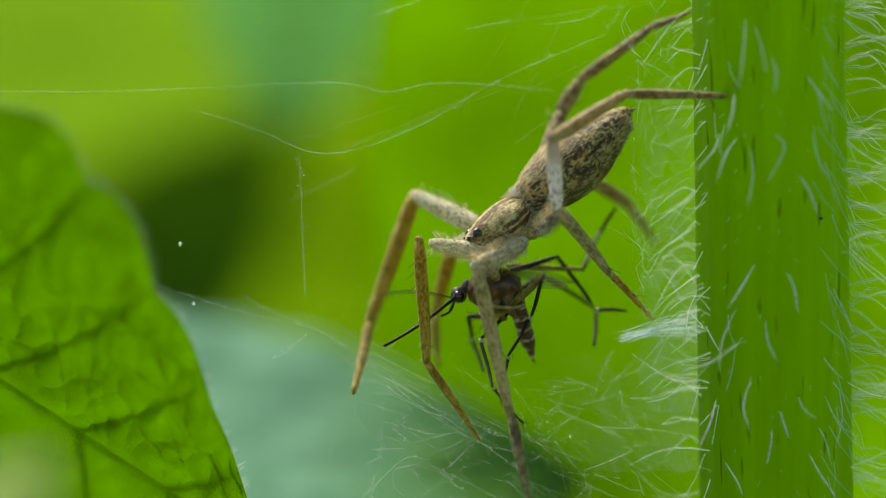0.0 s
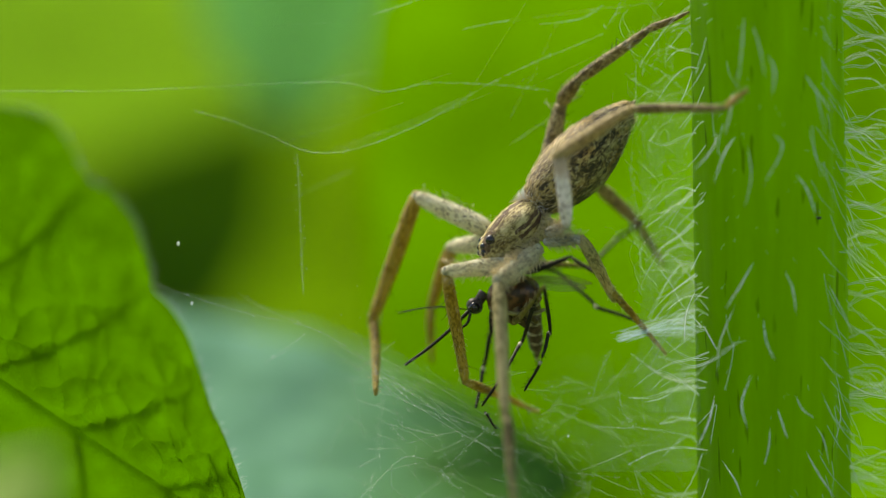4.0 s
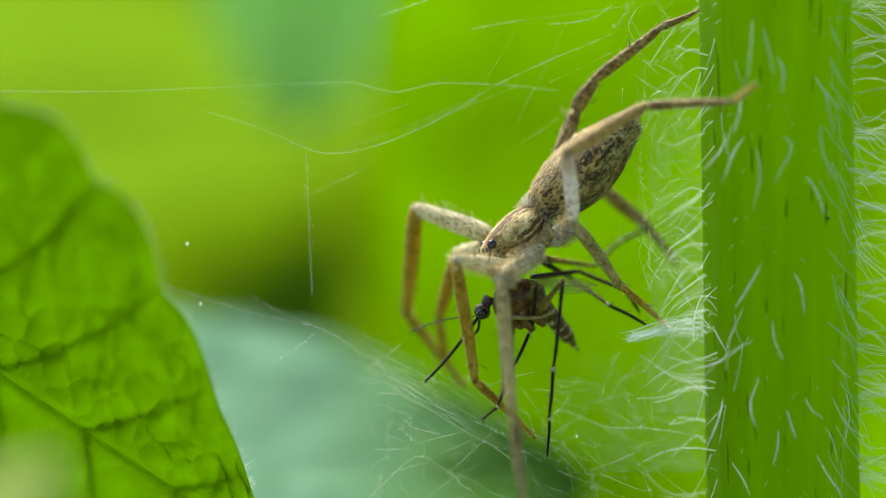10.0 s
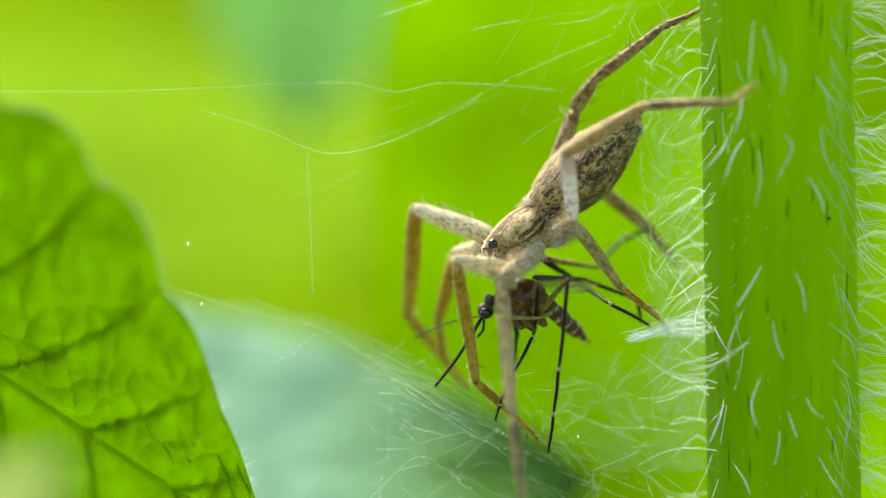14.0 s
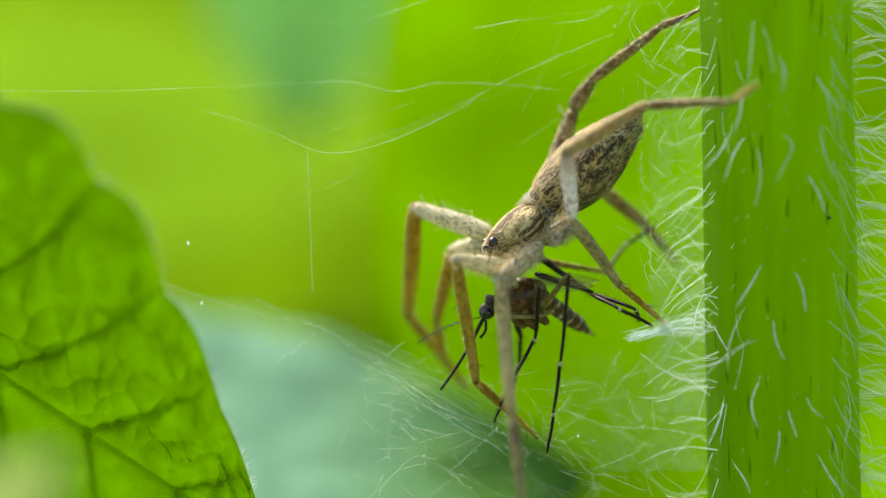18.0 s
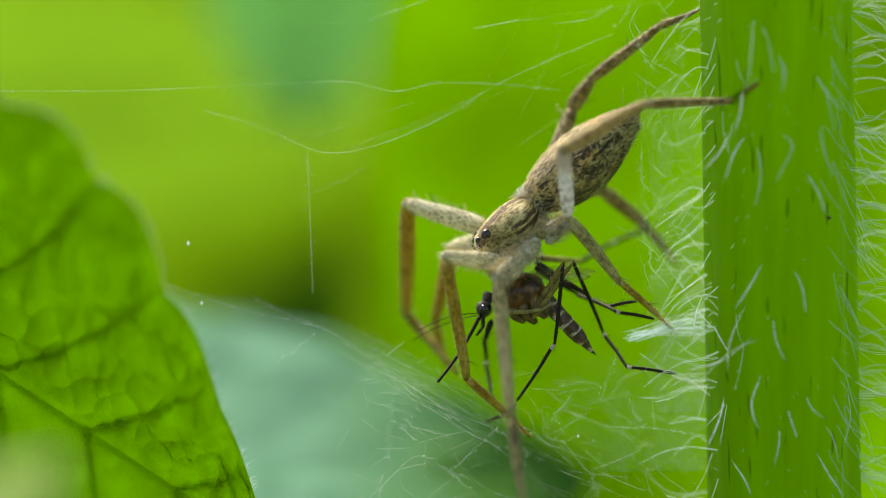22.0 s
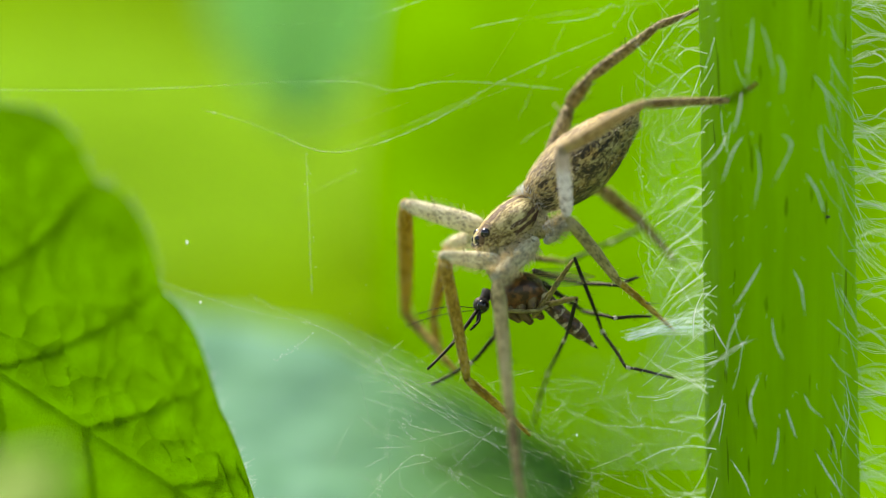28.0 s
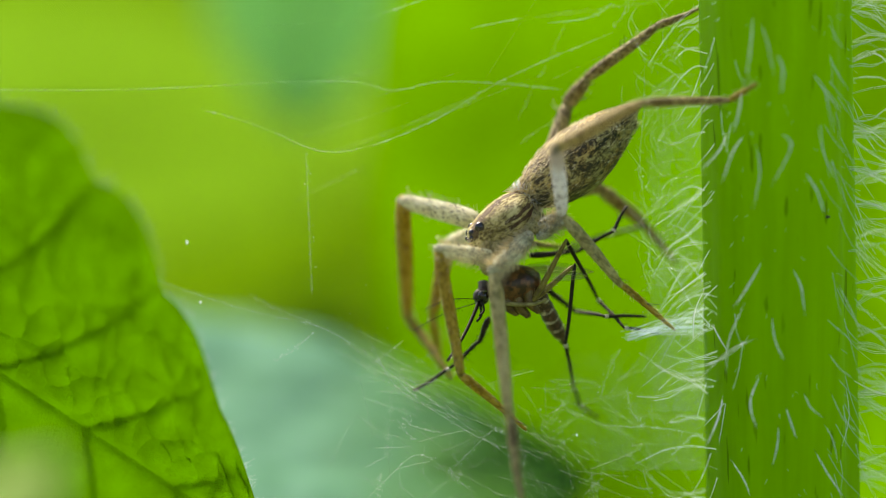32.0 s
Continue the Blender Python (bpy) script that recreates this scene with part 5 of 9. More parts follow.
def motions():
    walk(spider, [(0, mm(3.751, 0, 1.936, 3.3, 42.9, -158.6)),
        (1, mm(4.138, 0, 2.226, 3.8, 44.2, -158.4)),
        (2, mm(3.92, 0, 1.681, 5, 45.5, -157.4)),
        (3, mm(4.259, 0, 1.92, 6.4, 48.5, -156.5)),
        (6, mm(4.223, 0, 1.534, 4.8, 46.5, -157.9)),
        (7, mm(4.053, 0, 1.597, 4.5, 46.2, -158.2)),
        (9, mm(4.017, 0, 1.573, 4.7, 46.2, -157.9)),
        (13, mm(4.041, 0, 1.573, 4.1, 45.2, -158.4)),
        (17, mm(4.017, 0, 1.585, 4.4, 45.9, -158.2)),
        (18, mm(4.041, 0, 1.646, 4.2, 45.9, -158.4)),
        (19, mm(3.969, 0, 1.694, 3.6, 43.9, -158.7)),
        (20, mm(3.92, 0, 1.767, 3.7, 44.6, -158.7)),
        (21, mm(3.775, 0, 1.912, 3.7, 44.6, -158.7)),
        (22, mm(3.775, 0, 1.912, 3.4, 44, -158.9)),
        (23, mm(3.775, 0, 1.912, 3.1, 43.3, -159.1)),
        (24, mm(3.763, 0, 1.936, 3.1, 43.7, -159.1)),
        (25, mm(3.751, 0, 1.96, 3.2, 44, -159.1)),
        (28, mm(3.799, 0, 1.919, 3, 43.7, -159.4)),
        (29, mm(3.799, 0, 1.919, 3, 43.7, -159.4)),
        (30, mm(3.654, 0, 2.064, 2.1, 41.7, -159.8)),
        (31, mm(3.654, 0, 2.064, 2.6, 42.7, -159.6)),
        (32, mm(3.606, 0, 2.088, 2.1, 41.4, -159.8))])
    walk(abdomen, [(0, mm(0, 0, 0, -0.4, -3.5, -8)),
        (1, mm(0, 0, 0, -0.4, -3.3, -7.3)),
        (2, mm(0, 0, 0, -0.5, -2.7, -8.1)),
        (3, mm(0, 0, 0, -0.4, -4.3, -7.7)),
        (6, mm(0, 0, 0, -0.4, -3.2, -7.6)),
        (7, mm(0, 0, 0, -0.4, -3.8, -7.7)),
        (9, mm(0, 0, 0, -0.4, -3.8, -7.9)),
        (13, mm(0, 0, 0, -0.4, -2.6, -7.6)),
        (17, mm(0, 0, 0, -0.4, -3.6, -7.8)),
        (18, mm(0, 0, 0, -0.4, -3.9, -7.6)),
        (19, mm(0, 0, 0, -0.4, -2.3, -7.6)),
        (20, mm(0, 0, 0, -0.4, -3.4, -7.7)),
        (21, mm(0, 0, 0, -0.4, -4.8, -8)),
        (22, mm(0, 0, 0, -0.4, -4.1, -7.9)),
        (23, mm(0, 0, 0, -0.4, -3.4, -7.7)),
        (24, mm(0, 0, 0, -0.4, -4, -7.8)),
        (25, mm(0, 0, 0, -0.4, -4.6, -7.8)),
        (28, mm(0, 0, 0, -0.4, -3.9, -7.5)),
        (29, mm(0, 0, 0, -0.4, -3.9, -7.5)),
        (30, mm(0, 0, 0, -0.4, -3.3, -7.6)),
        (31, mm(0, 0, 0, -0.4, -4.3, -7.7)),
        (32, mm(0, 0, 0, -0.4, -3.2, -7.7))])
    walk(near_leg_1[0], [(0, mm(2.445, 0.645, -0.837, -13.8, -35.8, 172.4)),
        (1, mm(2.606, 0.653, -1.053, 7.1, -27.7, 170.4)),
        (2, mm(2.358, 0.706, -1.044, -12.2, -23.5, 169)),
        (3, mm(2.654, 0.631, -1.016, -8.2, -50.2, 178.1)),
        (6, mm(2.622, 0.565, -0.584, 8.9, -32.5, 172)),
        (7, mm(2.719, 0.559, -0.665, 23.3, -33.9, 172.5)),
        (9, mm(2.717, 0.557, -0.693, 23.3, -33.4, 172.1)),
        (13, mm(2.791, 0.555, -0.76, 23, -33.3, 172.2)),
        (17, mm(2.78, 0.554, -0.742, 22.5, -32.7, 172)),
        (18, mm(2.834, 0.552, -0.763, 22.3, -32.7, 172.2)),
        (19, mm(2.804, 0.548, -0.791, 20.4, -35, 172.5)),
        (20, mm(2.844, 0.526, -0.693, 18.2, -35.7, 172.8)),
        (21, mm(2.816, 0.568, -0.859, 14.6, -37, 173.3)),
        (22, mm(2.809, 0.577, -0.894, 14.5, -37.7, 173.5)),
        (23, mm(2.801, 0.586, -0.929, 14.4, -38.4, 173.7)),
        (24, mm(2.819, 0.588, -0.943, 14.4, -38, 173.7)),
        (25, mm(2.837, 0.59, -0.956, 14.5, -37.7, 173.7)),
        (28, mm(2.846, 0.585, -0.922, 14.4, -38, 173.9)),
        (29, mm(2.846, 0.585, -0.922, 14.5, -40, 174.5)),
        (30, mm(2.844, 0.59, -0.985, 22.5, -37.5, 173.5)),
        (31, mm(2.862, 0.58, -0.938, 23, -55.5, -178.4)),
        (32, mm(2.871, 0.583, -1.005, 14.6, -37.3, 173.4))])
    walk(near_leg_1[1], [(0, mm(0, 0, 3.587, 164.3, -75, -180)),
        (1, mm(0, 0, 2.97, -131.5, -63.2, 134.8)),
        (2, mm(0, 0, 2.972, 169.1, -70.7, 180)),
        (3, mm(0, 0, 2.97, -135.2, -80.1, 107.7)),
        (6, mm(0, 0, 2.97, -143.6, -61.2, 132.1)),
        (7, mm(0, 0, 2.97, -129.2, -49.3, 119.2)),
        (9, mm(0, 0, 2.97, -129.8, -49.2, 120.3)),
        (13, mm(0, 0, 2.97, -130.8, -48.8, 122.5)),
        (17, mm(0, 0, 2.97, -129.7, -49.3, 123)),
        (18, mm(0, 0, 2.97, -129.4, -49.4, 123.1)),
        (19, mm(0, 0, 2.97, -131.8, -50.4, 124.9)),
        (20, mm(0, 0, 2.97, -129.6, -53.3, 123.1)),
        (21, mm(0, 0, 2.97, -133.3, -56.4, 124.5)),
        (22, mm(0, 0, 2.97, -133, -56.4, 124.7)),
        (23, mm(0, 0, 2.97, -132.8, -56.3, 124.8)),
        (24, mm(0, 0, 2.97, -132.6, -56.3, 125)),
        (25, mm(0, 0, 2.97, -132.3, -56.2, 125.1)),
        (28, mm(0, 0, 2.97, -131.5, -56.1, 125.6)),
        (29, mm(0, 0, 2.97, -132.3, -56.7, 121.7)),
        (30, mm(0, 0, 2.97, -115, -48.7, 121.8)),
        (31, mm(0, 0, 2.97, -107.9, -46.8, 95.4)),
        (32, mm(0, 0, 2.97, -129.2, -54.6, 129.6))])
    walk(near_leg_1[2], [(0, mm(-5.04, 1.466, 2.235, 180, -44.6, 180)),
        (1, mm(-5.495, -0.621, 1.238, 178.3, -41.3, 161.7)),
        (2, mm(-5.024, 1.024, 1.211, 157.9, -40.5, 180)),
        (3, mm(-4.788, 2.453, 2.306, 157.9, -26.3, 175.3)),
        (6, mm(-4.951, 0.679, 0.868, -174.9, -30, 166.4)),
        (7, mm(-4.934, 0.221, 0.735, -165.1, -27.2, 157.3)),
        (9, mm(-4.921, 0.16, 0.702, -165.5, -26.4, 158.3)),
        (13, mm(-4.894, 0.037, 0.639, -166.2, -24.7, 160.2)),
        (17, mm(-4.928, -0.066, 0.711, -166.9, -25, 160.4)),
        (18, mm(-4.936, -0.094, 0.73, -167, -25.1, 160.4)),
        (19, mm(-4.908, -0.026, 0.669, -168.1, -25.5, 161.1)),
        (20, mm(-5.012, 0.033, 0.904, -168.9, -27.8, 160.8)),
        (21, mm(-5.006, 0.315, 0.914, -169.7, -30, 161.6)),
        (22, mm(-5.01, 0.281, 0.919, -170.2, -29.9, 161.6)),
        (23, mm(-5.015, 0.247, 0.926, -170.6, -29.8, 161.7)),
        (24, mm(-5.019, 0.211, 0.932, -171, -29.7, 161.8)),
        (25, mm(-5.023, 0.175, 0.94, -171.4, -29.6, 161.9)),
        (28, mm(-5.036, 0.061, 0.965, -172.7, -29.3, 162.1)),
        (29, mm(-5.014, 0.485, 0.966, -171.3, -30.9, 160.5)),
        (30, mm(-5.143, -1.141, 1.44, -168.4, -27, 157.7)),
        (31, mm(-5.249, 0.725, 1.827, -157, -33.1, 142.5)),
        (32, mm(-5.017, -0.532, 0.986, -173.2, -25.3, 165))])
    walk(near_leg_2[0], [(0, mm(1.456, 1.056, -0.959, -13.6, -71.3, -160.2)),
        (1, mm(1.601, 1.039, -1.05, -12.3, -73, -155.3)),
        (2, mm(1.529, 1.088, -1.235, 7.8, -65.3, -170.6)),
        (3, mm(1.69, 1.054, -1.246, -24.2, -75.6, -145.2)),
        (6, mm(1.323, 1.087, -0.879, -1.3, -71, -160.3)),
        (7, mm(1.452, 1.075, -0.985, -10.3, -73.7, -152.5)),
        (9, mm(1.394, 1.082, -0.958, -15.6, -74.8, -148.4)),
        (13, mm(1.346, 1.082, -0.887, -32.2, -77.3, -134.2)),
        (17, mm(1.392, 1.058, -0.834, -34.5, -77.6, -131)),
        (18, mm(1.458, 1.046, -0.842, -35.9, -77.7, -129.2)),
        (19, mm(1.423, 1.07, -0.95, -47, -78.6, -118.1)),
        (20, mm(1.418, 1.076, -0.953, -47.1, -78.4, -119.7)),
        (21, mm(1.389, 1.111, -1.086, -50.8, -78.5, -118.1)),
        (22, mm(1.375, 1.116, -1.095, -55.4, -78.7, -113.4)),
        (23, mm(1.362, 1.122, -1.105, -60.1, -78.8, -108.5)),
        (24, mm(1.378, 1.123, -1.121, -59.5, -78.8, -109)),
        (25, mm(1.395, 1.123, -1.136, -59, -78.8, -109.5)),
        (28, mm(1.395, 1.112, -1.071, -64.4, -78.8, -103.8)),
        (29, mm(1.41, 1.087, -0.972, -63.8, -78.8, -101.8)),
        (30, mm(1.385, 1.119, -1.113, -73.7, -78.4, -89.4)),
        (31, mm(1.391, 1.102, -1.026, -68.7, -78.6, -94.5)),
        (32, mm(1.332, 1.116, -1.032, -75.6, -78.3, -87.7))])
    walk(near_leg_2[1], [(0, mm(0, 0, 2.447, -61.9, -63.1, 59.1)),
        (1, mm(0, 0, 2.447, -57.1, -54.4, 51.4)),
        (2, mm(0, 0, 2.447, -48.5, -51, 61.3)),
        (3, mm(0, 0, 2.447, -10.5, -45.5, 31.3)),
        (6, mm(0, 0, 2.447, -39.4, -47.1, 49.6)),
        (7, mm(0, 0, 2.447, -29.9, -47.2, 45.9)),
        (9, mm(0, 0, 2.447, -26.4, -47, 42.8)),
        (13, mm(0, 0, 2.447, -19.3, -46.5, 36.6)),
        (17, mm(0, 0, 2.447, -19.3, -45.1, 35.9)),
        (18, mm(0, 0, 2.447, -19.3, -44.7, 35.7)),
        (19, mm(0, 0, 2.447, -19.3, -44.4, 35.5)),
        (20, mm(0, 0, 2.447, -17.8, -45.4, 33.8)),
        (21, mm(0, 0, 2.447, -16.1, -46.4, 31.9)),
        (23, mm(0, 0, 2.447, -15.9, -46.1, 31.5)),
        (25, mm(0, 0, 2.447, -15.7, -45.7, 31.1)),
        (28, mm(0, 0, 2.447, -15.3, -45.2, 30.6)),
        (29, mm(0, 0, 2.447, -20.2, -43.6, 32.4)),
        (30, mm(0, 0, 2.447, -24.8, -42.1, 33.9)),
        (31, mm(0, 0, 2.447, -26.9, -42.3, 34.2)),
        (32, mm(0, 0, 2.447, -29.2, -42.5, 34.4))])
    walk(near_leg_2[2], [(0, mm(-6.41, 0.611, 3.851, -40.9, -62.6, 57.1)),
        (1, mm(-6.091, 1.161, 4.518, -32.4, -53.1, 48.3)),
        (2, mm(-5.825, -0.595, 5.131, -41.2, -50.7, 60)),
        (3, mm(-4.469, -1.344, 6.886, -16.9, -47.3, 33.6)),
        (6, mm(-5.475, -0.127, 5.838, -36.3, -48.4, 52.8)),
        (7, mm(-5.157, -0.71, 6.24, -31.6, -48.1, 47.9)),
        (9, mm(-5.043, -0.76, 6.381, -29, -48.2, 45.1)),
        (13, mm(-4.81, -0.914, 6.633, -23.4, -48.3, 39.4)),
        (17, mm(-4.735, -0.798, 6.741, -23.4, -46.9, 38.8)),
        (18, mm(-4.716, -0.77, 6.767, -23.4, -46.6, 38.6)),
        (19, mm(-4.696, -0.742, 6.793, -23.3, -46.3, 38.4)),
        (20, mm(-4.723, -0.793, 6.754, -21.3, -47.5, 36.7)),
        (21, mm(-4.751, -0.849, 6.712, -19.1, -48.7, 34.9)),
        (22, mm(-4.738, -0.838, 6.729, -18.9, -48.5, 34.6)),
        (23, mm(-4.725, -0.827, 6.745, -18.7, -48.2, 34.3)),
        (24, mm(-4.712, -0.816, 6.762, -18.5, -48, 34)),
        (25, mm(-4.699, -0.806, 6.779, -18.2, -47.7, 33.8)),
        (28, mm(-4.658, -0.775, 6.827, -17.6, -47, 32.9)),
        (29, mm(-4.709, -0.361, 6.827, -20.6, -45.5, 34.9)),
        (30, mm(-4.758, 0.059, 6.788, -23.3, -43.9, 36.6)),
        (31, mm(-4.833, 0.24, 6.699, -23.5, -43.9, 36.6)),
        (32, mm(-4.908, 0.446, 6.595, -23.7, -43.9, 36.5))])
    walk(near_leg_3[0], [(0, mm(0.641, 1.216, -1.134, -19.6, 76.5, 109)),
        (1, mm(1.084, 1.112, -1.222, -166.9, 31.2, -8.7)),
        (2, mm(1.064, 1.142, -1.37, -165.3, 40.3, -6.3)),
        (3, mm(1.202, 1.086, -1.257, -166.7, 32.7, -8.3)),
        (6, mm(0.574, 1.244, -1.159, -49.4, 78.5, 62.1)),
        (7, mm(0.701, 1.23, -1.261, -80.8, 76.2, 38.4)),
        (9, mm(0.709, 1.223, -1.244, -80, 76.6, 40.8)),
        (13, mm(0.788, 1.19, -1.185, -74.3, 77.8, 50.6)),
        (17, mm(0.807, 1.182, -1.171, -70.7, 78.1, 54.7)),
        (18, mm(0.865, 1.172, -1.188, -69, 78.2, 56.8)),
        (19, mm(0.81, 1.202, -1.282, -57.1, 78.8, 68.7)),
        (20, mm(0.865, 1.183, -1.252, -61.7, 78.7, 65.3)),
        (21, mm(0.892, 1.194, -1.345, -62.9, 78.7, 65.2)),
        (22, mm(0.878, 1.2, -1.356, -59.4, 78.7, 68.8)),
        (23, mm(0.864, 1.207, -1.366, -55.9, 78.8, 72.4)),
        (24, mm(0.884, 1.207, -1.393, -57.7, 78.8, 70.6)),
        (25, mm(0.905, 1.208, -1.419, -59.5, 78.7, 68.9)),
        (28, mm(0.91, 1.199, -1.373, -57.8, 78.7, 70.7)),
        (29, mm(0.933, 1.163, -1.232, -73.1, 78.1, 55.5)),
        (30, mm(0.908, 1.185, -1.314, -78, 77.8, 50.9)),
        (31, mm(0.959, 1.165, -1.28, -88.9, 76.6, 41.3)),
        (32, mm(0.933, 1.178, -1.321, -90.3, 76.7, 41.5))])
    walk(near_leg_3[1], [(0, mm(0, 0, 1.561, -122.2, 52.4, -107.2)),
        (1, mm(0, 0, 1.594, -41.7, 45.3, 0)),
        (2, mm(0, 0, 1.689, -40.1, 55.8, 0)),
        (3, mm(0, 0, 1.583, -35.4, 54.4, 0)),
        (6, mm(0, 0, 1.561, -133.3, 36.9, -95.8)),
        (7, mm(0, 0, 1.561, -124.4, 45.2, -88.6)),
        (9, mm(0, 0, 1.561, -122.9, 46.9, -90.4)),
        (13, mm(0, 0, 1.561, -119.3, 50.6, -94)),
        (17, mm(0, 0, 1.561, -120.8, 51, -96.3)),
        (18, mm(0, 0, 1.561, -121.1, 51.1, -96.9)),
        (19, mm(0, 0, 1.561, -121.5, 51.2, -97.5)),
        (20, mm(0, 0, 1.561, -118.6, 52.4, -95.8)),
        (21, mm(0, 0, 1.561, -115.4, 53.5, -94.2)),
        (28, mm(0, 0, 1.561, -115.4, 53.5, -94.2)),
        (29, mm(0, 0, 1.561, -105.6, 54, -88.4)),
        (30, mm(0, 0, 1.561, -94, 54.4, -82.6)),
        (31, mm(0, 0, 1.561, -92.1, 55.7, -79.7)),
        (32, mm(0, 0, 1.561, -89.9, 57, -76.6))])
    walk(near_leg_3[2], [(0, mm(3.435, 0.566, 0.362, -134.5, 53.4, -97.9)),
        (0.5, mm(2.695, 1.508, 1.945, -50.1, 63.1, -31.1)),
        (1, mm(1.954, 2.45, 3.527, 0, 34.2, 0)),
        (2, mm(2.329, 2.372, 3.273, 0, 43.4, 0)),
        (3, mm(2.438, 2.135, 3.331, 0, 38.5, 0)),
        (4.5, mm(2.629, 1.686, 1.437, -56.4, 54.4, -44.2)),
        (6, mm(2.821, 1.236, -0.458, -111.1, 37, -86.6)),
        (7, mm(3, 1.55, 0.092, -109.1, 44.1, -74.3)),
        (9, mm(3.102, 1.439, 0.196, -108.4, 45.7, -73.3)),
        (13, mm(3.302, 1.163, 0.418, -106.3, 49, -70.6)),
        (17, mm(3.306, 1.108, 0.376, -108.9, 50.1, -74.3)),
        (18, mm(3.306, 1.095, 0.366, -109.5, 50.4, -75.2)),
        (19, mm(3.307, 1.082, 0.355, -110.2, 50.6, -76.2)),
        (20, mm(3.36, 1.058, 0.486, -109.6, 51.8, -76.7)),
        (21, mm(3.412, 1.02, 0.623, -107, 52.9, -77.2)),
        (24, mm(3.412, 1.02, 0.623, -106.7, 52.9, -76.8)),
        (25, mm(3.412, 1.02, 0.623, -106.5, 52.8, -76.6)),
        (28, mm(3.412, 1.019, 0.623, -106.1, 52.8, -76.2)),
        (29, mm(3.522, 0.901, 0.977, -102.2, 52.4, -70.5)),
        (30, mm(3.617, 0.676, 1.412, -98.3, 51.9, -64.9)),
        (31, mm(3.601, 0.766, 1.486, -95.5, 52.7, -61.9)),
        (32, mm(3.583, 0.849, 1.565, -92.5, 53.6, -58.8))])
    walk(near_leg_4[0], [(0, mm(0.497, 1.13, -1.031, -28.8, 78.2, 93.6)),
        (1, mm(0.656, 1.073, -0.963, -79.9, 74.9, 31.3)),
        (2, mm(0.365, 1.171, -1.052, -106.4, 59.6, 3.6)),
        (3, mm(0.776, 1.063, -1.08, -104, 60.5, 4.8)),
        (6, mm(0.438, 1.094, -0.764, -94.5, 72.9, 24.9)),
        (7, mm(0.381, 1.142, -0.918, -93.3, 73.3, 26)),
        (9, mm(0.37, 1.143, -0.912, -92.5, 73.4, 26.3)),
        (13, mm(0.419, 1.12, -0.868, -88.1, 74.5, 30.2)),
        (17, mm(0.442, 1.101, -0.802, -97.1, 72.3, 22.9)),
        (18, mm(0.502, 1.086, -0.805, -98.7, 71.8, 22)),
        (19, mm(0.463, 1.109, -0.873, -96.2, 73, 24.8)),
        (20, mm(0.522, 1.093, -0.873, -97.7, 72.4, 23.4)),
        (21, mm(0.559, 1.108, -0.991, -97.8, 72.4, 23.3)),
        (22, mm(0.548, 1.112, -0.998, -96.1, 73.1, 25.2)),
        (23, mm(0.537, 1.116, -1.004, -94.3, 73.7, 27.2)),
        (24, mm(0.555, 1.117, -1.032, -94.9, 73.5, 26.8)),
        (25, mm(0.573, 1.119, -1.059, -95.5, 73.4, 26.4)),
        (28, mm(0.579, 1.107, -1.01, -93.9, 73.9, 28.4)),
        (29, mm(0.583, 1.107, -1.014, -93.7, 74, 28.8)),
        (30, mm(0.527, 1.12, -1.006, -89.9, 74.3, 29.5)),
        (31, mm(0.563, 1.106, -0.986, -92.5, 73.5, 26.9)),
        (32, mm(0.537, 1.121, -1.026, -89, 74.5, 30.4))])
    walk(near_leg_4[1], [(0, mm(0, 0, 1.35, -22.7, -33.6, 37.1)),
        (1, mm(0, 0, 1.35, -34.9, -32.8, 56.5)),
        (2, mm(0, 0, 1.35, -46.3, -38.2, 78.1)),
        (3, mm(0, 0, 1.35, -46.2, -36.1, 74.7)),
        (6, mm(0, 0, 1.35, -27.5, -39.9, 54.2)),
        (7, mm(0, 0, 1.35, -27.5, -39.8, 54.1)),
        (9, mm(0, 0, 1.35, -27.6, -39.4, 54)),
        (13, mm(0, 0, 1.35, -27.8, -38.6, 53.8)),
        (17, mm(0, 0, 1.35, -27.7, -41.3, 55.7)),
        (18, mm(0, 0, 1.35, -27.6, -41.9, 56.1)),
        (19, mm(0, 0, 1.35, -27.6, -42.6, 56.6)),
        (20, mm(0, 0, 1.35, -27.1, -42.4, 56)),
        (21, mm(0, 0, 1.35, -26.6, -42.3, 55.4)),
        (23, mm(0, 0, 1.35, -26.2, -42.3, 54.9)),
        (25, mm(0, 0, 1.35, -25.8, -42.3, 54.4)),
        (28, mm(0, 0, 1.35, -25.2, -42.4, 53.7)),
        (29, mm(0, 0, 1.35, -25, -42.4, 53.5)),
        (30, mm(0, 0, 1.35, -27.8, -41.2, 58.5)),
        (32, mm(0, 0, 1.35, -27.3, -41, 57.8))])
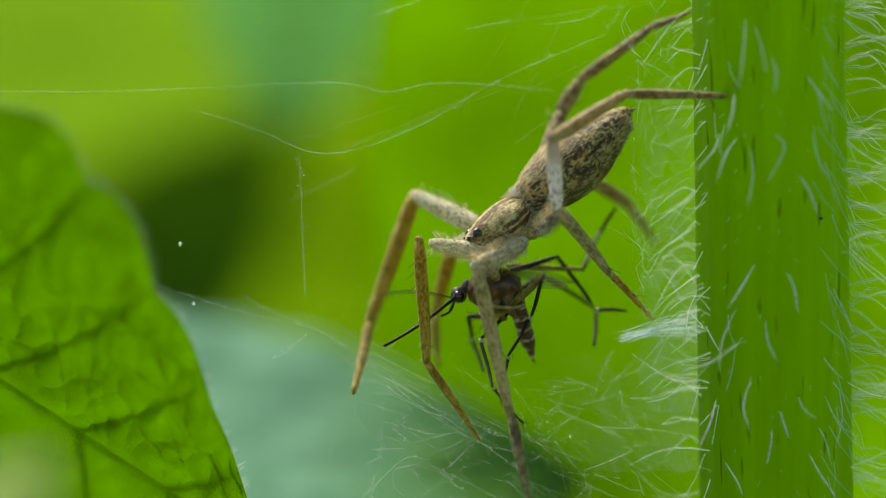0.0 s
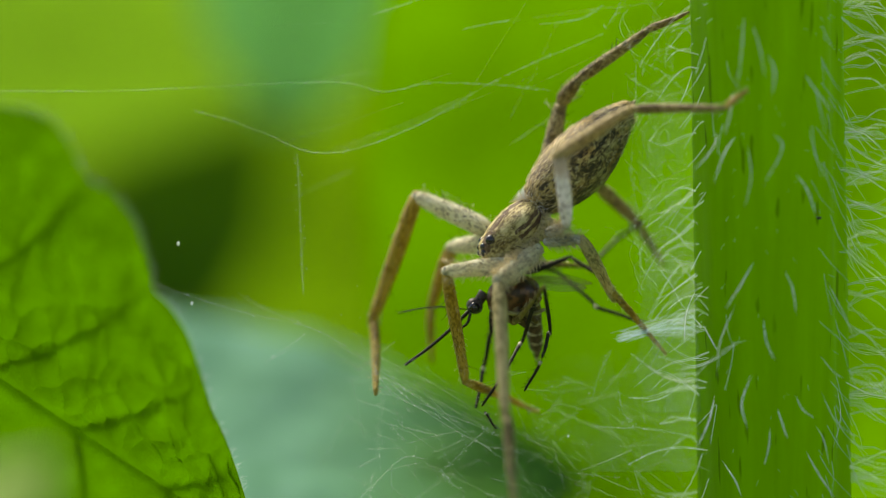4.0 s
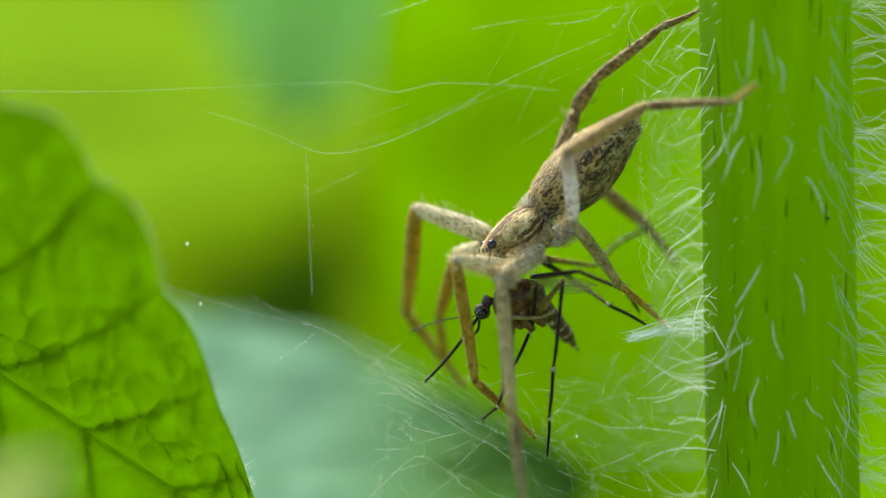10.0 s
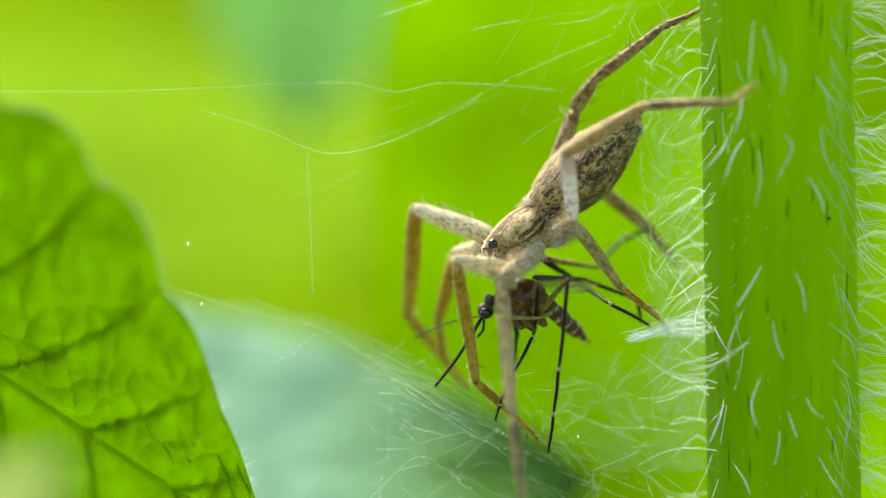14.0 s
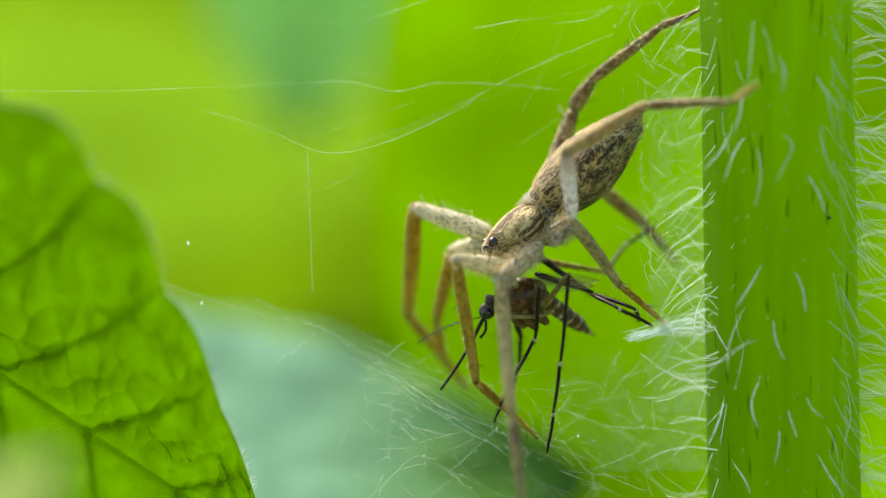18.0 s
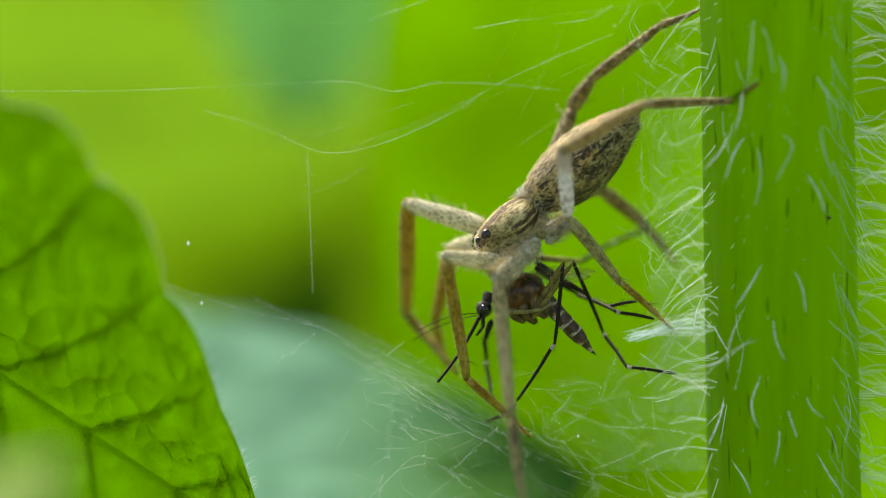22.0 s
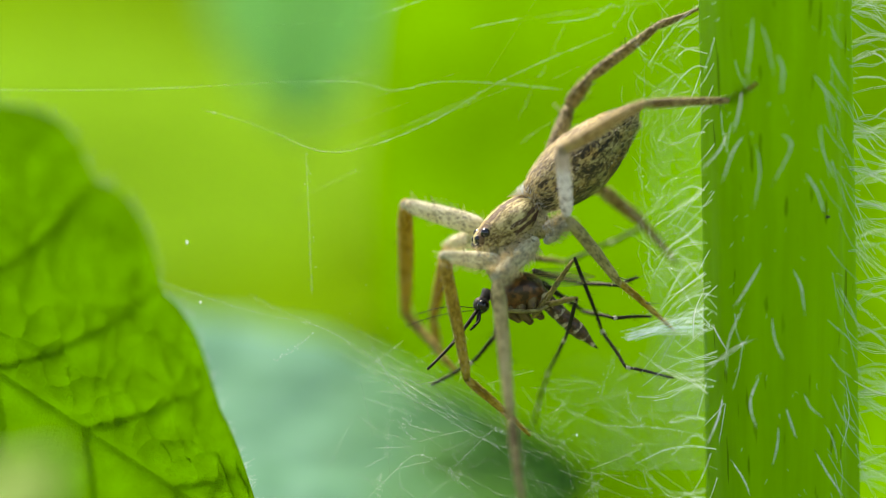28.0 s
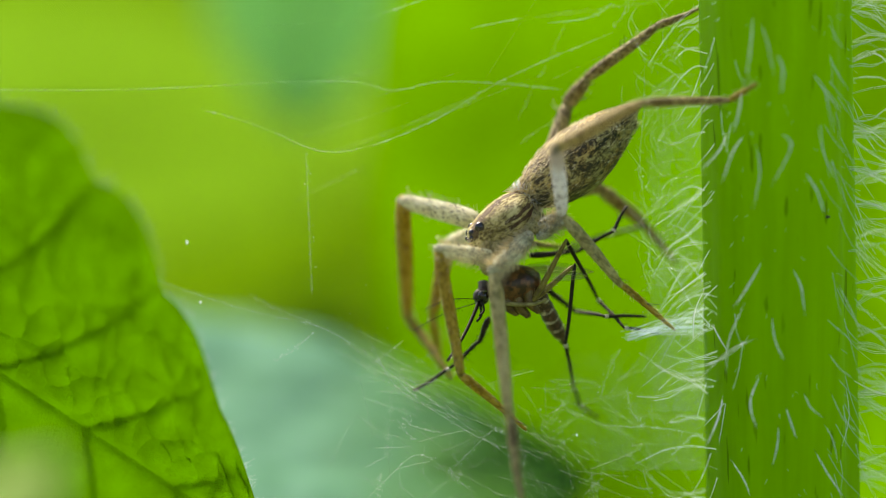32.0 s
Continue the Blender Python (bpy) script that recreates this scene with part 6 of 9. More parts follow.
    walk(near_leg_4[2], [(0, mm(-2.3, -0.001, 4.114, -64.4, 10.5, -9.7)),
        (1, mm(-2.599, -0.195, 3.827, -77.1, 0.3, -0.4)),
        (2, mm(-2.862, -0.967, 3.3, -77.9, -13.4, 17.2)),
        (3, mm(-2.89, -0.731, 3.361, -74.5, -9.3, 12.6)),
        (6, mm(-2.543, -0.692, 3.796, -63.2, 0.8, -0.8)),
        (7, mm(-2.541, -0.681, 3.802, -62.6, 0.9, -0.9)),
        (9, mm(-2.536, -0.659, 3.813, -61.2, 1.2, -1.2)),
        (13, mm(-2.525, -0.615, 3.835, -57.9, 1.7, -1.7)),
        (17, mm(-2.563, -0.794, 3.744, -54.8, 0.3, -0.3)),
        (18, mm(-2.571, -0.839, 3.719, -54, 0, 0)),
        (19, mm(-2.579, -0.883, 3.695, -53.2, -0.3, 0.3)),
        (20, mm(-2.567, -0.873, 3.712, -51.6, 0, 0)),
        (21, mm(-2.555, -0.863, 3.729, -49.8, 0.3, -0.3)),
        (23, mm(-2.549, -0.862, 3.736, -49.8, 0.6, -0.5)),
        (25, mm(-2.542, -0.862, 3.742, -49.8, 0.8, -0.7)),
        (28, mm(-2.533, -0.861, 3.752, -49.9, 1.3, -1.1)),
        (29, mm(-2.53, -0.861, 3.756, -49.9, 1.4, -1.2)),
        (30, mm(-2.524, -0.909, 3.744, -44.2, 0.9, -0.9)),
        (31, mm(-2.519, -0.903, 3.752, -44.2, 1, -1)),
        (32, mm(-2.513, -0.897, 3.761, -44.2, 1.1, -1))])
    walk(near_leg_4[3], [(0, mm(-1.395, 3.465, 5.796, -53, 32.8, -35.7)),
        (1, mm(-2.569, 3.663, 4.71, -46.6, 20.2, -28.3)),
        (2, mm(-4.192, 2.672, 4.11, -52, 8.7, -10.9)),
        (3, mm(-3.887, 2.954, 4.403, -43, 11.2, -15.1)),
        (6, mm(-2.473, 2.84, 5.579, -21.8, 21.5, -22.4)),
        (7, mm(-2.457, 2.831, 5.624, -21.8, 21.5, -22.6)),
        (9, mm(-2.427, 2.808, 5.719, -21.6, 21.6, -23)),
        (13, mm(-2.363, 2.736, 5.935, -21.4, 21.8, -23.8)),
        (17, mm(-2.531, 2.441, 6.023, -18.2, 21.1, -21.4)),
        (18, mm(-2.57, 2.364, 6.045, -17.4, 21, -20.8)),
        (19, mm(-2.608, 2.285, 6.066, -16.6, 20.8, -20.2)),
        (20, mm(-2.568, 2.229, 6.17, -16.9, 21, -20.3)),
        (21, mm(-2.529, 2.16, 6.283, -67.1, 20, -19.2)),
        (22, mm(-2.513, 2.161, 6.286, -67, 20.1, -19.3)),
        (23, mm(-2.497, 2.162, 6.289, -67, 20.2, -19.3)),
        (24, mm(-2.482, 2.162, 6.291, -66.9, 20.3, -19.4)),
        (25, mm(-2.466, 2.163, 6.294, -66.8, 20.4, -19.4)),
        (28, mm(-2.419, 2.163, 6.303, -66.5, 20.7, -19.5)),
        (29, mm(-2.403, 2.163, 6.306, -66.4, 20.8, -19.6)),
        (30, mm(-2.432, 1.899, 6.628, -69.6, 19.1, -19.7)),
        (31, mm(-2.42, 1.912, 6.644, -69.6, 19.1, -19.7)),
        (32, mm(-2.409, 1.925, 6.66, -69.6, 19.1, -19.7))])
    walk(near_leg_4[4], [(0, mm(1.648, 5.373, 7.9, -79.5, 14.8, -13.9)),
        (1, mm(-0.305, 5.819, 7.345, -86.5, -1.5, 2)),
        (2, mm(-3.176, 5.872, 6.687, -88.6, -16.1, 21)),
        (3, mm(-2.602, 5.498, 7.335, -89.5, -13.1, 17.9)),
        (6, mm(-0.61, 3.717, 9.112, -75.8, -2.1, 2)),
        (7, mm(-0.59, 3.696, 9.158, -76, -2.1, 2)),
        (9, mm(-0.551, 3.651, 9.253, -76.3, -2.1, 2.1)),
        (13, mm(-0.47, 3.533, 9.471, -76.8, -2.1, 2.1)),
        (17, mm(-0.76, 3.122, 9.645, -74.6, -3.6, 3.4)),
        (18, mm(-0.828, 3.013, 9.687, -74.1, -3.9, 3.6)),
        (19, mm(-0.896, 2.9, 9.728, -73.5, -4.3, 3.9)),
        (20, mm(-0.842, 2.86, 9.822, -73.4, -3.8, 3.4)),
        (21, mm(-0.776, 5.538, 7.778, -9.3, -3.7, 3.4)),
        (22, mm(-0.754, 5.534, 7.784, -9.1, -3.5, 3.2)),
        (23, mm(-0.732, 5.53, 7.791, -9, -3.3, 3)),
        (24, mm(-0.71, 5.525, 7.798, -8.8, -3.1, 2.8)),
        (25, mm(-0.688, 5.521, 7.805, -8.7, -2.9, 2.6)),
        (28, mm(-0.623, 5.505, 7.826, -8.3, -2.3, 2.1)),
        (29, mm(-0.601, 5.5, 7.833, -8.1, -2.1, 1.9)),
        (30, mm(-0.696, 5.348, 7.976, -11.8, -2.4, 2.3)),
        (31, mm(-0.685, 5.36, 7.992, -11.8, -2.4, 2.3)),
        (32, mm(-0.674, 5.373, 8.009, -11.8, -2.4, 2.3))])
    walk(far_leg_1[0], [(0, mm(1.698, -1.484, 0.248, -42, -20, 168.3)),
        (1, mm(1.737, -1.494, 0.28, -41.8, -20.1, 168.6)),
        (2, mm(1.535, -1.457, 0.313, -35.3, -15.7, 167.2)),
        (3, mm(1.591, -1.479, 0.402, -31.9, -14.2, 167.3)),
        (6, mm(1.715, -1.515, 0.464, -24.7, -22.6, 169.4)),
        (7, mm(1.722, -1.512, 0.452, -32.5, -22.4, 169.5)),
        (9, mm(1.701, -1.512, 0.447, -31.6, -22.7, 169.4)),
        (13, mm(1.781, -1.528, 0.432, -29.8, -24.3, 169.8)),
        (17, mm(1.738, -1.521, 0.459, -29.2, -24, 169.8)),
        (18, mm(1.795, -1.526, 0.44, -29.1, -24.1, 170)),
        (19, mm(1.776, -1.533, 0.432, -23.9, -25.9, 170)),
        (20, mm(1.779, -1.538, 0.484, -25.7, -26.2, 170.3)),
        (21, mm(1.773, -1.518, 0.393, -27.3, -27.3, 170.5)),
        (22, mm(1.785, -1.515, 0.363, -27.1, -28.1, 170.7)),
        (23, mm(1.797, -1.512, 0.334, -26.9, -28.9, 171)),
        (24, mm(1.808, -1.508, 0.317, -26.6, -28.7, 171)),
        (25, mm(1.819, -1.505, 0.3, -26.3, -28.5, 171)),
        (28, mm(1.841, -1.515, 0.337, -25.6, -29.3, 171.3)),
        (29, mm(1.841, -1.515, 0.337, -21.2, -29.1, 171.3)),
        (30, mm(1.827, -1.523, 0.363, -31.1, -32, 171.9)),
        (31, mm(1.817, -1.532, 0.436, -32.4, -31.2, 171.8)),
        (32, mm(1.813, -1.523, 0.368, -34, -32.9, 172))])
    walk(far_leg_1[1], [(0, mm(0, 0, 3.665, 94, -58.9, -106)),
        (1, mm(0, 0, 3.665, 98.8, -59.7, -100.2)),
        (2, mm(0, 0, 3.665, 100.7, -64.6, -111.6)),
        (3, mm(0, 0, 3.665, 99.7, -68.7, -107.5)),
        (6, mm(0, 0, 3.665, 86.4, -74.5, -126.7)),
        (7, mm(0, 0, 3.665, 86, -65, -127.3)),
        (9, mm(0, 0, 3.665, 88.4, -65.4, -129.5)),
        (13, mm(0, 0, 3.665, 93.6, -66.2, -134.4)),
        (17, mm(0, 0, 3.665, 95, -66.7, -135.1)),
        (18, mm(0, 0, 3.665, 95.4, -66.8, -135.3)),
        (19, mm(0, 0, 3.665, 112.7, -68.2, -149.7)),
        (20, mm(0, 0, 3.665, 107.2, -67.9, -144.8)),
        (21, mm(0, 0, 3.665, 102.5, -67.7, -140.5)),
        (22, mm(0, 0, 3.665, 102.9, -67.8, -141)),
        (23, mm(0, 0, 3.665, 103.4, -68, -141.4)),
        (24, mm(0, 0, 3.665, 103.9, -68.2, -141.9)),
        (25, mm(0, 0, 3.665, 104.4, -68.4, -142.5)),
        (28, mm(0, 0, 3.665, 106.1, -69, -144.2)),
        (29, mm(0, 0, 3.665, 118.4, -70.6, -155.6)),
        (30, mm(0, 0, 3.665, 102.2, -64.5, -137.5)),
        (31, mm(0, 0, 3.665, 99.9, -63.7, -134.9)),
        (32, mm(0, 0, 3.665, 97.9, -62.9, -132.6))])
    walk(far_leg_1[2], [(0, mm(-5.818, 1.293, 3.448, 155.6, -56.5, -118.6)),
        (1, mm(-5.948, 0.265, 3.203, 149.8, -58, -113.4)),
        (2, mm(-5.817, 1.226, 3.189, 162.6, -61.8, -124.8)),
        (3, mm(-5.888, 0.874, 3.299, 161.8, -65.7, -124.6)),
        (6, mm(-4.558, 3.844, 3.765, -161, -25, -174)),
        (7, mm(-4.505, 3.904, 3.842, 171.9, -28.5, -168.4)),
        (9, mm(-4.501, 3.911, 3.735, 166.2, -28.4, -169)),
        (13, mm(-4.495, 3.916, 3.512, 160, -28.3, -170.2)),
        (17, mm(-4.533, 3.87, 3.458, 160.6, -28.7, -170.4)),
        (18, mm(-4.542, 3.858, 3.445, 160.8, -28.9, -170.4)),
        (19, mm(-4.624, 3.667, 2.809, -159.8, -24.4, -174.7)),
        (20, mm(-4.625, 3.706, 3, -161.6, -26.7, -173.2)),
        (21, mm(-4.624, 3.734, 3.175, -163.1, -29, -171.7)),
        (22, mm(-4.62, 3.737, 3.162, -162.8, -29.1, -171.8)),
        (23, mm(-4.617, 3.739, 3.148, -162.5, -29.2, -171.9)),
        (24, mm(-4.614, 3.741, 3.134, -162.2, -29.3, -172.1)),
        (25, mm(-4.611, 3.743, 3.12, -161.9, -29.4, -172.2)),
        (28, mm(-4.601, 3.747, 3.073, -160.9, -29.6, -172.7)),
        (29, mm(-4.601, 3.676, 2.724, -154.3, -30.2, -175.2)),
        (30, mm(-4.775, 3.531, 3.125, -164.4, -31.2, -168.8)),
        (31, mm(-4.808, 3.499, 3.213, -166.3, -32.9, -166.9)),
        (32, mm(-4.84, 3.464, 3.294, -168.3, -34.5, -165))])
    walk(far_leg_2[0], [(0, mm(1.919, -1.594, -0.039, -84.5, -67.3, -167.6)),
        (1, mm(2.279, -1.675, -0.093, -73.5, -60.3, -175.4)),
        (2, mm(1.638, -1.536, 0.036, -65.1, -54, 179.7)),
        (3, mm(1.928, -1.609, 0.062, -56.8, -46.6, 176.5)),
        (6, mm(2.041, -1.638, 0.11, -62.5, -50.1, 178.4)),
        (7, mm(1.998, -1.59, -0.046, -63, -50.5, 178.7)),
        (9, mm(1.983, -1.6, -0.015, -63.8, -50.5, 178.5)),
        (13, mm(2.068, -1.631, 0.037, -65.7, -51.7, 179.2)),
        (17, mm(2.055, -1.668, 0.235, -66.8, -52.9, 179.9)),
        (18, mm(2.119, -1.682, 0.257, -67.1, -53.4, -179.7)),
        (19, mm(2.114, -1.671, 0.133, -68.4, -55.8, -178.6)),
        (20, mm(2.133, -1.667, 0.128, -68.5, -55.6, -178.5)),
        (21, mm(2.139, -1.638, -0.024, -68.8, -56, -178.2)),
        (22, mm(2.137, -1.637, -0.024, -69.7, -57, -177.6)),
        (23, mm(2.135, -1.637, -0.024, -70.6, -58, -176.9)),
        (24, mm(2.139, -1.638, -0.005, -70.9, -57.9, -176.8)),
        (25, mm(2.143, -1.639, 0.015, -71.2, -57.9, -176.7)),
        (28, mm(2.136, -1.662, 0.151, -73, -59.2, -175.6)),
        (29, mm(2.13, -1.666, 0.181, -73.6, -59.5, -175.3)),
        (30, mm(2.133, -1.621, -0.079, -75.6, -61.8, -173.5)),
        (31, mm(2.125, -1.631, -0.004, -75.4, -61.2, -174)),
        (32, mm(2.105, -1.616, -0.083, -77, -62.8, -172.6))])
    walk(far_leg_2[1], [(0, mm(0, 0, 2.24, 34, -28.2, -48.4)),
        (1, mm(0, 0, 2.24, 31.5, -33, -52)),
        (2, mm(0, 0, 2.24, 28.4, -38.1, -54.1)),
        (3, mm(0, 0, 2.24, 24.3, -43.7, -54.4)),
        (6, mm(0, 0, 2.24, 30.5, -40.6, -58.6)),
        (7, mm(0, 0, 2.24, 31.6, -40.3, -58.7)),
        (9, mm(0, 0, 2.24, 34, -39.7, -59.1)),
        (13, mm(0, 0, 2.24, 39, -38.4, -59.7)),
        (17, mm(0, 0, 2.24, 41.5, -37.8, -59.4)),
        (18, mm(0, 0, 2.24, 42.2, -37.6, -59.3)),
        (19, mm(0, 0, 2.24, 42.8, -37.5, -59.2)),
        (20, mm(0, 0, 2.24, 43.5, -37.3, -59.1)),
        (21, mm(0, 0, 2.24, 44.2, -37.2, -58.9)),
        (22, mm(0, 0, 2.24, 44.1, -36.8, -58.7)),
        (23, mm(0, 0, 2.24, 44.1, -36.4, -58.4)),
        (24, mm(0, 0, 2.24, 44.1, -36, -58.1)),
        (25, mm(0, 0, 2.24, 44, -35.6, -57.9)),
        (28, mm(0, 0, 2.24, 44, -34.5, -57)),
        (29, mm(0, 0, 2.24, 43.9, -34.1, -56.7)),
        (30, mm(0, 0, 2.24, 43.9, -33.7, -56.4)),
        (31, mm(0, 0, 2.24, 43.9, -33.4, -56.1)),
        (32, mm(0, 0, 2.24, 43.8, -33, -55.8))])
    walk(far_leg_2[2], [(0, mm(-2.485, -0.288, 4.916, 99.3, -33.5, -67.4)),
        (1, mm(-2.556, 0.161, 4.859, 78, -37.9, -71)),
        (2, mm(-2.578, 0.588, 4.775, 78.8, -42.9, -73.9)),
        (3, mm(-2.568, 0.996, 4.654, 79.4, -48.7, -76)),
        (6, mm(-2.656, 0.784, 4.637, 77.7, -45, -95.9)),
        (7, mm(-2.689, 0.726, 4.619, 75.1, -44.6, -95.9)),
        (9, mm(-2.755, 0.607, 4.577, 70.6, -43.9, -95.9)),
        (13, mm(-2.884, 0.36, 4.469, 63.9, -42.4, -96)),
        (17, mm(-2.946, 0.209, 4.407, 63, -41.9, -94.7)),
        (18, mm(-2.961, 0.17, 4.39, 62.8, -41.8, -94.4)),
        (19, mm(-2.976, 0.129, 4.372, 62.6, -41.7, -94)),
        (20, mm(-2.991, 0.087, 4.353, 62.4, -41.6, -93.7)),
        (21, mm(-3.005, 0.044, 4.334, 62.2, -41.5, -93.4)),
        (22, mm(-2.998, 0.019, 4.345, 61.6, -41.2, -92.5)),
        (23, mm(-2.989, -0.006, 4.357, 61, -40.9, -91.7)),
        (24, mm(-2.981, -0.031, 4.368, 60.4, -40.6, -90.8)),
        (25, mm(-2.973, -0.056, 4.38, 59.8, -40.3, -89.9)),
        (28, mm(-2.946, -0.133, 4.413, 58.1, -39.3, -87.4)),
        (29, mm(-2.936, -0.159, 4.424, 57.6, -39, -86.5)),
        (30, mm(-2.926, -0.185, 4.435, 57, -38.7, -85.7)),
        (31, mm(-2.917, -0.211, 4.446, 56.5, -38.3, -84.8)),
        (32, mm(-2.906, -0.237, 4.457, 55.9, -38, -84))])
    walk(far_leg_3[0], [(0, mm(-1.977, -0.417, -0.405, 143.4, 48.1, -3.1)),
        (1, mm(-1.556, -0.533, -0.446, 153.8, 53.3, -0.2)),
        (2, mm(-1.74, -0.437, -0.613, 141.5, 41.1, -6.1)),
        (3, mm(-1.503, -0.546, -0.451, 149.4, 41.9, -5.4)),
        (6, mm(-1.739, -0.491, -0.44, 143.7, 48.3, -2.5)),
        (7, mm(-1.786, -0.452, -0.58, 143.8, 48.5, -2.3)),
        (9, mm(-1.792, -0.448, -0.564, 143.7, 48.2, -2.6)),
        (13, mm(-1.71, -0.492, -0.471, 143.8, 48.8, -2.3)),
        (17, mm(-1.709, -0.491, -0.477, 143.7, 47.7, -2.7)),
        (18, mm(-1.647, -0.509, -0.494, 143.8, 47.7, -2.6)),
        (19, mm(-1.677, -0.487, -0.514, 144.4, 49.6, -2.1)),
        (20, mm(-1.65, -0.48, -0.608, 144.2, 48.8, -2.2)),
        (21, mm(-1.643, -0.442, -0.801, 144.3, 48.7, -2.3)),
        (22, mm(-1.65, -0.446, -0.774, 144.5, 49.3, -2)),
        (23, mm(-1.656, -0.45, -0.748, 144.8, 49.9, -1.7)),
        (24, mm(-1.642, -0.451, -0.773, 144.7, 49.4, -1.9)),
        (25, mm(-1.627, -0.452, -0.799, 144.6, 49, -2)),
        (28, mm(-1.622, -0.475, -0.702, 144.8, 49.1, -1.8)),
        (29, mm(-1.62, -0.477, -0.693, 144.9, 49, -1.9)),
        (30, mm(-1.645, -0.438, -0.832, 145.6, 50.9, -1.1)),
        (31, mm(-1.629, -0.44, -0.85, 145.3, 49.8, -1.6)),
        (32, mm(-1.664, -0.426, -0.853, 145.8, 51.1, -1.1))])
    walk(far_leg_3[1], [(0, mm(0, 0, 2.783, 11.2, 19.4, 28.4)),
        (1, mm(0, 0, 2.783, 13.4, 25.8, 29.1)),
        (2, mm(0, 0, 2.783, 28.4, 21.1, 31.2)),
        (3, mm(0, 0, 2.783, 18.9, 29.7, 35.7)),
        (6, mm(0, 0, 2.783, 31.9, 25.1, 38.8)),
        (7, mm(0, 0, 2.783, 32.1, 25, 38.6)),
        (9, mm(0, 0, 2.783, 32.3, 24.8, 38.2)),
        (13, mm(0, 0, 2.783, 32.8, 24.3, 37.4)),
        (17, mm(0, 0, 2.783, 32.6, 24.3, 36.9)),
        (20, mm(0, 0, 2.783, 32.4, 24.2, 36.5)),
        (23, mm(0, 0, 2.783, 32.2, 24.2, 36.1)),
        (25, mm(0, 0, 2.783, 32.1, 24.1, 35.9)),
        (28, mm(0, 0, 2.783, 32, 24.1, 35.5)),
        (31, mm(0, 0, 2.783, 31.8, 24, 35.1)),
        (32, mm(0, 0, 2.783, 31.7, 24, 35))])
    walk(far_leg_3[2], [(0, mm(1.12, -0.046, 5.521, 43.2, 29.4, 49.4)),
        (1, mm(1.429, 0.014, 5.374, 50.6, 34.6, 43.9)),
        (2, mm(1.528, -0.72, 5.212, 44.8, 28.4, 46.7)),
        (3, mm(1.684, 0.033, 5.215, 47.1, 37.2, 50.9)),
        (6, mm(1.811, -0.553, 5.056, 47, 29.9, 50.3)),
        (7, mm(1.807, -0.567, 5.055, 46.8, 29.8, 50)),
        (9, mm(1.801, -0.595, 5.053, 46.5, 29.6, 49.5)),
        (13, mm(1.788, -0.652, 5.048, 45.8, 29.1, 48.4)),
        (17, mm(1.776, -0.66, 5.055, 46.5, 29.1, 47.9)),
        (19, mm(1.77, -0.664, 5.059, 46.8, 29.1, 47.7)),
        (21, mm(1.764, -0.667, 5.062, 47.1, 29.2, 47.4)),
        (23, mm(1.758, -0.671, 5.066, 47.5, 29.2, 47.2)),
        (24, mm(1.755, -0.673, 5.068, 47.7, 29.2, 47.1)),
        (25, mm(1.752, -0.675, 5.07, 47.9, 29.2, 47)),
        (28, mm(1.743, -0.68, 5.075, 48.5, 29.2, 46.6)),
        (29, mm(1.74, -0.682, 5.077, 48.7, 29.2, 46.5)),
        (30, mm(1.737, -0.683, 5.079, 48.9, 29.2, 46.4)),
        (31, mm(1.733, -0.685, 5.08, 49.1, 29.2, 46.3)),
        (32, mm(1.73, -0.687, 5.082, 49.3, 29.2, 46.2))])
    walk(far_leg_4[0], [(0, mm(-1.231, -0.706, -0.026, -50.9, 58.7, 145.3)),
        (1, mm(-1.07, -0.769, 0.044, -33.7, 53.3, 149)),
        (2, mm(-1.268, -0.675, -0.11, -39.4, 58.6, 145.3)),
        (3, mm(-1.133, -0.74, -0.009, -36.1, 56.7, 146.9)),
        (6, mm(-1.186, -0.73, -0.012, -33.2, 59.9, 144.7)),
        (7, mm(-1.228, -0.693, -0.143, -33.1, 59.8, 144.9)),
        (9, mm(-1.231, -0.697, -0.103, -33.2, 60.3, 144.3)),
        (13, mm(-1.133, -0.752, 0.028, -32.6, 60.3, 144.4)),
        (17, mm(-1.181, -0.756, 0.11, -39.7, 61.3, 143.5)),
        (18, mm(-1.13, -0.774, 0.114, -41, 61.4, 143.5)),
        (19, mm(-1.148, -0.758, 0.093, -40.7, 59.6, 144.8)),
        (20, mm(-1.139, -0.75, 0.027, -42.5, 60.4, 144.3)),
        (21, mm(-1.143, -0.714, -0.145, -43.6, 60.5, 144.2)),
        (22, mm(-1.143, -0.719, -0.122, -42.9, 59.8, 144.8)),
        (23, mm(-1.144, -0.723, -0.1, -42.2, 59.1, 145.4)),
        (24, mm(-1.135, -0.723, -0.119, -42.3, 59.3, 145.2)),
        (25, mm(-1.126, -0.723, -0.138, -42.3, 59.6, 145.1)),
        (28, mm(-1.123, -0.746, -0.036, -41.5, 59.1, 145.6)),
        (29, mm(-1.123, -0.748, -0.024, -41.2, 59, 145.6)),
        (30, mm(-1.126, -0.713, -0.181, -39.7, 57, 147)),
        (31, mm(-1.124, -0.711, -0.198, -40.5, 57.5, 146.7)),
        (32, mm(-1.145, -0.697, -0.224, -39.9, 55.7, 147.8))])
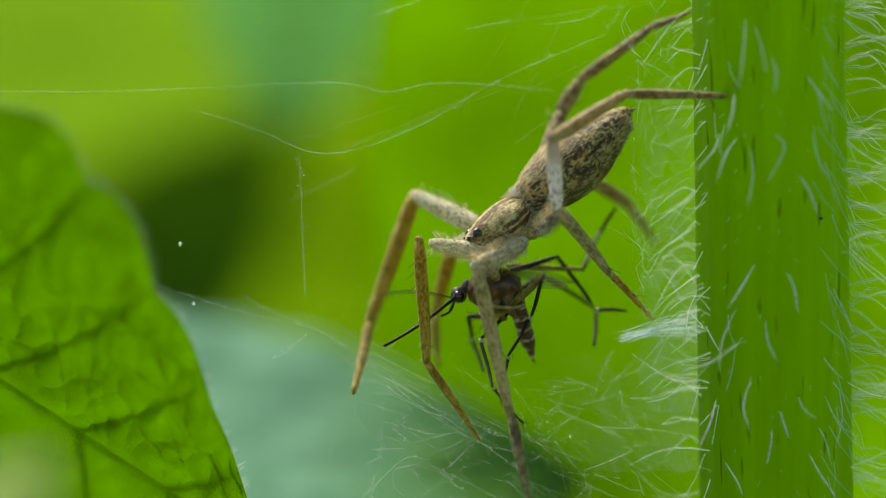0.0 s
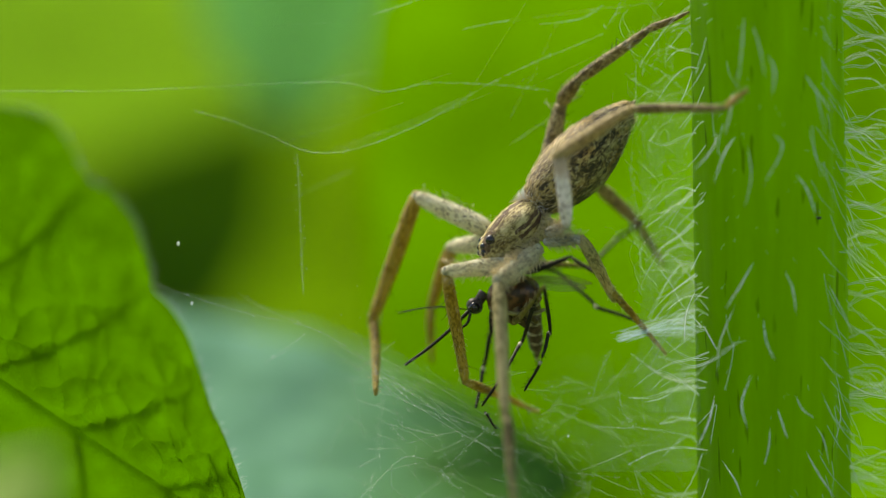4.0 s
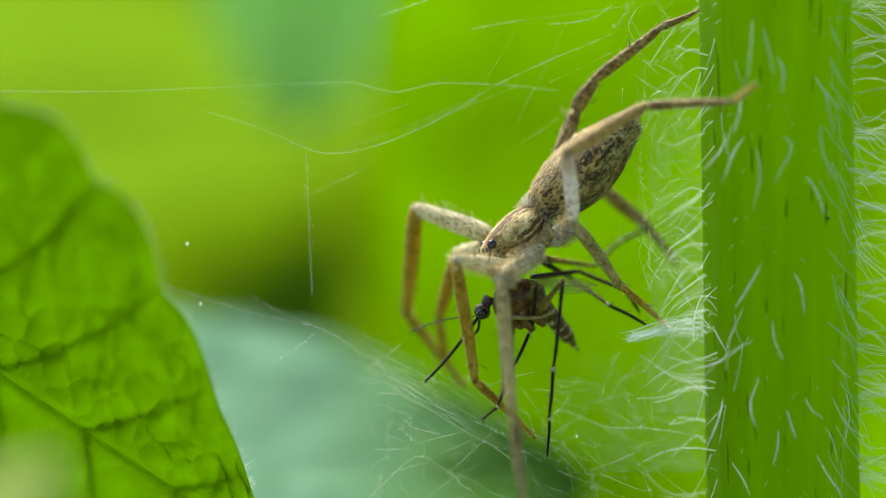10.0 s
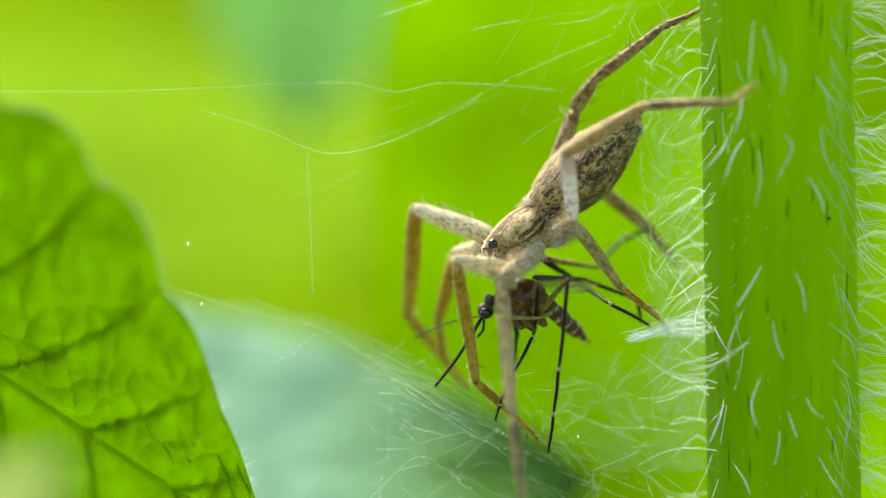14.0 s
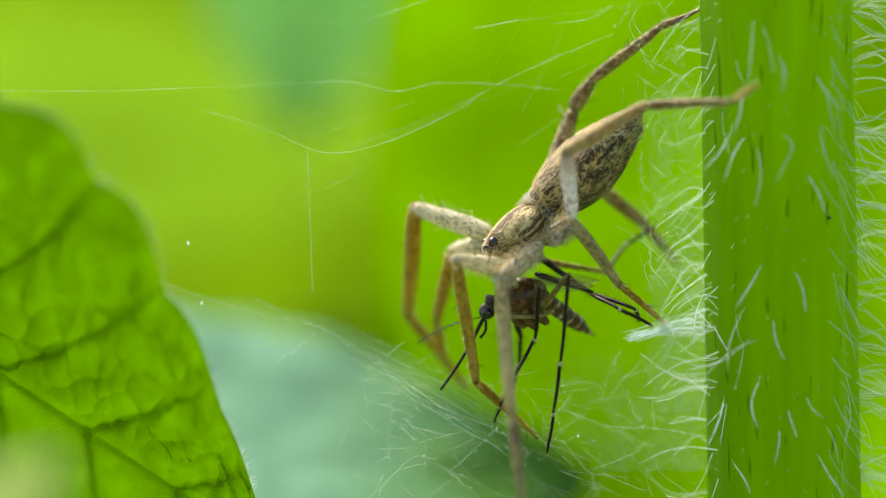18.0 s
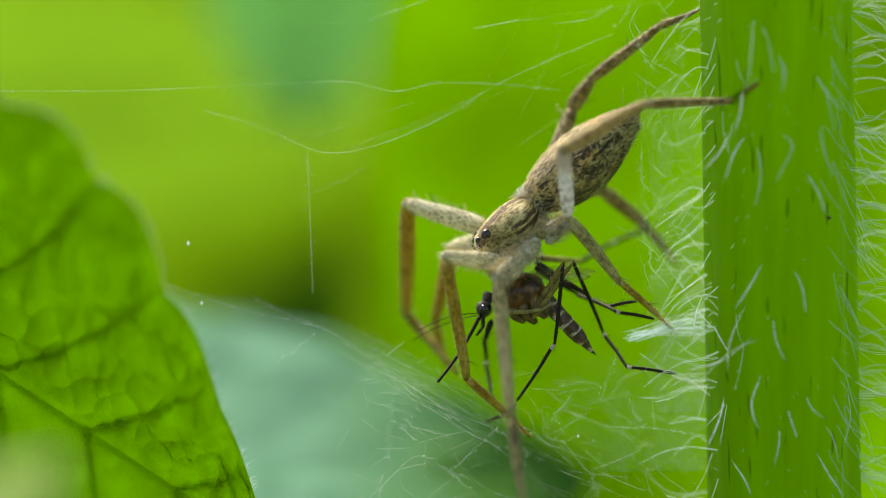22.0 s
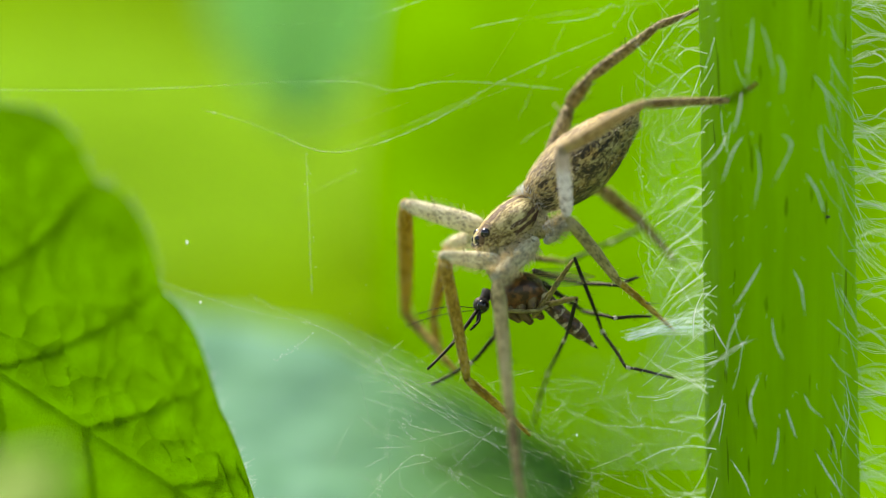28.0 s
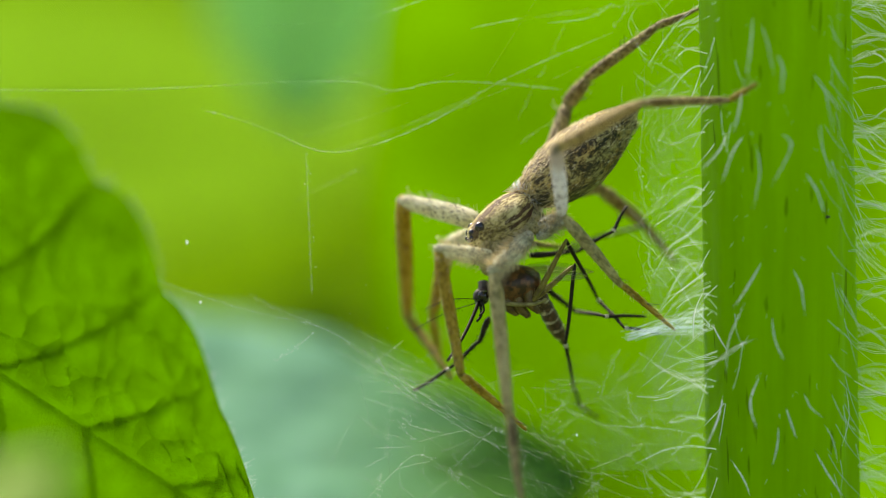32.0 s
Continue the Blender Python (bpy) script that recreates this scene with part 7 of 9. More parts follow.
    walk(far_leg_4[1], [(0, mm(0, 0, 3.885, 29.5, 10.5, 5.9)),
        (1, mm(0, 0, 3.885, 78.4, 27.5, 7.9)),
        (2, mm(0, 0, 3.885, 44.5, 14.2, 4.6)),
        (3, mm(0, 0, 3.885, 67.1, 23.8, 7)),
        (6, mm(0, 0, 3.885, 10.9, 16, 3)),
        (7, mm(0, 0, 3.885, 10.7, 15.7, 2.9)),
        (9, mm(0, 0, 3.885, 21.7, 15, 2.7)),
        (13, mm(0, 0, 3.885, 31.8, 13.7, 2.4)),
        (17, mm(0, 0, 3.885, 36.6, 12.7, 3.7)),
        (18, mm(0, 0, 3.885, 37.4, 12.5, 3.9)),
        (19, mm(0, 0, 3.885, 38.2, 12.2, 4.1)),
        (20, mm(0, 0, 3.885, 38.9, 12, 4.3)),
        (21, mm(0, 0, 3.885, 39.6, 11.7, 4.4)),
        (22, mm(0, 0, 3.885, 40.3, 12.2, 4.6)),
        (23, mm(0, 0, 3.885, 41, 12.7, 4.7)),
        (24, mm(0, 0, 3.885, 41.6, 13.1, 4.8)),
        (25, mm(0, 0, 3.885, 42.2, 13.6, 5)),
        (28, mm(0, 0, 3.885, 43.7, 15, 5.4)),
        (29, mm(0, 0, 3.885, 44.2, 15.5, 5.5)),
        (30, mm(0, 0, 3.885, 44.6, 16, 5.6)),
        (31, mm(0, 0, 3.885, 44.5, 16.8, 6.1)),
        (32, mm(0, 0, 3.885, 44.3, 17.7, 6.6))])
    walk(far_leg_4[2], [(0, mm(0.339, -0.772, 5.279, 42.2, 29.4, 18.2)),
        (1, mm(0.351, -1.488, 4.161, 20.2, 42.7, 14)),
        (2, mm(0.36, -1.063, 4.96, 41.6, 34, 12.4)),
        (3, mm(0.417, -1.391, 4.438, 21.2, 42.5, 14.7)),
        (6, mm(0.446, -0.277, 5.387, 39.1, 34.6, 7.3)),
        (7, mm(0.433, -0.271, 5.374, 37.6, 34.4, 7.2)),
        (9, mm(0.401, -0.556, 5.28, 34.6, 34, 6.9)),
        (13, mm(0.346, -0.805, 5.168, 26.6, 33.2, 6.3)),
        (17, mm(0.333, -0.906, 5.103, 32.4, 32, 10.2)),
        (18, mm(0.33, -0.925, 5.09, 33.4, 31.7, 10.9)),
        (19, mm(0.326, -0.941, 5.078, 34.4, 31.4, 11.6)),
        (20, mm(0.323, -0.955, 5.067, 35.3, 31.1, 12.2)),
        (21, mm(0.319, -0.969, 5.057, 36.1, 30.8, 12.8)),
        (22, mm(0.33, -0.982, 5.043, 36.7, 30.9, 12.7)),
        (23, mm(0.34, -0.994, 5.03, 37.2, 31.1, 12.7)),
        (24, mm(0.35, -1.006, 5.017, 37.7, 31.3, 12.7)),
        (25, mm(0.36, -1.016, 5.005, 38.2, 31.5, 12.7)),
        (28, mm(0.39, -1.042, 4.97, 39.3, 32, 12.6)),
        (29, mm(0.4, -1.05, 4.959, 39.7, 32.2, 12.5)),
        (30, mm(0.41, -1.057, 4.948, 40, 32.4, 12.5)),
        (31, mm(0.435, -1.049, 4.946, 39.4, 32.9, 13.1)),
        (32, mm(0.459, -1.039, 4.945, 38.5, 33.5, 13.8))])
    walk(far_leg_4[3], [(0, mm(2.444, -2.759, 7.725, 66.8, 42.6, 30.6)),
        (1, mm(3.098, -2.199, 6.864, 24.2, 51.7, 19.4)),
        (2, mm(2.449, -3.18, 7.309, 42.5, 48.5, 21.1)),
        (3, mm(3.182, -2.142, 7.149, 48.5, 53.4, 21.9)),
        (6, mm(2.405, -2.434, 7.81, 45.6, 50.2, 12.8)),
        (7, mm(2.403, -2.354, 7.852, 45.7, 49.9, 12.5)),
        (9, mm(2.39, -2.485, 7.865, 45.7, 49.3, 12)),
        (13, mm(2.377, -2.287, 8.004, 44.8, 48.1, 10.8)),
        (17, mm(2.36, -2.605, 7.818, 52.2, 46.7, 17.4)),
        (18, mm(2.355, -2.661, 7.781, 53, 46.3, 18.7)),
        (19, mm(2.35, -2.712, 7.748, 53.8, 45.9, 19.9)),
        (20, mm(2.346, -2.757, 7.718, 54.4, 45.6, 21)),
        (21, mm(2.341, -2.798, 7.69, 54.9, 45.2, 22)),
        (22, mm(2.353, -2.845, 7.651, 53.8, 45.3, 21.8)),
        (23, mm(2.365, -2.887, 7.614, 52.6, 45.3, 21.7)),
        (24, mm(2.378, -2.925, 7.579, 51.4, 45.4, 21.5)),
        (25, mm(2.391, -2.96, 7.546, 50.2, 45.5, 21.4)),
        (28, mm(2.428, -3.049, 7.456, 45.9, 45.7, 20.9)),
        (29, mm(2.441, -3.075, 7.428, 44.2, 45.8, 20.7)),
        (30, mm(2.453, -3.099, 7.401, 42.4, 45.8, 20.6)),
        (31, mm(2.532, -3.028, 7.405, 43.1, 46.1, 21.4)),
        (32, mm(2.612, -2.944, 7.416, 43.7, 46.4, 22.2))])
    walk(mosquito, [(0, mm(2.714, 0.3, -1.697, 179, 8.1, 173.3)),
        (1, mm(3.345, 0.3, -1.697, 179.8, 2, 174.6)),
        (2, mm(3.005, 0.3, -2.025, 177, 21.5, 171.9)),
        (3, mm(3.538, 0.3, -1.955, 179, 9.5, 174)),
        (6, mm(3.648, 0.3, -2.196, 177.4, 22.3, 173.1)),
        (7, mm(3.575, 0.3, -2.181, 178.4, 15.3, 173.9)),
        (9, mm(3.49, 0.3, -2.181, 178.4, 14.9, 173.7)),
        (13, mm(3.49, 0.3, -2.181, 178.2, 14.8, 173.1)),
        (17, mm(3.49, 0.3, -2.193, 178.1, 16.7, 173.3)),
        (18, mm(3.538, 0.3, -2.157, 177.9, 17.1, 173.1)),
        (19, mm(3.49, 0.3, -2.036, 176, 30.1, 172.2)),
        (20, mm(3.417, 0.3, -2.036, 177.4, 20, 172.5)),
        (21, mm(3.417, 0.3, -1.963, 177.5, 20.9, 173.1)),
        (22, mm(3.417, 0.3, -1.939, 177.6, 20.5, 173.1)),
        (23, mm(3.417, 0.3, -1.915, 177.6, 20.1, 173.1)),
        (24, mm(3.417, 0.3, -1.963, 178.2, 14.8, 173.1)),
        (25, mm(3.417, 0.3, -1.963, 178.9, 10.1, 173.5)),
        (28, mm(3.393, 0.3, -1.956, 178.1, 15.9, 173.3)),
        (29, mm(3.393, 0.3, -1.956, 177.5, 20.4, 173)),
        (30, mm(3.466, 0.3, -1.592, 177.7, 19.9, 173.2)),
        (31, mm(3.466, 0.3, -1.714, 177.8, 18.6, 173.1)),
        (32, mm(3.296, 0.3, -1.665, 178.2, 14.4, 172.9))])
    walk(head, [(0, mm(1.725, 0, 0, 3.8, -27.1, -15)),
        (1, mm(2.118, 0, 0, 0, -25.2, -5.4)),
        (2, mm(1.525, 0, 0, 39.4, -31, -65.4)),
        (3, mm(1.926, 0, 0, 6.8, -27.5, -20.5)),
        (6, mm(1.793, 0, 0, 0, -30.6, -6.4)),
        (7, mm(1.944, 0, 0, 0, -37.9, -5.9)),
        (9, mm(1.891, 0, 0, 0, -36.2, -6.1)),
        (13, mm(1.715, 0, 0, 0, -42.3, -6.7)),
        (17, mm(1.782, 0, 0, 0, -41.1, -6.4)),
        (18, mm(1.735, 0, 0, 0, -43.4, -6.6)),
        (19, mm(1.695, 0, 0, 0, -30.7, -6.8)),
        (20, mm(1.637, 0, 0, 0, -30.6, -7)),
        (21, mm(1.775, 0, 0, 16, -36.1, -32.4)),
        (22, mm(1.771, 0, 0, 14.8, -35.5, -30.9)),
        (23, mm(1.766, 0, 0, 13.5, -35, -29.3)),
        (24, mm(1.715, 0, 0, 12.7, -38.3, -26.7)),
        (25, mm(1.807, 0, 0, 10.2, -32.1, -25.1)),
        (28, mm(1.775, 0, 0, 16.4, -31.3, -36)),
        (29, mm(1.744, 0, 0, 18.2, -28.6, -41.1)),
        (30, mm(1.789, 0, 0, 18, -33.7, -36.8)),
        (31, mm(1.75, 0, 0, 21.1, -36.3, -39.7)),
        (32, mm(1.663, 0, 0, 35, -36.1, -56.9))])
    walk(mosquito_abdomen, [(0, mm(-0.6, 0, 0, -108.9, -62.6, 100.2)),
        (1, mm(-0.6, 0, 0, -63, -68.9, 59.2)),
        (2, mm(-0.6, 0, 0, -23.3, -53, 20.8)),
        (3, mm(-0.6, 0, 0, -53, -49.4, 54.3)),
        (6, mm(-0.6, 0, 0, -123.8, -52.8, 111.6)),
        (7, mm(-0.6, 0, 0, -127, -46.4, 112.7)),
        (9, mm(-0.6, 0, 0, -121.6, -46.1, 107.9)),
        (13, mm(-0.6, 0, 0, -138.5, -43, 120.9)),
        (17, mm(-0.6, 0, 0, -135.7, -40.3, 117.1)),
        (18, mm(-0.6, 0, 0, -140.9, -39.4, 121.4)),
        (19, mm(-0.6, 0, 0, -123, -37.9, 105)),
        (20, mm(-0.6, 0, 0, -162.6, -52.1, 151.3)),
        (21, mm(-0.6, 0, 0, 180, -69.2, 173.5)),
        (22, mm(-0.6, 0, 0, 180, -68.3, 173.5)),
        (23, mm(-0.6, 0, 0, -180, -67.4, 173.5)),
        (24, mm(-0.6, 0, 0, 180, -75.3, 173.3)),
        (25, mm(-0.6, 0, 0, -180, -85, 173.6)),
        (28, mm(-0.6, 0, 0, -162.4, -57.2, 152.8)),
        (29, mm(-0.6, 0, 0, -164, -58.7, 154.9)),
        (30, mm(-0.6, 0, 0, 180, -62.6, 173.6)),
        (31, mm(-0.6, 0, 0, -145.5, -69.8, 137.2)),
        (32, mm(-0.6, 0, 0, -117.6, -57.4, 106.8))])
    walk(fly_leg_1[0], [(0, mm(-0.513, -0.544, 0.743, -129.8, -53.9, 173.3)),
        (1, mm(-0.257, -0.578, 0.872, -120.7, -71.9, 174.6)),
        (2, mm(-0.407, -0.551, 0.776, -110.3, -63.3, 172.5)),
        (3, mm(-0.249, -0.577, 0.712, -112.9, -38.4, 174)),
        (6, mm(-0.246, -0.576, 0.8, -133, -62.5, 173.6)),
        (7, mm(-0.339, -0.568, 0.771, -133.8, -53.1, 174.1)),
        (9, mm(-0.345, -0.567, 0.77, -132.6, -51.1, 173.9)),
        (13, mm(-0.352, -0.563, 0.769, -136.4, -55.8, 173.3)),
        (17, mm(-0.359, -0.563, 0.662, -134.4, -53.2, 173.6)),
        (18, mm(-0.341, -0.564, 0.711, -138.6, -55.7, 173.4)),
        (19, mm(-0.217, -0.578, 0.779, -134.8, -55.6, 173.2)),
        (20, mm(-0.452, -0.549, 1.035, -147.2, -65.8, 173)),
        (21, mm(-0.31, -0.569, 0.683, -145.1, -39.7, 173.5)),
        (22, mm(-0.179, -0.583, 1.043, -175.9, -56.4, 173.5)),
        (23, mm(-0.178, -0.584, 1.065, -180, -55.3, 173.5)),
        (24, mm(-0.175, -0.584, 0.972, -157.3, -41.2, 173.3)),
        (25, mm(-0.433, -0.556, 0.625, -138.3, -40.4, 173.6)),
        (28, mm(-0.325, -0.567, 1.074, 180, -51.4, 173.5)),
        (29, mm(-0.592, -0.536, 0.837, -167.2, -59.4, 173.4)),
        (30, mm(-0.377, -0.561, 0.88, -168.1, -55, 173.6)),
        (31, mm(-0.435, -0.554, 0.758, -165, -53.6, 173.4)),
        (32, mm(-0.559, -0.537, 0.671, -172.8, -43.5, 173.1))])
    walk(fly_leg_1[1], [(0, mm(0, 0, 2.895, 174, 19.5, -154.9)),
        (1, mm(0, 0, 2.895, -161.3, 23.3, -133.4)),
        (2, mm(0, 0, 2.895, -170.2, 15.2, -132.7)),
        (3, mm(0, 0, 2.895, -173.8, 16.5, -135.6)),
        (6, mm(0, 0, 2.895, -140.8, 22.9, -153.1)),
        (7, mm(0, 0, 2.895, -137.1, 21.8, -155.4)),
        (9, mm(0, 0, 2.895, -136.1, 19.5, -157.3)),
        (13, mm(0, 0, 2.895, -138.2, 24.4, -154.3)),
        (17, mm(0, 0, 2.895, -130, 21.1, -156.8)),
        (18, mm(0, 0, 2.895, -141.3, 23.9, -157)),
        (19, mm(0, 0, 2.895, -147.9, 15.1, -164.2)),
        (20, mm(0, 0, 2.895, -142.3, 27.8, -160.2)),
        (21, mm(0, 0, 2.895, 177.7, 34.1, -151.8)),
        (22, mm(0, 0, 2.895, 161.3, 58.8, -173.2)),
        (23, mm(0, 0, 2.95, 155.4, 57.5, -180)),
        (24, mm(0, 0, 2.895, -165.6, 49.8, -150.2)),
        (25, mm(0, 0, 2.895, -149.6, 38.4, -135.1)),
        (28, mm(0, 0, 3.051, 152.4, 56.3, 180)),
        (29, mm(0, 0, 2.895, 169.1, 54, -161.8)),
        (30, mm(0, 0, 2.895, 177.2, 62.2, -156.5)),
        (31, mm(0, 0, 2.895, -179.8, 60.6, -151.7)),
        (32, mm(0, 0, 2.895, 153.6, 57.3, -168.7))])
    walk(fly_leg_1[2], [(0, mm(0.963, 0.89, -0.643, -100.9, 9.7, -168.2)),
        (1, mm(1.853, 0.197, -0.386, -74.8, 22.7, -135.3)),
        (2, mm(1.134, 0.278, -0.693, -36.4, -0.3, 179.2)),
        (3, mm(1.045, 0.458, -0.702, -47.3, 0.8, -178.1)),
        (6, mm(2.095, -1.609, 0.201, -98.1, 21.2, -155.5)),
        (7, mm(2.002, -1.91, 0.329, -148.6, 22.1, -155)),
        (9, mm(1.849, -2.062, 0.333, -137, 20.9, -155.4)),
        (13, mm(2.138, -1.763, 0.334, -157.6, 24.3, -154.6)),
        (17, mm(1.94, -2.31, 0.631, -150, 21.9, -155.7)),
        (18, mm(2.022, -1.705, 0.204, -141, 22.7, -158.3)),
        (19, mm(1.351, -1.699, -0.191, -132.7, 15, -164.3)),
        (20, mm(2.106, -1.711, 0.236, -137.6, 28.2, -159.8)),
        (21, mm(1.789, 1.132, -0.228, -91.7, 31.8, -154.4)),
        (22, mm(2.893, 1.563, 1.045, -129.7, 69.5, -168.9)),
        (23, mm(2.891, 1.573, 1.104, -136.8, 70.8, -180)),
        (24, mm(2.891, 0.573, 0.538, -110.2, 55.2, -142.9)),
        (25, mm(2.779, 0.077, 0.343, -77.9, 44.6, -118.5)),
        (28, mm(2.782, 1.747, 1.193, -147.1, 68.1, 180)),
        (29, mm(2.624, 1.614, 0.716, -117.9, 64.9, -151)),
        (30, mm(2.984, 1.498, 1.137, -105.2, 71.9, -139.9)),
        (31, mm(2.9, 1.549, 1.044, -101.8, 70.2, -132.2)),
        (32, mm(2.459, 2.203, 1.069, -115.7, 70, -159.7))])
    walk(fly_leg_1[3], [(0, mm(1.474, -1.212, -1.053, -178.3, 21.1, -152.4)),
        (1, mm(3.191, -1.469, 0.147, -161.4, 23.4, -133.1)),
        (2, mm(1.126, -1.012, 1.06, -171.8, 6.1, -163.1)),
        (3, mm(1.078, -1.16, 0.792, -163.1, -1.1, 177.4)),
        (6, mm(3.101, -3.546, -0.088, -167.7, 20.3, -156.7)),
        (7, mm(3.127, -2.65, -1.413, -166.5, 21.3, -156)),
        (9, mm(2.996, -3.191, -1.171, -163.6, 22.9, -152.7)),
        (13, mm(3.253, -2.161, -1.522, -163.2, 24.5, -154.2)),
        (17, mm(3.042, -3.022, -1.137, -164.1, 21.7, -156)),
        (18, mm(3.149, -2.749, -1.374, -166.4, 22.7, -158.4)),
        (19, mm(2.192, -3.21, -1.689, -164, 14.7, -164.6)),
        (20, mm(3.341, -2.839, -1.196, -178.8, 29.4, -158.8)),
        (21, mm(2.772, -0.837, -0.283, 177, 19.1, -166)),
        (21.5, mm(3.642, -0.341, 0.135, -168.4, 67.9, -156.1)),
        (22, mm(4.512, 0.154, 0.552, -15.7, 60.9, -7.4)),
        (23, mm(4.408, 0.066, 0.576, -5, 67.8, 0)),
        (24, mm(4.635, -0.698, 0.104, -72.2, 63, -55.4)),
        (25, mm(4.516, -1.235, 0.671, -68.9, 44.5, -61.2)),
        (28, mm(4.497, 0.55, 0.504, -5, 66.9, 0)),
        (29, mm(4.383, 0.364, 0.278, -28.3, 62.2, -25.5)),
        (30, mm(4.771, 0.225, 0.957, -38.8, 58.1, -19.7)),
        (31, mm(4.781, 0.415, 0.891, -44.1, 57.1, -24.4)),
        (32, mm(3.991, 0.656, 0.743, -58.2, 68.9, -19.1))])
    walk(fly_leg_2[0], [(0, mm(0.16, -0.522, 1.137, 180, -59.5, 173.3)),
        (1, mm(0.242, -0.525, 1.147, -142.5, -57.4, 174.6)),
        (2, mm(0.562, -0.579, 0.913, -155.1, -73.6, 172.5)),
        (3, mm(0.55, -0.56, 1.07, -145.2, -56.4, 174)),
        (6, mm(-0.263, -0.474, 0.421, -106.1, -54.7, 173.6)),
        (7, mm(-0.173, -0.485, -0.022, -112.7, -43.4, 174.1)),
        (9, mm(-0.291, -0.472, 0.008, -108.2, -38.7, 173.9)),
        (13, mm(-0.342, -0.463, 0.021, -108.2, -38.6, 173.3)),
        (17, mm(-0.524, -0.444, -0.167, -101.7, -44.5, 173.6)),
        (18, mm(-0.535, -0.441, -0.109, -100.9, -35.7, 173.4)),
        (19, mm(-0.467, -0.448, 0.095, -114, -45.1, 173.2)),
        (20, mm(-0.577, -0.433, 0.314, -139.9, -32.5, 173)),
        (21, mm(-0.43, -0.454, 0.346, -163.8, -43.1, 173.5)),
        (22, mm(-0.451, -0.452, 0.635, -171.3, -53.1, 173.5)),
        (23, mm(-0.447, -0.452, 0.656, -155.4, -56.3, 173.5)),
        (24, mm(-0.582, -0.435, 0.336, -124.1, -67.7, 173.3)),
        (25, mm(-0.487, -0.449, 0.269, -111.4, -81, 173.6)),
        (28, mm(-0.794, -0.413, 0.711, 46.9, -85.9, -6.5)),
        (29, mm(-0.512, -0.444, 0.683, -153.1, -69.9, 173.4)),
        (30, mm(-0.408, -0.457, 0.768, -173.1, -70.3, 173.6)),
        (31, mm(-0.464, -0.45, 0.645, -164.6, -71.8, 173.4)),
        (32, mm(-0.548, -0.437, 0.673, -180, -64.6, 173.1))])
    walk(fly_leg_2[1], [(0, mm(0, 0, 2.322, 173.7, 5.1, 180)),
        (1, mm(0, 0, 2.174, 178.8, 22.6, -161.4)),
        (2, mm(0, 0, 2.174, -171.3, 19.9, -170.3)),
        (3, mm(0, 0, 2.174, 176.3, 19.4, -165.8)),
        (6, mm(0, 0, 2.15, -167.3, 5.9, -159)),
        (7, mm(0, 0, 2.174, -164.7, 8.4, -159.2)),
        (9, mm(0, 0, 2.174, -163.3, 5.4, -163.1)),
        (13, mm(0, 0, 2.174, -160.8, 6.1, -161)),
        (17, mm(0, 0, 2.109, -149.3, 3.8, -161.4)),
        (18, mm(0, 0, 2.104, -149.3, 2.8, -165.2)),
        (19, mm(0, 0, 2.174, -145.6, 6.2, -165.8)),
        (20, mm(0, 0, 2.174, -147.7, 8.4, -172.9)),
        (21, mm(0, 0, 2.174, -162.8, 19, -174.3)),
        (22, mm(0, 0, 2.174, -172.8, 25.5, -175.8)),
        (23, mm(0, 0, 2.174, -165.6, 26.2, -167)),
        (24, mm(0, 0, 2.174, -139, 24.7, -137.2)),
        (25, mm(0, 0, 2.174, -136.8, 19.1, -118.2)),
        (28, mm(0, 0, 2.174, -170.9, 37.9, -123.8)),
        (29, mm(0, 0, 2.174, -152.6, 31.6, -161.8)),
        (30, mm(0, 0, 2.174, -174.2, 44.5, -173.2)),
        (31, mm(0, 0, 2.174, -169.6, 44.8, -164.1)),
        (32, mm(0, 0, 2.3, 164.5, 43.6, -180))])
    walk(fly_leg_2[2], [(0, mm(0.31, 0.39, -1.172, -136, 65.6, -180)),
        (1, mm(1.26, 0.504, -1.084, -91.1, 23.5, -160.5)),
        (2, mm(1.261, -0.326, -1.106, -123.1, 33.9, -161.8)),
        (3, mm(1.076, 0.507, -1.149, -94, 15.2, -169.1)),
        (6, mm(0.608, -0.595, -1.276, -56.7, 1.1, -176.3)),
        (7, mm(0.795, -0.693, -1.194, -62.3, 0.7, -178.4)),
        (9, mm(0.6, -0.877, -1.192, -57.8, -0.8, 177.6)),
        (13, mm(0.713, -0.98, -1.141, -55.8, -2, 173.8)),
        (17, mm(0.765, -1.643, -0.919, -50.1, 0.1, -179.3)),
        (18, mm(0.604, -1.704, -0.928, -49, -2.5, 167.1)),
        (19, mm(0.794, -1.857, -0.721, -80.4, -4.2, 170.5)),
        (20, mm(0.665, -1.819, -0.776, -129.9, -9.9, 171.6)),
        (21, mm(1.241, -0.965, -1.138, -163.7, -5.7, 178.3)),
        (22, mm(1.534, -0.334, -0.987, -171.3, -0.9, 179.9)),
        (23, mm(1.669, -0.516, -0.893, -175.9, 1.1, -179.5)),
        (24, mm(2.391, -0.942, -0.245, -135.8, 12, -161.8)),
        (25, mm(2.527, -0.402, -0.257, -127.8, 16.3, -131.8)),
        (28, mm(1.654, 1.467, -0.577, -173.2, 33.6, -134.8)),
        (29, mm(2.069, -1.027, -0.494, 162.3, 36.3, -158.1)),
        (30, mm(2.485, -0.064, -0.331, 145.4, 62.7, -166.5)),
        (31, mm(2.528, 0.056, -0.288, 164.9, 62.9, -147.5)),
        (32, mm(2.346, 0.942, -0.163, 133.5, 61.8, 180))])
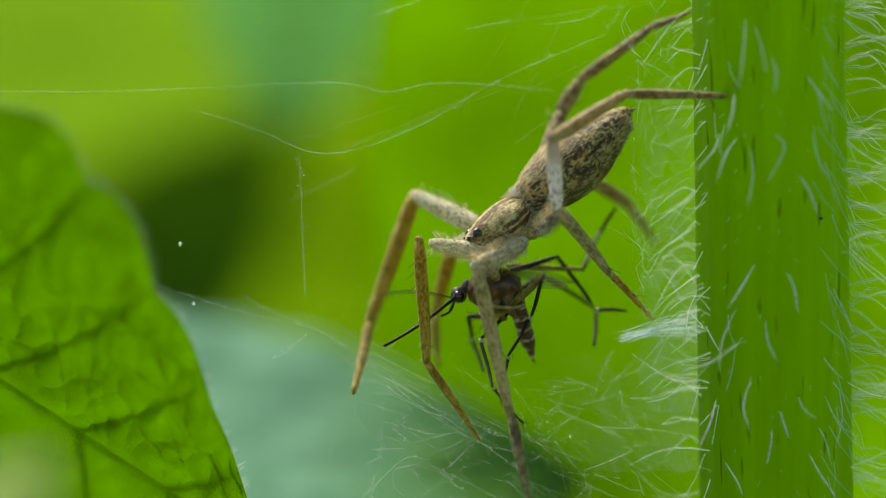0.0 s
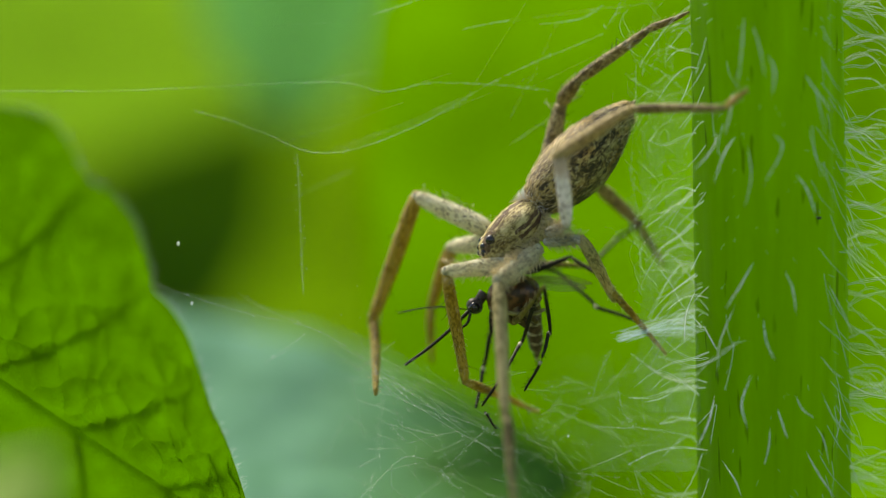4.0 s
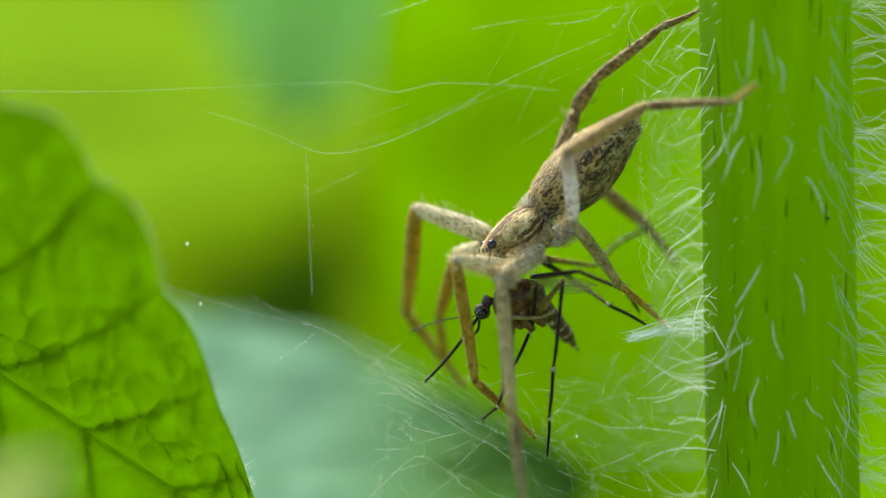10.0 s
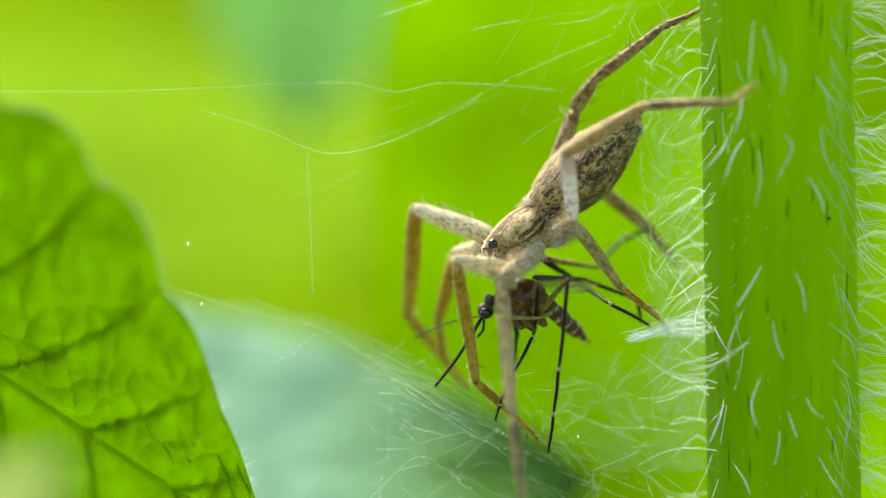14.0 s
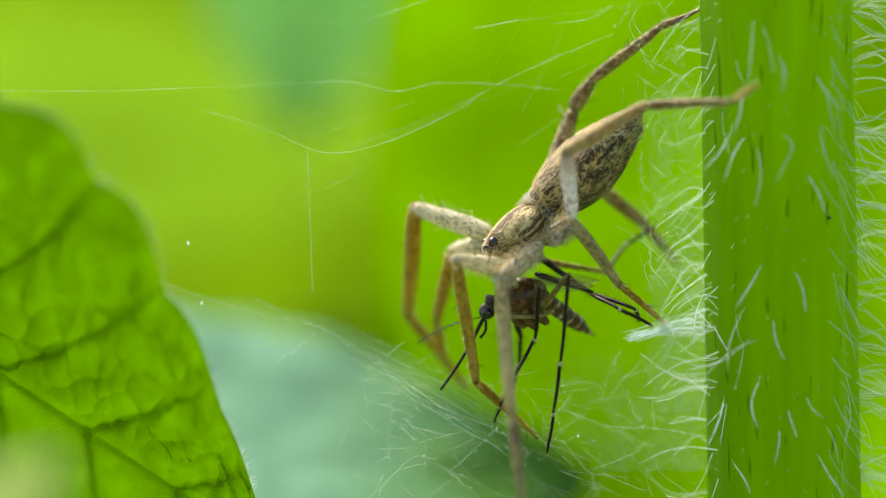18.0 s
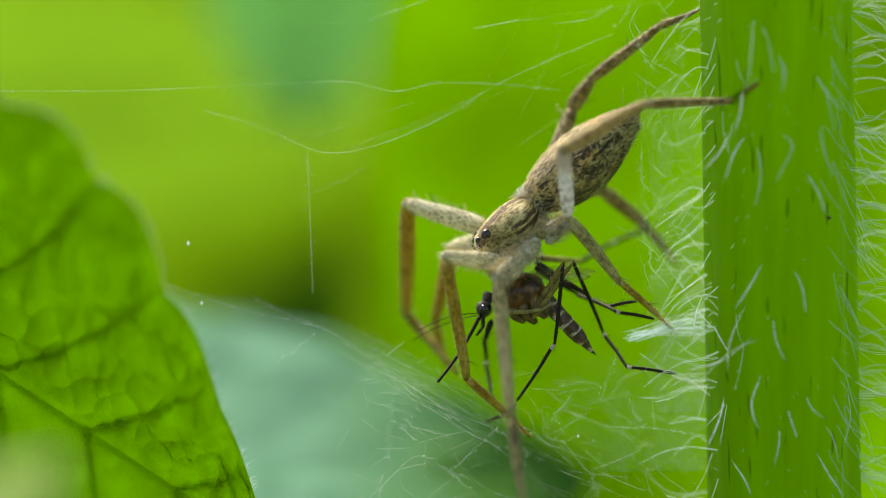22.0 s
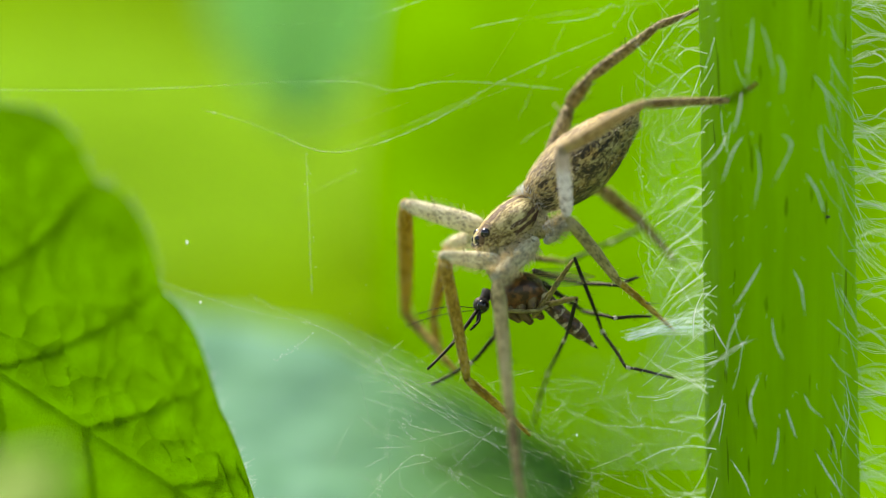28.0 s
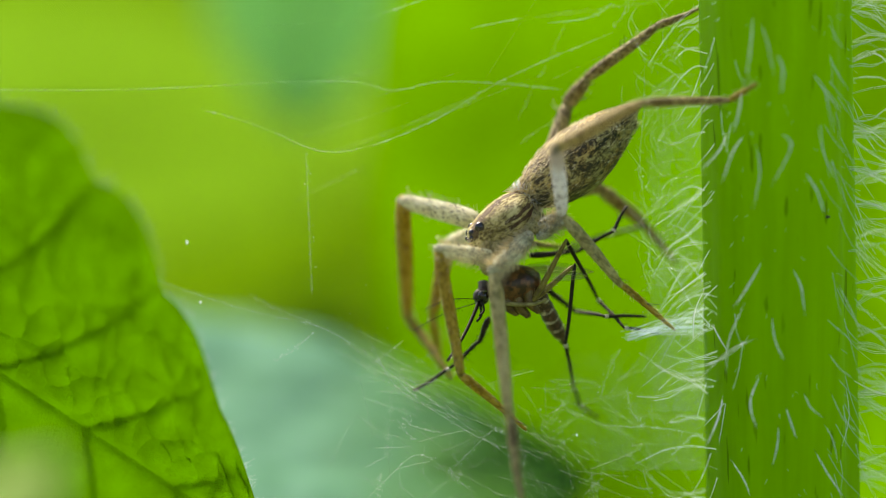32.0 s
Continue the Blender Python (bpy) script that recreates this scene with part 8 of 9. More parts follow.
    walk(fly_leg_2[3], [(0, mm(2.19, -1.603, -2.025, 138.4, 86, 180)),
        (1, mm(2.238, -2.193, -1.135, -172.5, 31.1, -152.4)),
        (2, mm(2.842, -2.336, -2.406, 156.3, 46.4, -150.9)),
        (3, mm(1.669, -2.293, -1.344, -178.1, 10.2, -172.8)),
        (6, mm(0.734, -2.989, 0.301, -117, 2.3, -172.1)),
        (7, mm(0.852, -3.233, 0.138, -112.5, 2.7, -173.5)),
        (9, mm(0.519, -3.304, 0.336, -108.1, 0.8, -177.4)),
        (13, mm(0.514, -3.345, 0.469, -122.4, 0.4, -178.7)),
        (17, mm(0.787, -3.843, 0.922, -134, 1.3, -173.5)),
        (18, mm(0.201, -3.832, 0.954, -126, -1, 174.8)),
        (19, mm(0.363, -4.653, -0.246, -164.5, -12.8, 149.5)),
        (20, mm(0.03, -3.95, -2.59, 168.6, -17.9, 164.2)),
        (21, mm(0.923, -1.823, -4.083, 134.6, -20.9, 173.6)),
        (22, mm(1.487, -0.795, -3.986, 126.1, -11.3, 178.2)),
        (23, mm(1.727, -0.718, -3.754, 153, -3.3, 178.5)),
        (24, mm(3.422, -2.708, -2.257, -173.2, 5.7, -171.5)),
        (25, mm(4.547, -1.546, -1.943, -164.1, 6.6, -162.9)),
        (28, mm(3.004, 2.347, -2.95, -149.3, 37.3, -125.4)),
        (29, mm(3.247, 0.384, -2.697, 162.8, 44.1, -150.6)),
        (30, mm(4.147, 2.009, -1.413, 149.4, 67.2, -163.4)),
        (31, mm(4.206, 2.012, -1.549, 171.6, 65.7, -142.4)),
        (32, mm(4.084, 3.024, -1.096, 126.8, 71.7, 180))])
    walk(fly_leg_2[4], [(0, mm(3.398, -0.527, -2.11, -22.1, 80.6, 0)),
        (1, mm(3.073, -1.997, -2.509, -167.7, 36.9, -144.8)),
        (2, mm(3.463, -1.246, -3.43, -177, 49.3, -147.3)),
        (3, mm(1.961, -2.31, -2.937, -103.1, 50.9, -58.9)),
        (4.5, mm(1.462, -3.362, -1.685, -137.4, 27.2, -142)),
        (6, mm(0.962, -4.414, -0.433, -124.6, -5.7, 159.9)),
        (7, mm(1.056, -4.764, -0.501, -130.7, -9.4, 156.7)),
        (9, mm(0.598, -4.891, -0.185, -125.9, -8.8, 151.9)),
        (13, mm(0.552, -4.713, -0.398, -144.7, 2.8, -171.5)),
        (17, mm(0.945, -4.998, -0.203, -143.8, 1.9, -170.6)),
        (18, mm(0.066, -5.135, 0.001, -143.3, 0.1, -179.6)),
        (19, mm(-0.154, -4.852, -1.768, -139.5, -18.7, 130.8)),
        (20, mm(-0.352, -3.509, -4.101, -161.7, -37.2, 140.2)),
        (21, mm(0.649, -0.632, -5.145, 162.3, -37.8, 166.9)),
        (22, mm(1.34, 0.518, -4.923, 153.5, -32.9, 174.3)),
        (23, mm(1.664, 0.019, -5.194, 173, -7.1, 176.7)),
        (24, mm(3.608, -2.873, -3.858, -158.3, -16.7, 153.6)),
        (25, mm(4.849, -1.918, -3.49, -150.6, 1.8, -175.4)),
        (28, mm(4.167, 2.557, -4.058, -112.3, 37.9, -123.7)),
        (29, mm(3.95, 1.329, -3.808, -8.6, 61.6, -69.6)),
        (30, mm(5.143, 3.166, -1.953, 19.8, 62.9, -13.6)),
        (31, mm(5.221, 3.089, -2.208, 5.5, 57.4, -25.5)),
        (32, mm(5.007, 4.32, -1.401, 24.1, 73.3, 0))])
    walk(fly_leg_3[0], [(0, mm(-0.519, 0.262, -0.704, 153.4, -82.6, 173.3)),
        (1, mm(-0.016, 0.202, -0.895, 169.9, -74.9, 174.6)),
        (2, mm(-0.645, 0.287, -0.381, -24.2, -83.5, -7.5)),
        (3, mm(-0.579, 0.262, -0.93, 145, -83.9, 174)),
        (6, mm(-0.702, 0.28, -0.799, 144.9, -88.9, 173.6)),
        (7, mm(-0.47, 0.25, -0.869, -27.9, -77.6, -5.9)),
        (9, mm(-0.594, 0.264, -0.887, -32.7, -81.4, -6.1)),
        (13, mm(-0.624, 0.275, -0.828, -31.1, -77.5, -6.7)),
        (17, mm(-0.815, 0.293, -0.934, 0, -54.3, -6.4)),
        (18, mm(-0.762, 0.29, -0.895, 0, -54.3, -6.6)),
        (19, mm(-0.984, 0.318, -0.668, -23.9, -44.1, -6.8)),
        (20, mm(-1.143, 0.342, -0.729, -16.3, -45.9, -7)),
        (21, mm(-1.018, 0.317, -0.687, -41.4, -28.2, -6.5)),
        (22, mm(-0.935, 0.308, -0.827, -34.9, -36.9, -6.5)),
        (23, mm(-1.005, 0.316, -1.038, -35.4, -28.6, -6.5)),
        (24, mm(-1.008, 0.32, -1.529, -39.8, -25.6, -6.7)),
        (25, mm(-0.881, 0.299, -1.61, 0, -21.3, -6.4)),
        (28, mm(-0.779, 0.29, -0.776, -39.8, -59, -6.5)),
        (29, mm(-0.967, 0.313, -0.712, -12.9, -65.4, -6.6)),
        (30, mm(-0.877, 0.3, -0.702, -13.4, -70, -6.4)),
        (31, mm(-0.899, 0.305, -0.836, -27.9, -69.9, -6.6)),
        (32, mm(-0.83, 0.302, -1.179, -39.4, -79.7, -6.9))])
    walk(fly_leg_3[1], [(0, mm(0, 0, 2.514, 55.5, 57.1, 50.7)),
        (1, mm(0, 0, 2.514, 28, 68.2, 26.3)),
        (2, mm(0, 0, 2.514, 84.3, 48.7, 30.7)),
        (3, mm(0, 0, 2.514, 78.7, 41.1, 37.6)),
        (6, mm(0, 0, 2.514, 95.7, 40.8, 37.4)),
        (7, mm(0, 0, 2.514, 67, 23.7, 13.4)),
        (9, mm(0, 0, 2.514, 66.8, 25.1, 17.5)),
        (13, mm(0, 0, 2.514, 33.8, 21.8, 14)),
        (17, mm(0, 0, 2.616, 43.8, 1.6, 0)),
        (18, mm(0, 0, 2.685, 43.2, 3.5, 0)),
        (19, mm(0, 0, 2.514, 38, 10, 4.5)),
        (20, mm(0, 0, 2.514, 51.3, -2.6, -0.8)),
        (21, mm(0, 0, 2.514, 93.9, -17.2, -15.9)),
        (22, mm(0, 0, 2.514, 90.3, -7.8, -5.5)),
        (23, mm(0, 0, 2.514, 92.7, -7, -5)),
        (24, mm(0, 0, 2.514, 106, -17.9, -15.6)),
        (25, mm(0, 0, 2.559, 54.2, -23.1, 0)),
        (28, mm(0, 0, 2.514, 82.8, -8.1, -6.8)),
        (29, mm(0, 0, 2.514, 69.3, -9.4, -2.2)),
        (30, mm(0, 0, 2.514, 68.9, -15, -3.7)),
        (31, mm(0, 0, 2.514, 76.5, -9, -4.8)),
        (32, mm(0, 0, 2.514, 83.6, -18.9, -16.3))])
    walk(fly_leg_3[2], [(0, mm(2.625, -0.432, 3.375, 27.7, 15.6, 8)),
        (0.5, mm(2.525, -0.291, 3.366, 32.7, 55.8, 29.6)),
        (1, mm(2.426, -0.149, 3.357, 133.7, 73.2, 143.9)),
        (2, mm(1.379, -1.971, 2.672, 10.1, 51.9, 34.9)),
        (3, mm(1.687, -1.685, 2.869, 74.8, 53.6, 71.4)),
        (6, mm(1.332, -2.001, 2.333, 18.9, 43.6, 42)),
        (7, mm(0.883, -2.071, 3.376, 2, 36.3, 22.9)),
        (9, mm(1.052, -1.991, 3.375, 15.2, 44, 38.4)),
        (13, mm(1.071, -1.152, 4.421, 19.7, 55.4, 60.9)),
        (17, mm(0.048, -1.668, 4.356, -67.4, 49.5, 0)),
        (18, mm(0.109, -1.65, 4.44, -67.3, 49.9, 0)),
        (19, mm(0.443, -1.454, 4.385, -18.4, 55.9, 40.8)),
        (20, mm(-0.095, -1.881, 4.019, -39, 49.2, 19.7)),
        (20.5, mm(-0.353, -2.104, 3.188, -3.7, -4.7, 9.1)),
        (21, mm(-0.611, -2.327, 2.358, 54.8, -36, -39.9)),
        (22, mm(-0.23, -2.4, 2.501, 29.5, -34.3, -28.5)),
        (23, mm(-0.195, -2.4, 2.401, 19.5, -6.2, -4.4)),
        (24, mm(-0.427, -2.287, 1.882, 33.7, -16, -13.8)),
        (24.5, mm(-0.491, -2.121, 2.869, -11.2, -31.7, -14.5)),
        (25, mm(-0.554, -1.955, 3.855, -65.1, -42.4, 0)),
        (28, mm(-0.327, -2.37, 2.813, 1.9, -29, -27.5)),
        (29, mm(-0.225, -2.249, 3.352, -28.4, -39.8, -11)),
        (30, mm(-0.369, -2.23, 3.352, -23.2, -38.5, -10.9)),
        (31, mm(-0.285, -2.328, 3.07, -10.7, -28.9, -17.1)),
        (32, mm(-0.755, -2.275, 2.769, 37.7, -40.7, -44.9))])
    walk(fly_leg_4[0], [(0, mm(-0.47, 0.558, 0.277, 127, -70.1, 173.3)),
        (1, mm(-0.209, 0.522, -0.157, 119.3, -56.4, 174.6)),
        (2, mm(-1.057, 0.644, -0.197, -69.1, -82, -7.5)),
        (3, mm(-0.831, 0.59, -1.127, -67.4, -77.3, -6)),
        (6, mm(-1.081, 0.624, -1.151, -56.8, -37.2, -6.4)),
        (7, mm(-1.031, 0.609, -1.636, -50.8, -39.4, -5.9)),
        (9, mm(-1.105, 0.62, -1.493, -52.6, -43.2, -6.1)),
        (13, mm(-1.057, 0.627, -1.631, -45.1, -44, -6.7)),
        (17, mm(-1.112, 0.629, -1.594, 0, -37.4, -6.4)),
        (18, mm(-1.065, 0.627, -1.56, 0, -36.9, -6.6)),
        (19, mm(-1.364, 0.666, -1.13, 0, -23.8, -6.8)),
        (20, mm(-1.206, 0.652, -1.338, 0, -34, -7)),
        (21, mm(-1.163, 0.635, -1.137, -6.5, -29.6, -6.5)),
        (22, mm(-0.991, 0.616, -1.051, 0, -36.3, -6.5)),
        (23, mm(-1.077, 0.626, -0.609, -37.6, -34.6, -6.5)),
        (24, mm(-0.964, 0.617, -0.525, -43.7, -35.8, -6.7)),
        (25, mm(-0.802, 0.592, -0.63, -15.1, -22.4, -6.4)),
        (28, mm(-0.965, 0.613, -0.205, -37.5, -38.7, -6.5)),
        (29, mm(-0.977, 0.616, -0.123, -25.5, -33.7, -6.6)),
        (30, mm(-0.786, 0.592, 0.183, -32.5, -40.8, -6.4)),
        (31, mm(-0.827, 0.598, 0.051, -42.1, -35.7, -6.6)),
        (32, mm(-0.859, 0.608, 0.043, -43.7, -36.1, -6.9))])
    walk(fly_leg_4[1], [(0, mm(0, 0, 2.702, 69.7, 31.6, 54.8)),
        (1, mm(0, 0, 2.702, 83.4, 28.6, 76.4)),
        (2, mm(0, 0, 2.702, 78.6, 17.6, 56.2)),
        (3, mm(0, 0, 2.702, 87.4, 15.8, 42.8)),
        (6, mm(0, 0, 2.702, 105.4, 1.7, 2.6)),
        (7, mm(0, 0, 2.702, 99.8, 0.3, 0.3)),
        (9, mm(0, 0, 2.702, 100.4, 1.8, 2.4)),
        (13, mm(0, 0, 2.702, 100.4, 4.3, 4.3)),
        (17, mm(0, 0, 2.697, 63.9, -6, 0)),
        (18, mm(0, 0, 2.697, 61.8, -6.9, 0)),
        (19, mm(0, 0, 2.697, 59.7, -7.6, 0)),
        (20, mm(0, 0, 2.697, 57.6, -8.3, 0)),
        (21, mm(0, 0, 2.702, 68.7, -15.3, -1.8)),
        (22, mm(0, 0, 2.898, 67.3, -3.4, 0)),
        (23, mm(0, 0, 2.702, 105.8, 2.2, 1.7)),
        (24, mm(0, 0, 2.702, 115.7, -10.5, -10.2)),
        (25, mm(0, 0, 2.702, 73.2, -55.3, -23)),
        (28, mm(0, 0, 2.702, 100.3, -17.7, -14.2)),
        (29, mm(0, 0, 2.702, 92.5, -24.9, -12.8)),
        (30, mm(0, 0, 2.702, 97.6, -14.7, -9.6)),
        (31, mm(0, 0, 2.702, 102.7, -18.9, -18)),
        (32, mm(0, 0, 2.702, 108.5, -21.1, -21.7))])
    walk(fly_leg_4[2], [(0, mm(2.387, -1.073, 3.511, 153.8, 30.2, 129.6)),
        (0.5, mm(2.742, -0.822, 3.267, 106.6, 40.6, 80.1)),
        (1, mm(3.098, -0.572, 3.023, 67.6, 19.4, 38.8)),
        (2, mm(2.39, -1.396, 3.235, 109.7, 7.3, 19.6)),
        (3, mm(1.813, -1.906, 2.818, 81.9, 5.5, 13.5)),
        (6, mm(0.095, -2.536, 2.002, 81.9, -3.2, -5)),
        (7, mm(0.013, -2.594, 2.255, 73.8, -5.6, -6.9)),
        (9, mm(0.093, -2.588, 2.227, 77, -3.1, -4)),
        (13, mm(0.159, -2.585, 2.229, 45.1, -1.7, -1.7)),
        (15, mm(0.019, -2.474, 3.04, 6.2, -6.5, -2.5)),
        (17, mm(-0.12, -2.364, 3.851, -33.2, -10.7, 0)),
        (18, mm(-0.148, -2.321, 3.932, -35.2, -9.6, 0)),
        (19, mm(-0.176, -2.274, 4.012, -37.4, -8.4, 0)),
        (20, mm(-0.204, -2.223, 4.093, -39.7, -7, 0)),
        (21, mm(-0.328, -2.444, 3.624, -27.9, -28, -3.5)),
        (22, mm(-0.06, -2.429, 3.911, -35.5, -22.8, 0)),
        (23, mm(0.047, -2.533, 1.987, 34.1, -25, -21.1)),
        (24, mm(-0.215, -2.372, 1.579, 50.1, -25.7, -27.4)),
        (25, mm(-1.561, -2.076, 3.135, 2.9, -66.2, -37.7)),
        (28, mm(-0.497, -2.546, 2.254, 9.8, -28.8, -25)),
        (29, mm(-0.533, -2.576, 2.598, -6.5, -34.9, -19.4)),
        (30, mm(-0.348, -2.588, 2.365, -2.7, -22, -15)),
        (31, mm(-0.614, -2.501, 2.154, 11.5, -23.8, -23.5)),
        (32, mm(-0.641, -2.431, 1.922, 21.8, -27, -29.1))])
    walk(fly_leg_5[0], [(0, mm(-0.512, 0.664, -0.942, -16.3, -78.2, -6.7)),
        (1, mm(-0.594, 0.659, -0.993, -41, -82.2, -5.4)),
        (2, mm(-1.224, 0.767, -0.647, -41, -62.4, -7.5)),
        (3, mm(-0.823, 0.689, -1.126, -41.2, -77.5, -6)),
        (6, mm(-1.433, 0.765, -1.394, -48.7, -55.1, -6.4)),
        (7, mm(-1.022, 0.709, -1.635, -42.4, -65.9, -5.9)),
        (9, mm(-1.081, 0.718, -1.622, -42.3, -65.7, -6.1)),
        (13, mm(-1.047, 0.727, -1.631, -42.1, -64.7, -6.7)),
        (17, mm(-1.001, 0.717, -1.535, -28.7, -62.2, -6.4)),
        (18, mm(-0.928, 0.712, -1.489, -24.5, -61.6, -6.6)),
        (19, mm(-1.187, 0.745, -1.082, -19.6, -48.3, -6.8)),
        (20, mm(-1.083, 0.738, -1.379, -33.6, -55.4, -7)),
        (21, mm(-0.971, 0.714, -1.337, -54, -63.8, -6.5)),
        (22, mm(-0.954, 0.712, -1.321, -51.9, -63.4, -6.5)),
        (23, mm(-0.937, 0.711, -1.305, -49.6, -63, -6.5)),
        (24, mm(-0.915, 0.711, -1.793, -47, -70.1, -6.7)),
        (25, mm(-0.823, 0.695, -1.488, -35.5, -66.7, -6.4)),
        (28, mm(-0.792, 0.694, -1.389, -62.1, -64.6, -6.5)),
        (29, mm(-0.96, 0.715, -1.487, -62.1, -60.2, -6.6)),
        (30, mm(-0.819, 0.696, -1.352, -62.1, -60.9, -6.4)),
        (31, mm(-0.866, 0.704, -1.601, -62.2, -62.2, -6.6)),
        (32, mm(-0.922, 0.716, -1.694, -62.2, -66.5, -6.9))])
    walk(fly_leg_5[1], [(0, mm(0, 0, 3.331, -8.4, -61.5, -32.8)),
        (1, mm(0, 0, 3.331, 36.2, -45.7, -63)),
        (2, mm(0, 0, 3.331, -1.1, -38.9, -44.5)),
        (3, mm(0, 0, 3.331, 3.2, -33, -34.5)),
        (6, mm(0, 0, 3.331, 14.3, -32.8, -47.1)),
        (7, mm(0, 0, 3.331, 2.7, -34.3, -38.6)),
        (9, mm(0, 0, 3.331, 5.6, -35.2, -40)),
        (13, mm(0, 0, 3.331, 11.7, -36.8, -42.6)),
        (17, mm(0, 0, 3.331, -1.2, -49.7, -40.3)),
        (18, mm(0, 0, 3.331, -5.7, -53.6, -38.2)),
        (19, mm(0, 0, 3.331, -11.9, -57.9, -34.5)),
        (20, mm(0, 0, 3.331, 16.7, -48.5, -48.6)),
        (21, mm(0, 0, 3.331, 15.6, -17.8, -26.2)),
        (22, mm(0, 0, 3.331, 12.2, -20.5, -28.5)),
        (23, mm(0, 0, 3.331, 9.1, -23.5, -30.8)),
        (24, mm(0, 0, 3.331, -0.8, -21.8, -25.4)),
        (25, mm(0, 0, 3.331, 9.8, -48.4, -53.6)),
        (28, mm(0, 0, 3.331, 39.9, -14.6, -29.5)),
        (29, mm(0, 0, 3.331, 38.3, -13.9, -28)),
        (30, mm(0, 0, 3.331, 37, -13.2, -26.4)),
        (31, mm(0, 0, 3.331, 35.7, -12.6, -24.9)),
        (32, mm(0, 0, 3.331, 34.5, -11.9, -23.4))])
    walk(fly_leg_5[2], [(0, mm(-1.59, 1.448, 4.48, 74.8, -58.6, -28.8)),
        (1, mm(-1.924, 0.599, 4.705, 98.6, -40, -46.8)),
        (2, mm(-1.058, 1.107, 5.229, 86.8, -31.4, -32)),
        (3, mm(-1.168, 0.64, 5.374, 85.8, -29.5, -29.6)),
        (6, mm(-1.313, 0.526, 5.318, 86.6, -23.6, -29.8)),
        (7, mm(-1.146, 0.768, 5.342, 81.7, -23.7, -23.6)),
        (9, mm(-1.226, 0.717, 5.313, 82.1, -23.9, -23.8)),
        (13, mm(-1.389, 0.606, 5.242, 83, -24.2, -24)),
        (17, mm(-1.387, 1.242, 4.907, 74.4, -35.4, -22.9)),
        (18, mm(-1.385, 1.4, 4.77, 71, -38.7, -21.4)),
        (19, mm(-1.382, 1.559, 4.599, 66.5, -42.3, -18.9)),
        (20, mm(-1.683, 0.847, 4.879, 80.7, -29, -21.6)),
        (21, mm(-0.933, -0.271, 5.568, 85.9, -16.1, -23.5)),
        (22, mm(-0.98, -0.054, 5.563, 84, -17.4, -23.5)),
        (23, mm(-1.023, 0.159, 5.539, 82.1, -18.7, -23.5)),
        (24, mm(-0.804, 0.42, 5.595, 82, -13.8, -15.3)),
        (25, mm(-1.403, 1.199, 4.925, 76.7, -31.8, -26.2)),
        (28, mm(-1.179, -1.129, 5.143, 77.8, -15.3, -31.1)),
        (29, mm(-1.116, -1.121, 5.187, 84, -13.7, -27.5)),
        (30, mm(-1.053, -1.114, 5.227, 87.4, -12, -23.7)),
        (31, mm(-0.991, -1.109, 5.264, 88.5, -11.1, -21.8)),
        (32, mm(-0.928, -1.105, 5.297, 89.4, -10.1, -19.8))])
    walk(fly_leg_6[0], [(0, mm(0.721, 0.218, 1.08, 129, 82.8, 173.3)),
        (1, mm(1.393, 0.169, 1.12, -53.4, 26.5, -5.4)),
        (2, mm(1.376, 0.121, 0.772, -55.8, 36.2, -7.5)),
        (3, mm(1.309, 0.165, 0.353, -16.7, 11.9, -6)),
        (6, mm(0.845, 0.207, 0.401, -47.3, 39.7, -6.4)),
        (7, mm(0.717, 0.227, 0.554, -47.9, 30.1, -5.9)),
        (9, mm(0.623, 0.235, 0.623, -48.9, 24.5, -6.1)),
        (13, mm(0.605, 0.231, 0.709, -49.5, 13.5, -6.7)),
        (17, mm(0.607, 0.233, 0.765, -48.4, 4.5, -6.4)),
        (18, mm(0.666, 0.225, 0.802, -47.9, 2.4, -6.6)),
        (19, mm(0.851, 0.201, 0.788, -47.2, 13, -6.8)),
        (20, mm(1.198, 0.155, 0.737, -49, 28.6, -7)),
        (21, mm(1.684, 0.111, 0.613, -48, 35.1, -6.5)),
        (22, mm(1.688, 0.11, 0.647, -46.1, 41.5, -6.5)),
        (23, mm(1.466, 0.135, 0.764, -36.6, 40.7, -6.5)),
        (24, mm(1.144, 0.168, 0.911, -24.5, 35, -6.7)),
        (25, mm(1.022, 0.188, 0.762, -44.2, 35.7, -6.4)),
        (28, mm(1.038, 0.184, 0.723, -29.4, 37, -6.5)),
        (29, mm(1.092, 0.176, 0.641, -24.6, 40.7, -6.6)),
        (30, mm(1.39, 0.146, 0.926, 0, 47.1, -6.4)),
        (31, mm(1.752, 0.101, 0.953, -18.1, 45, -6.6)),
        (32, mm(1.613, 0.107, 1.02, -22.3, 37.2, -6.9))])
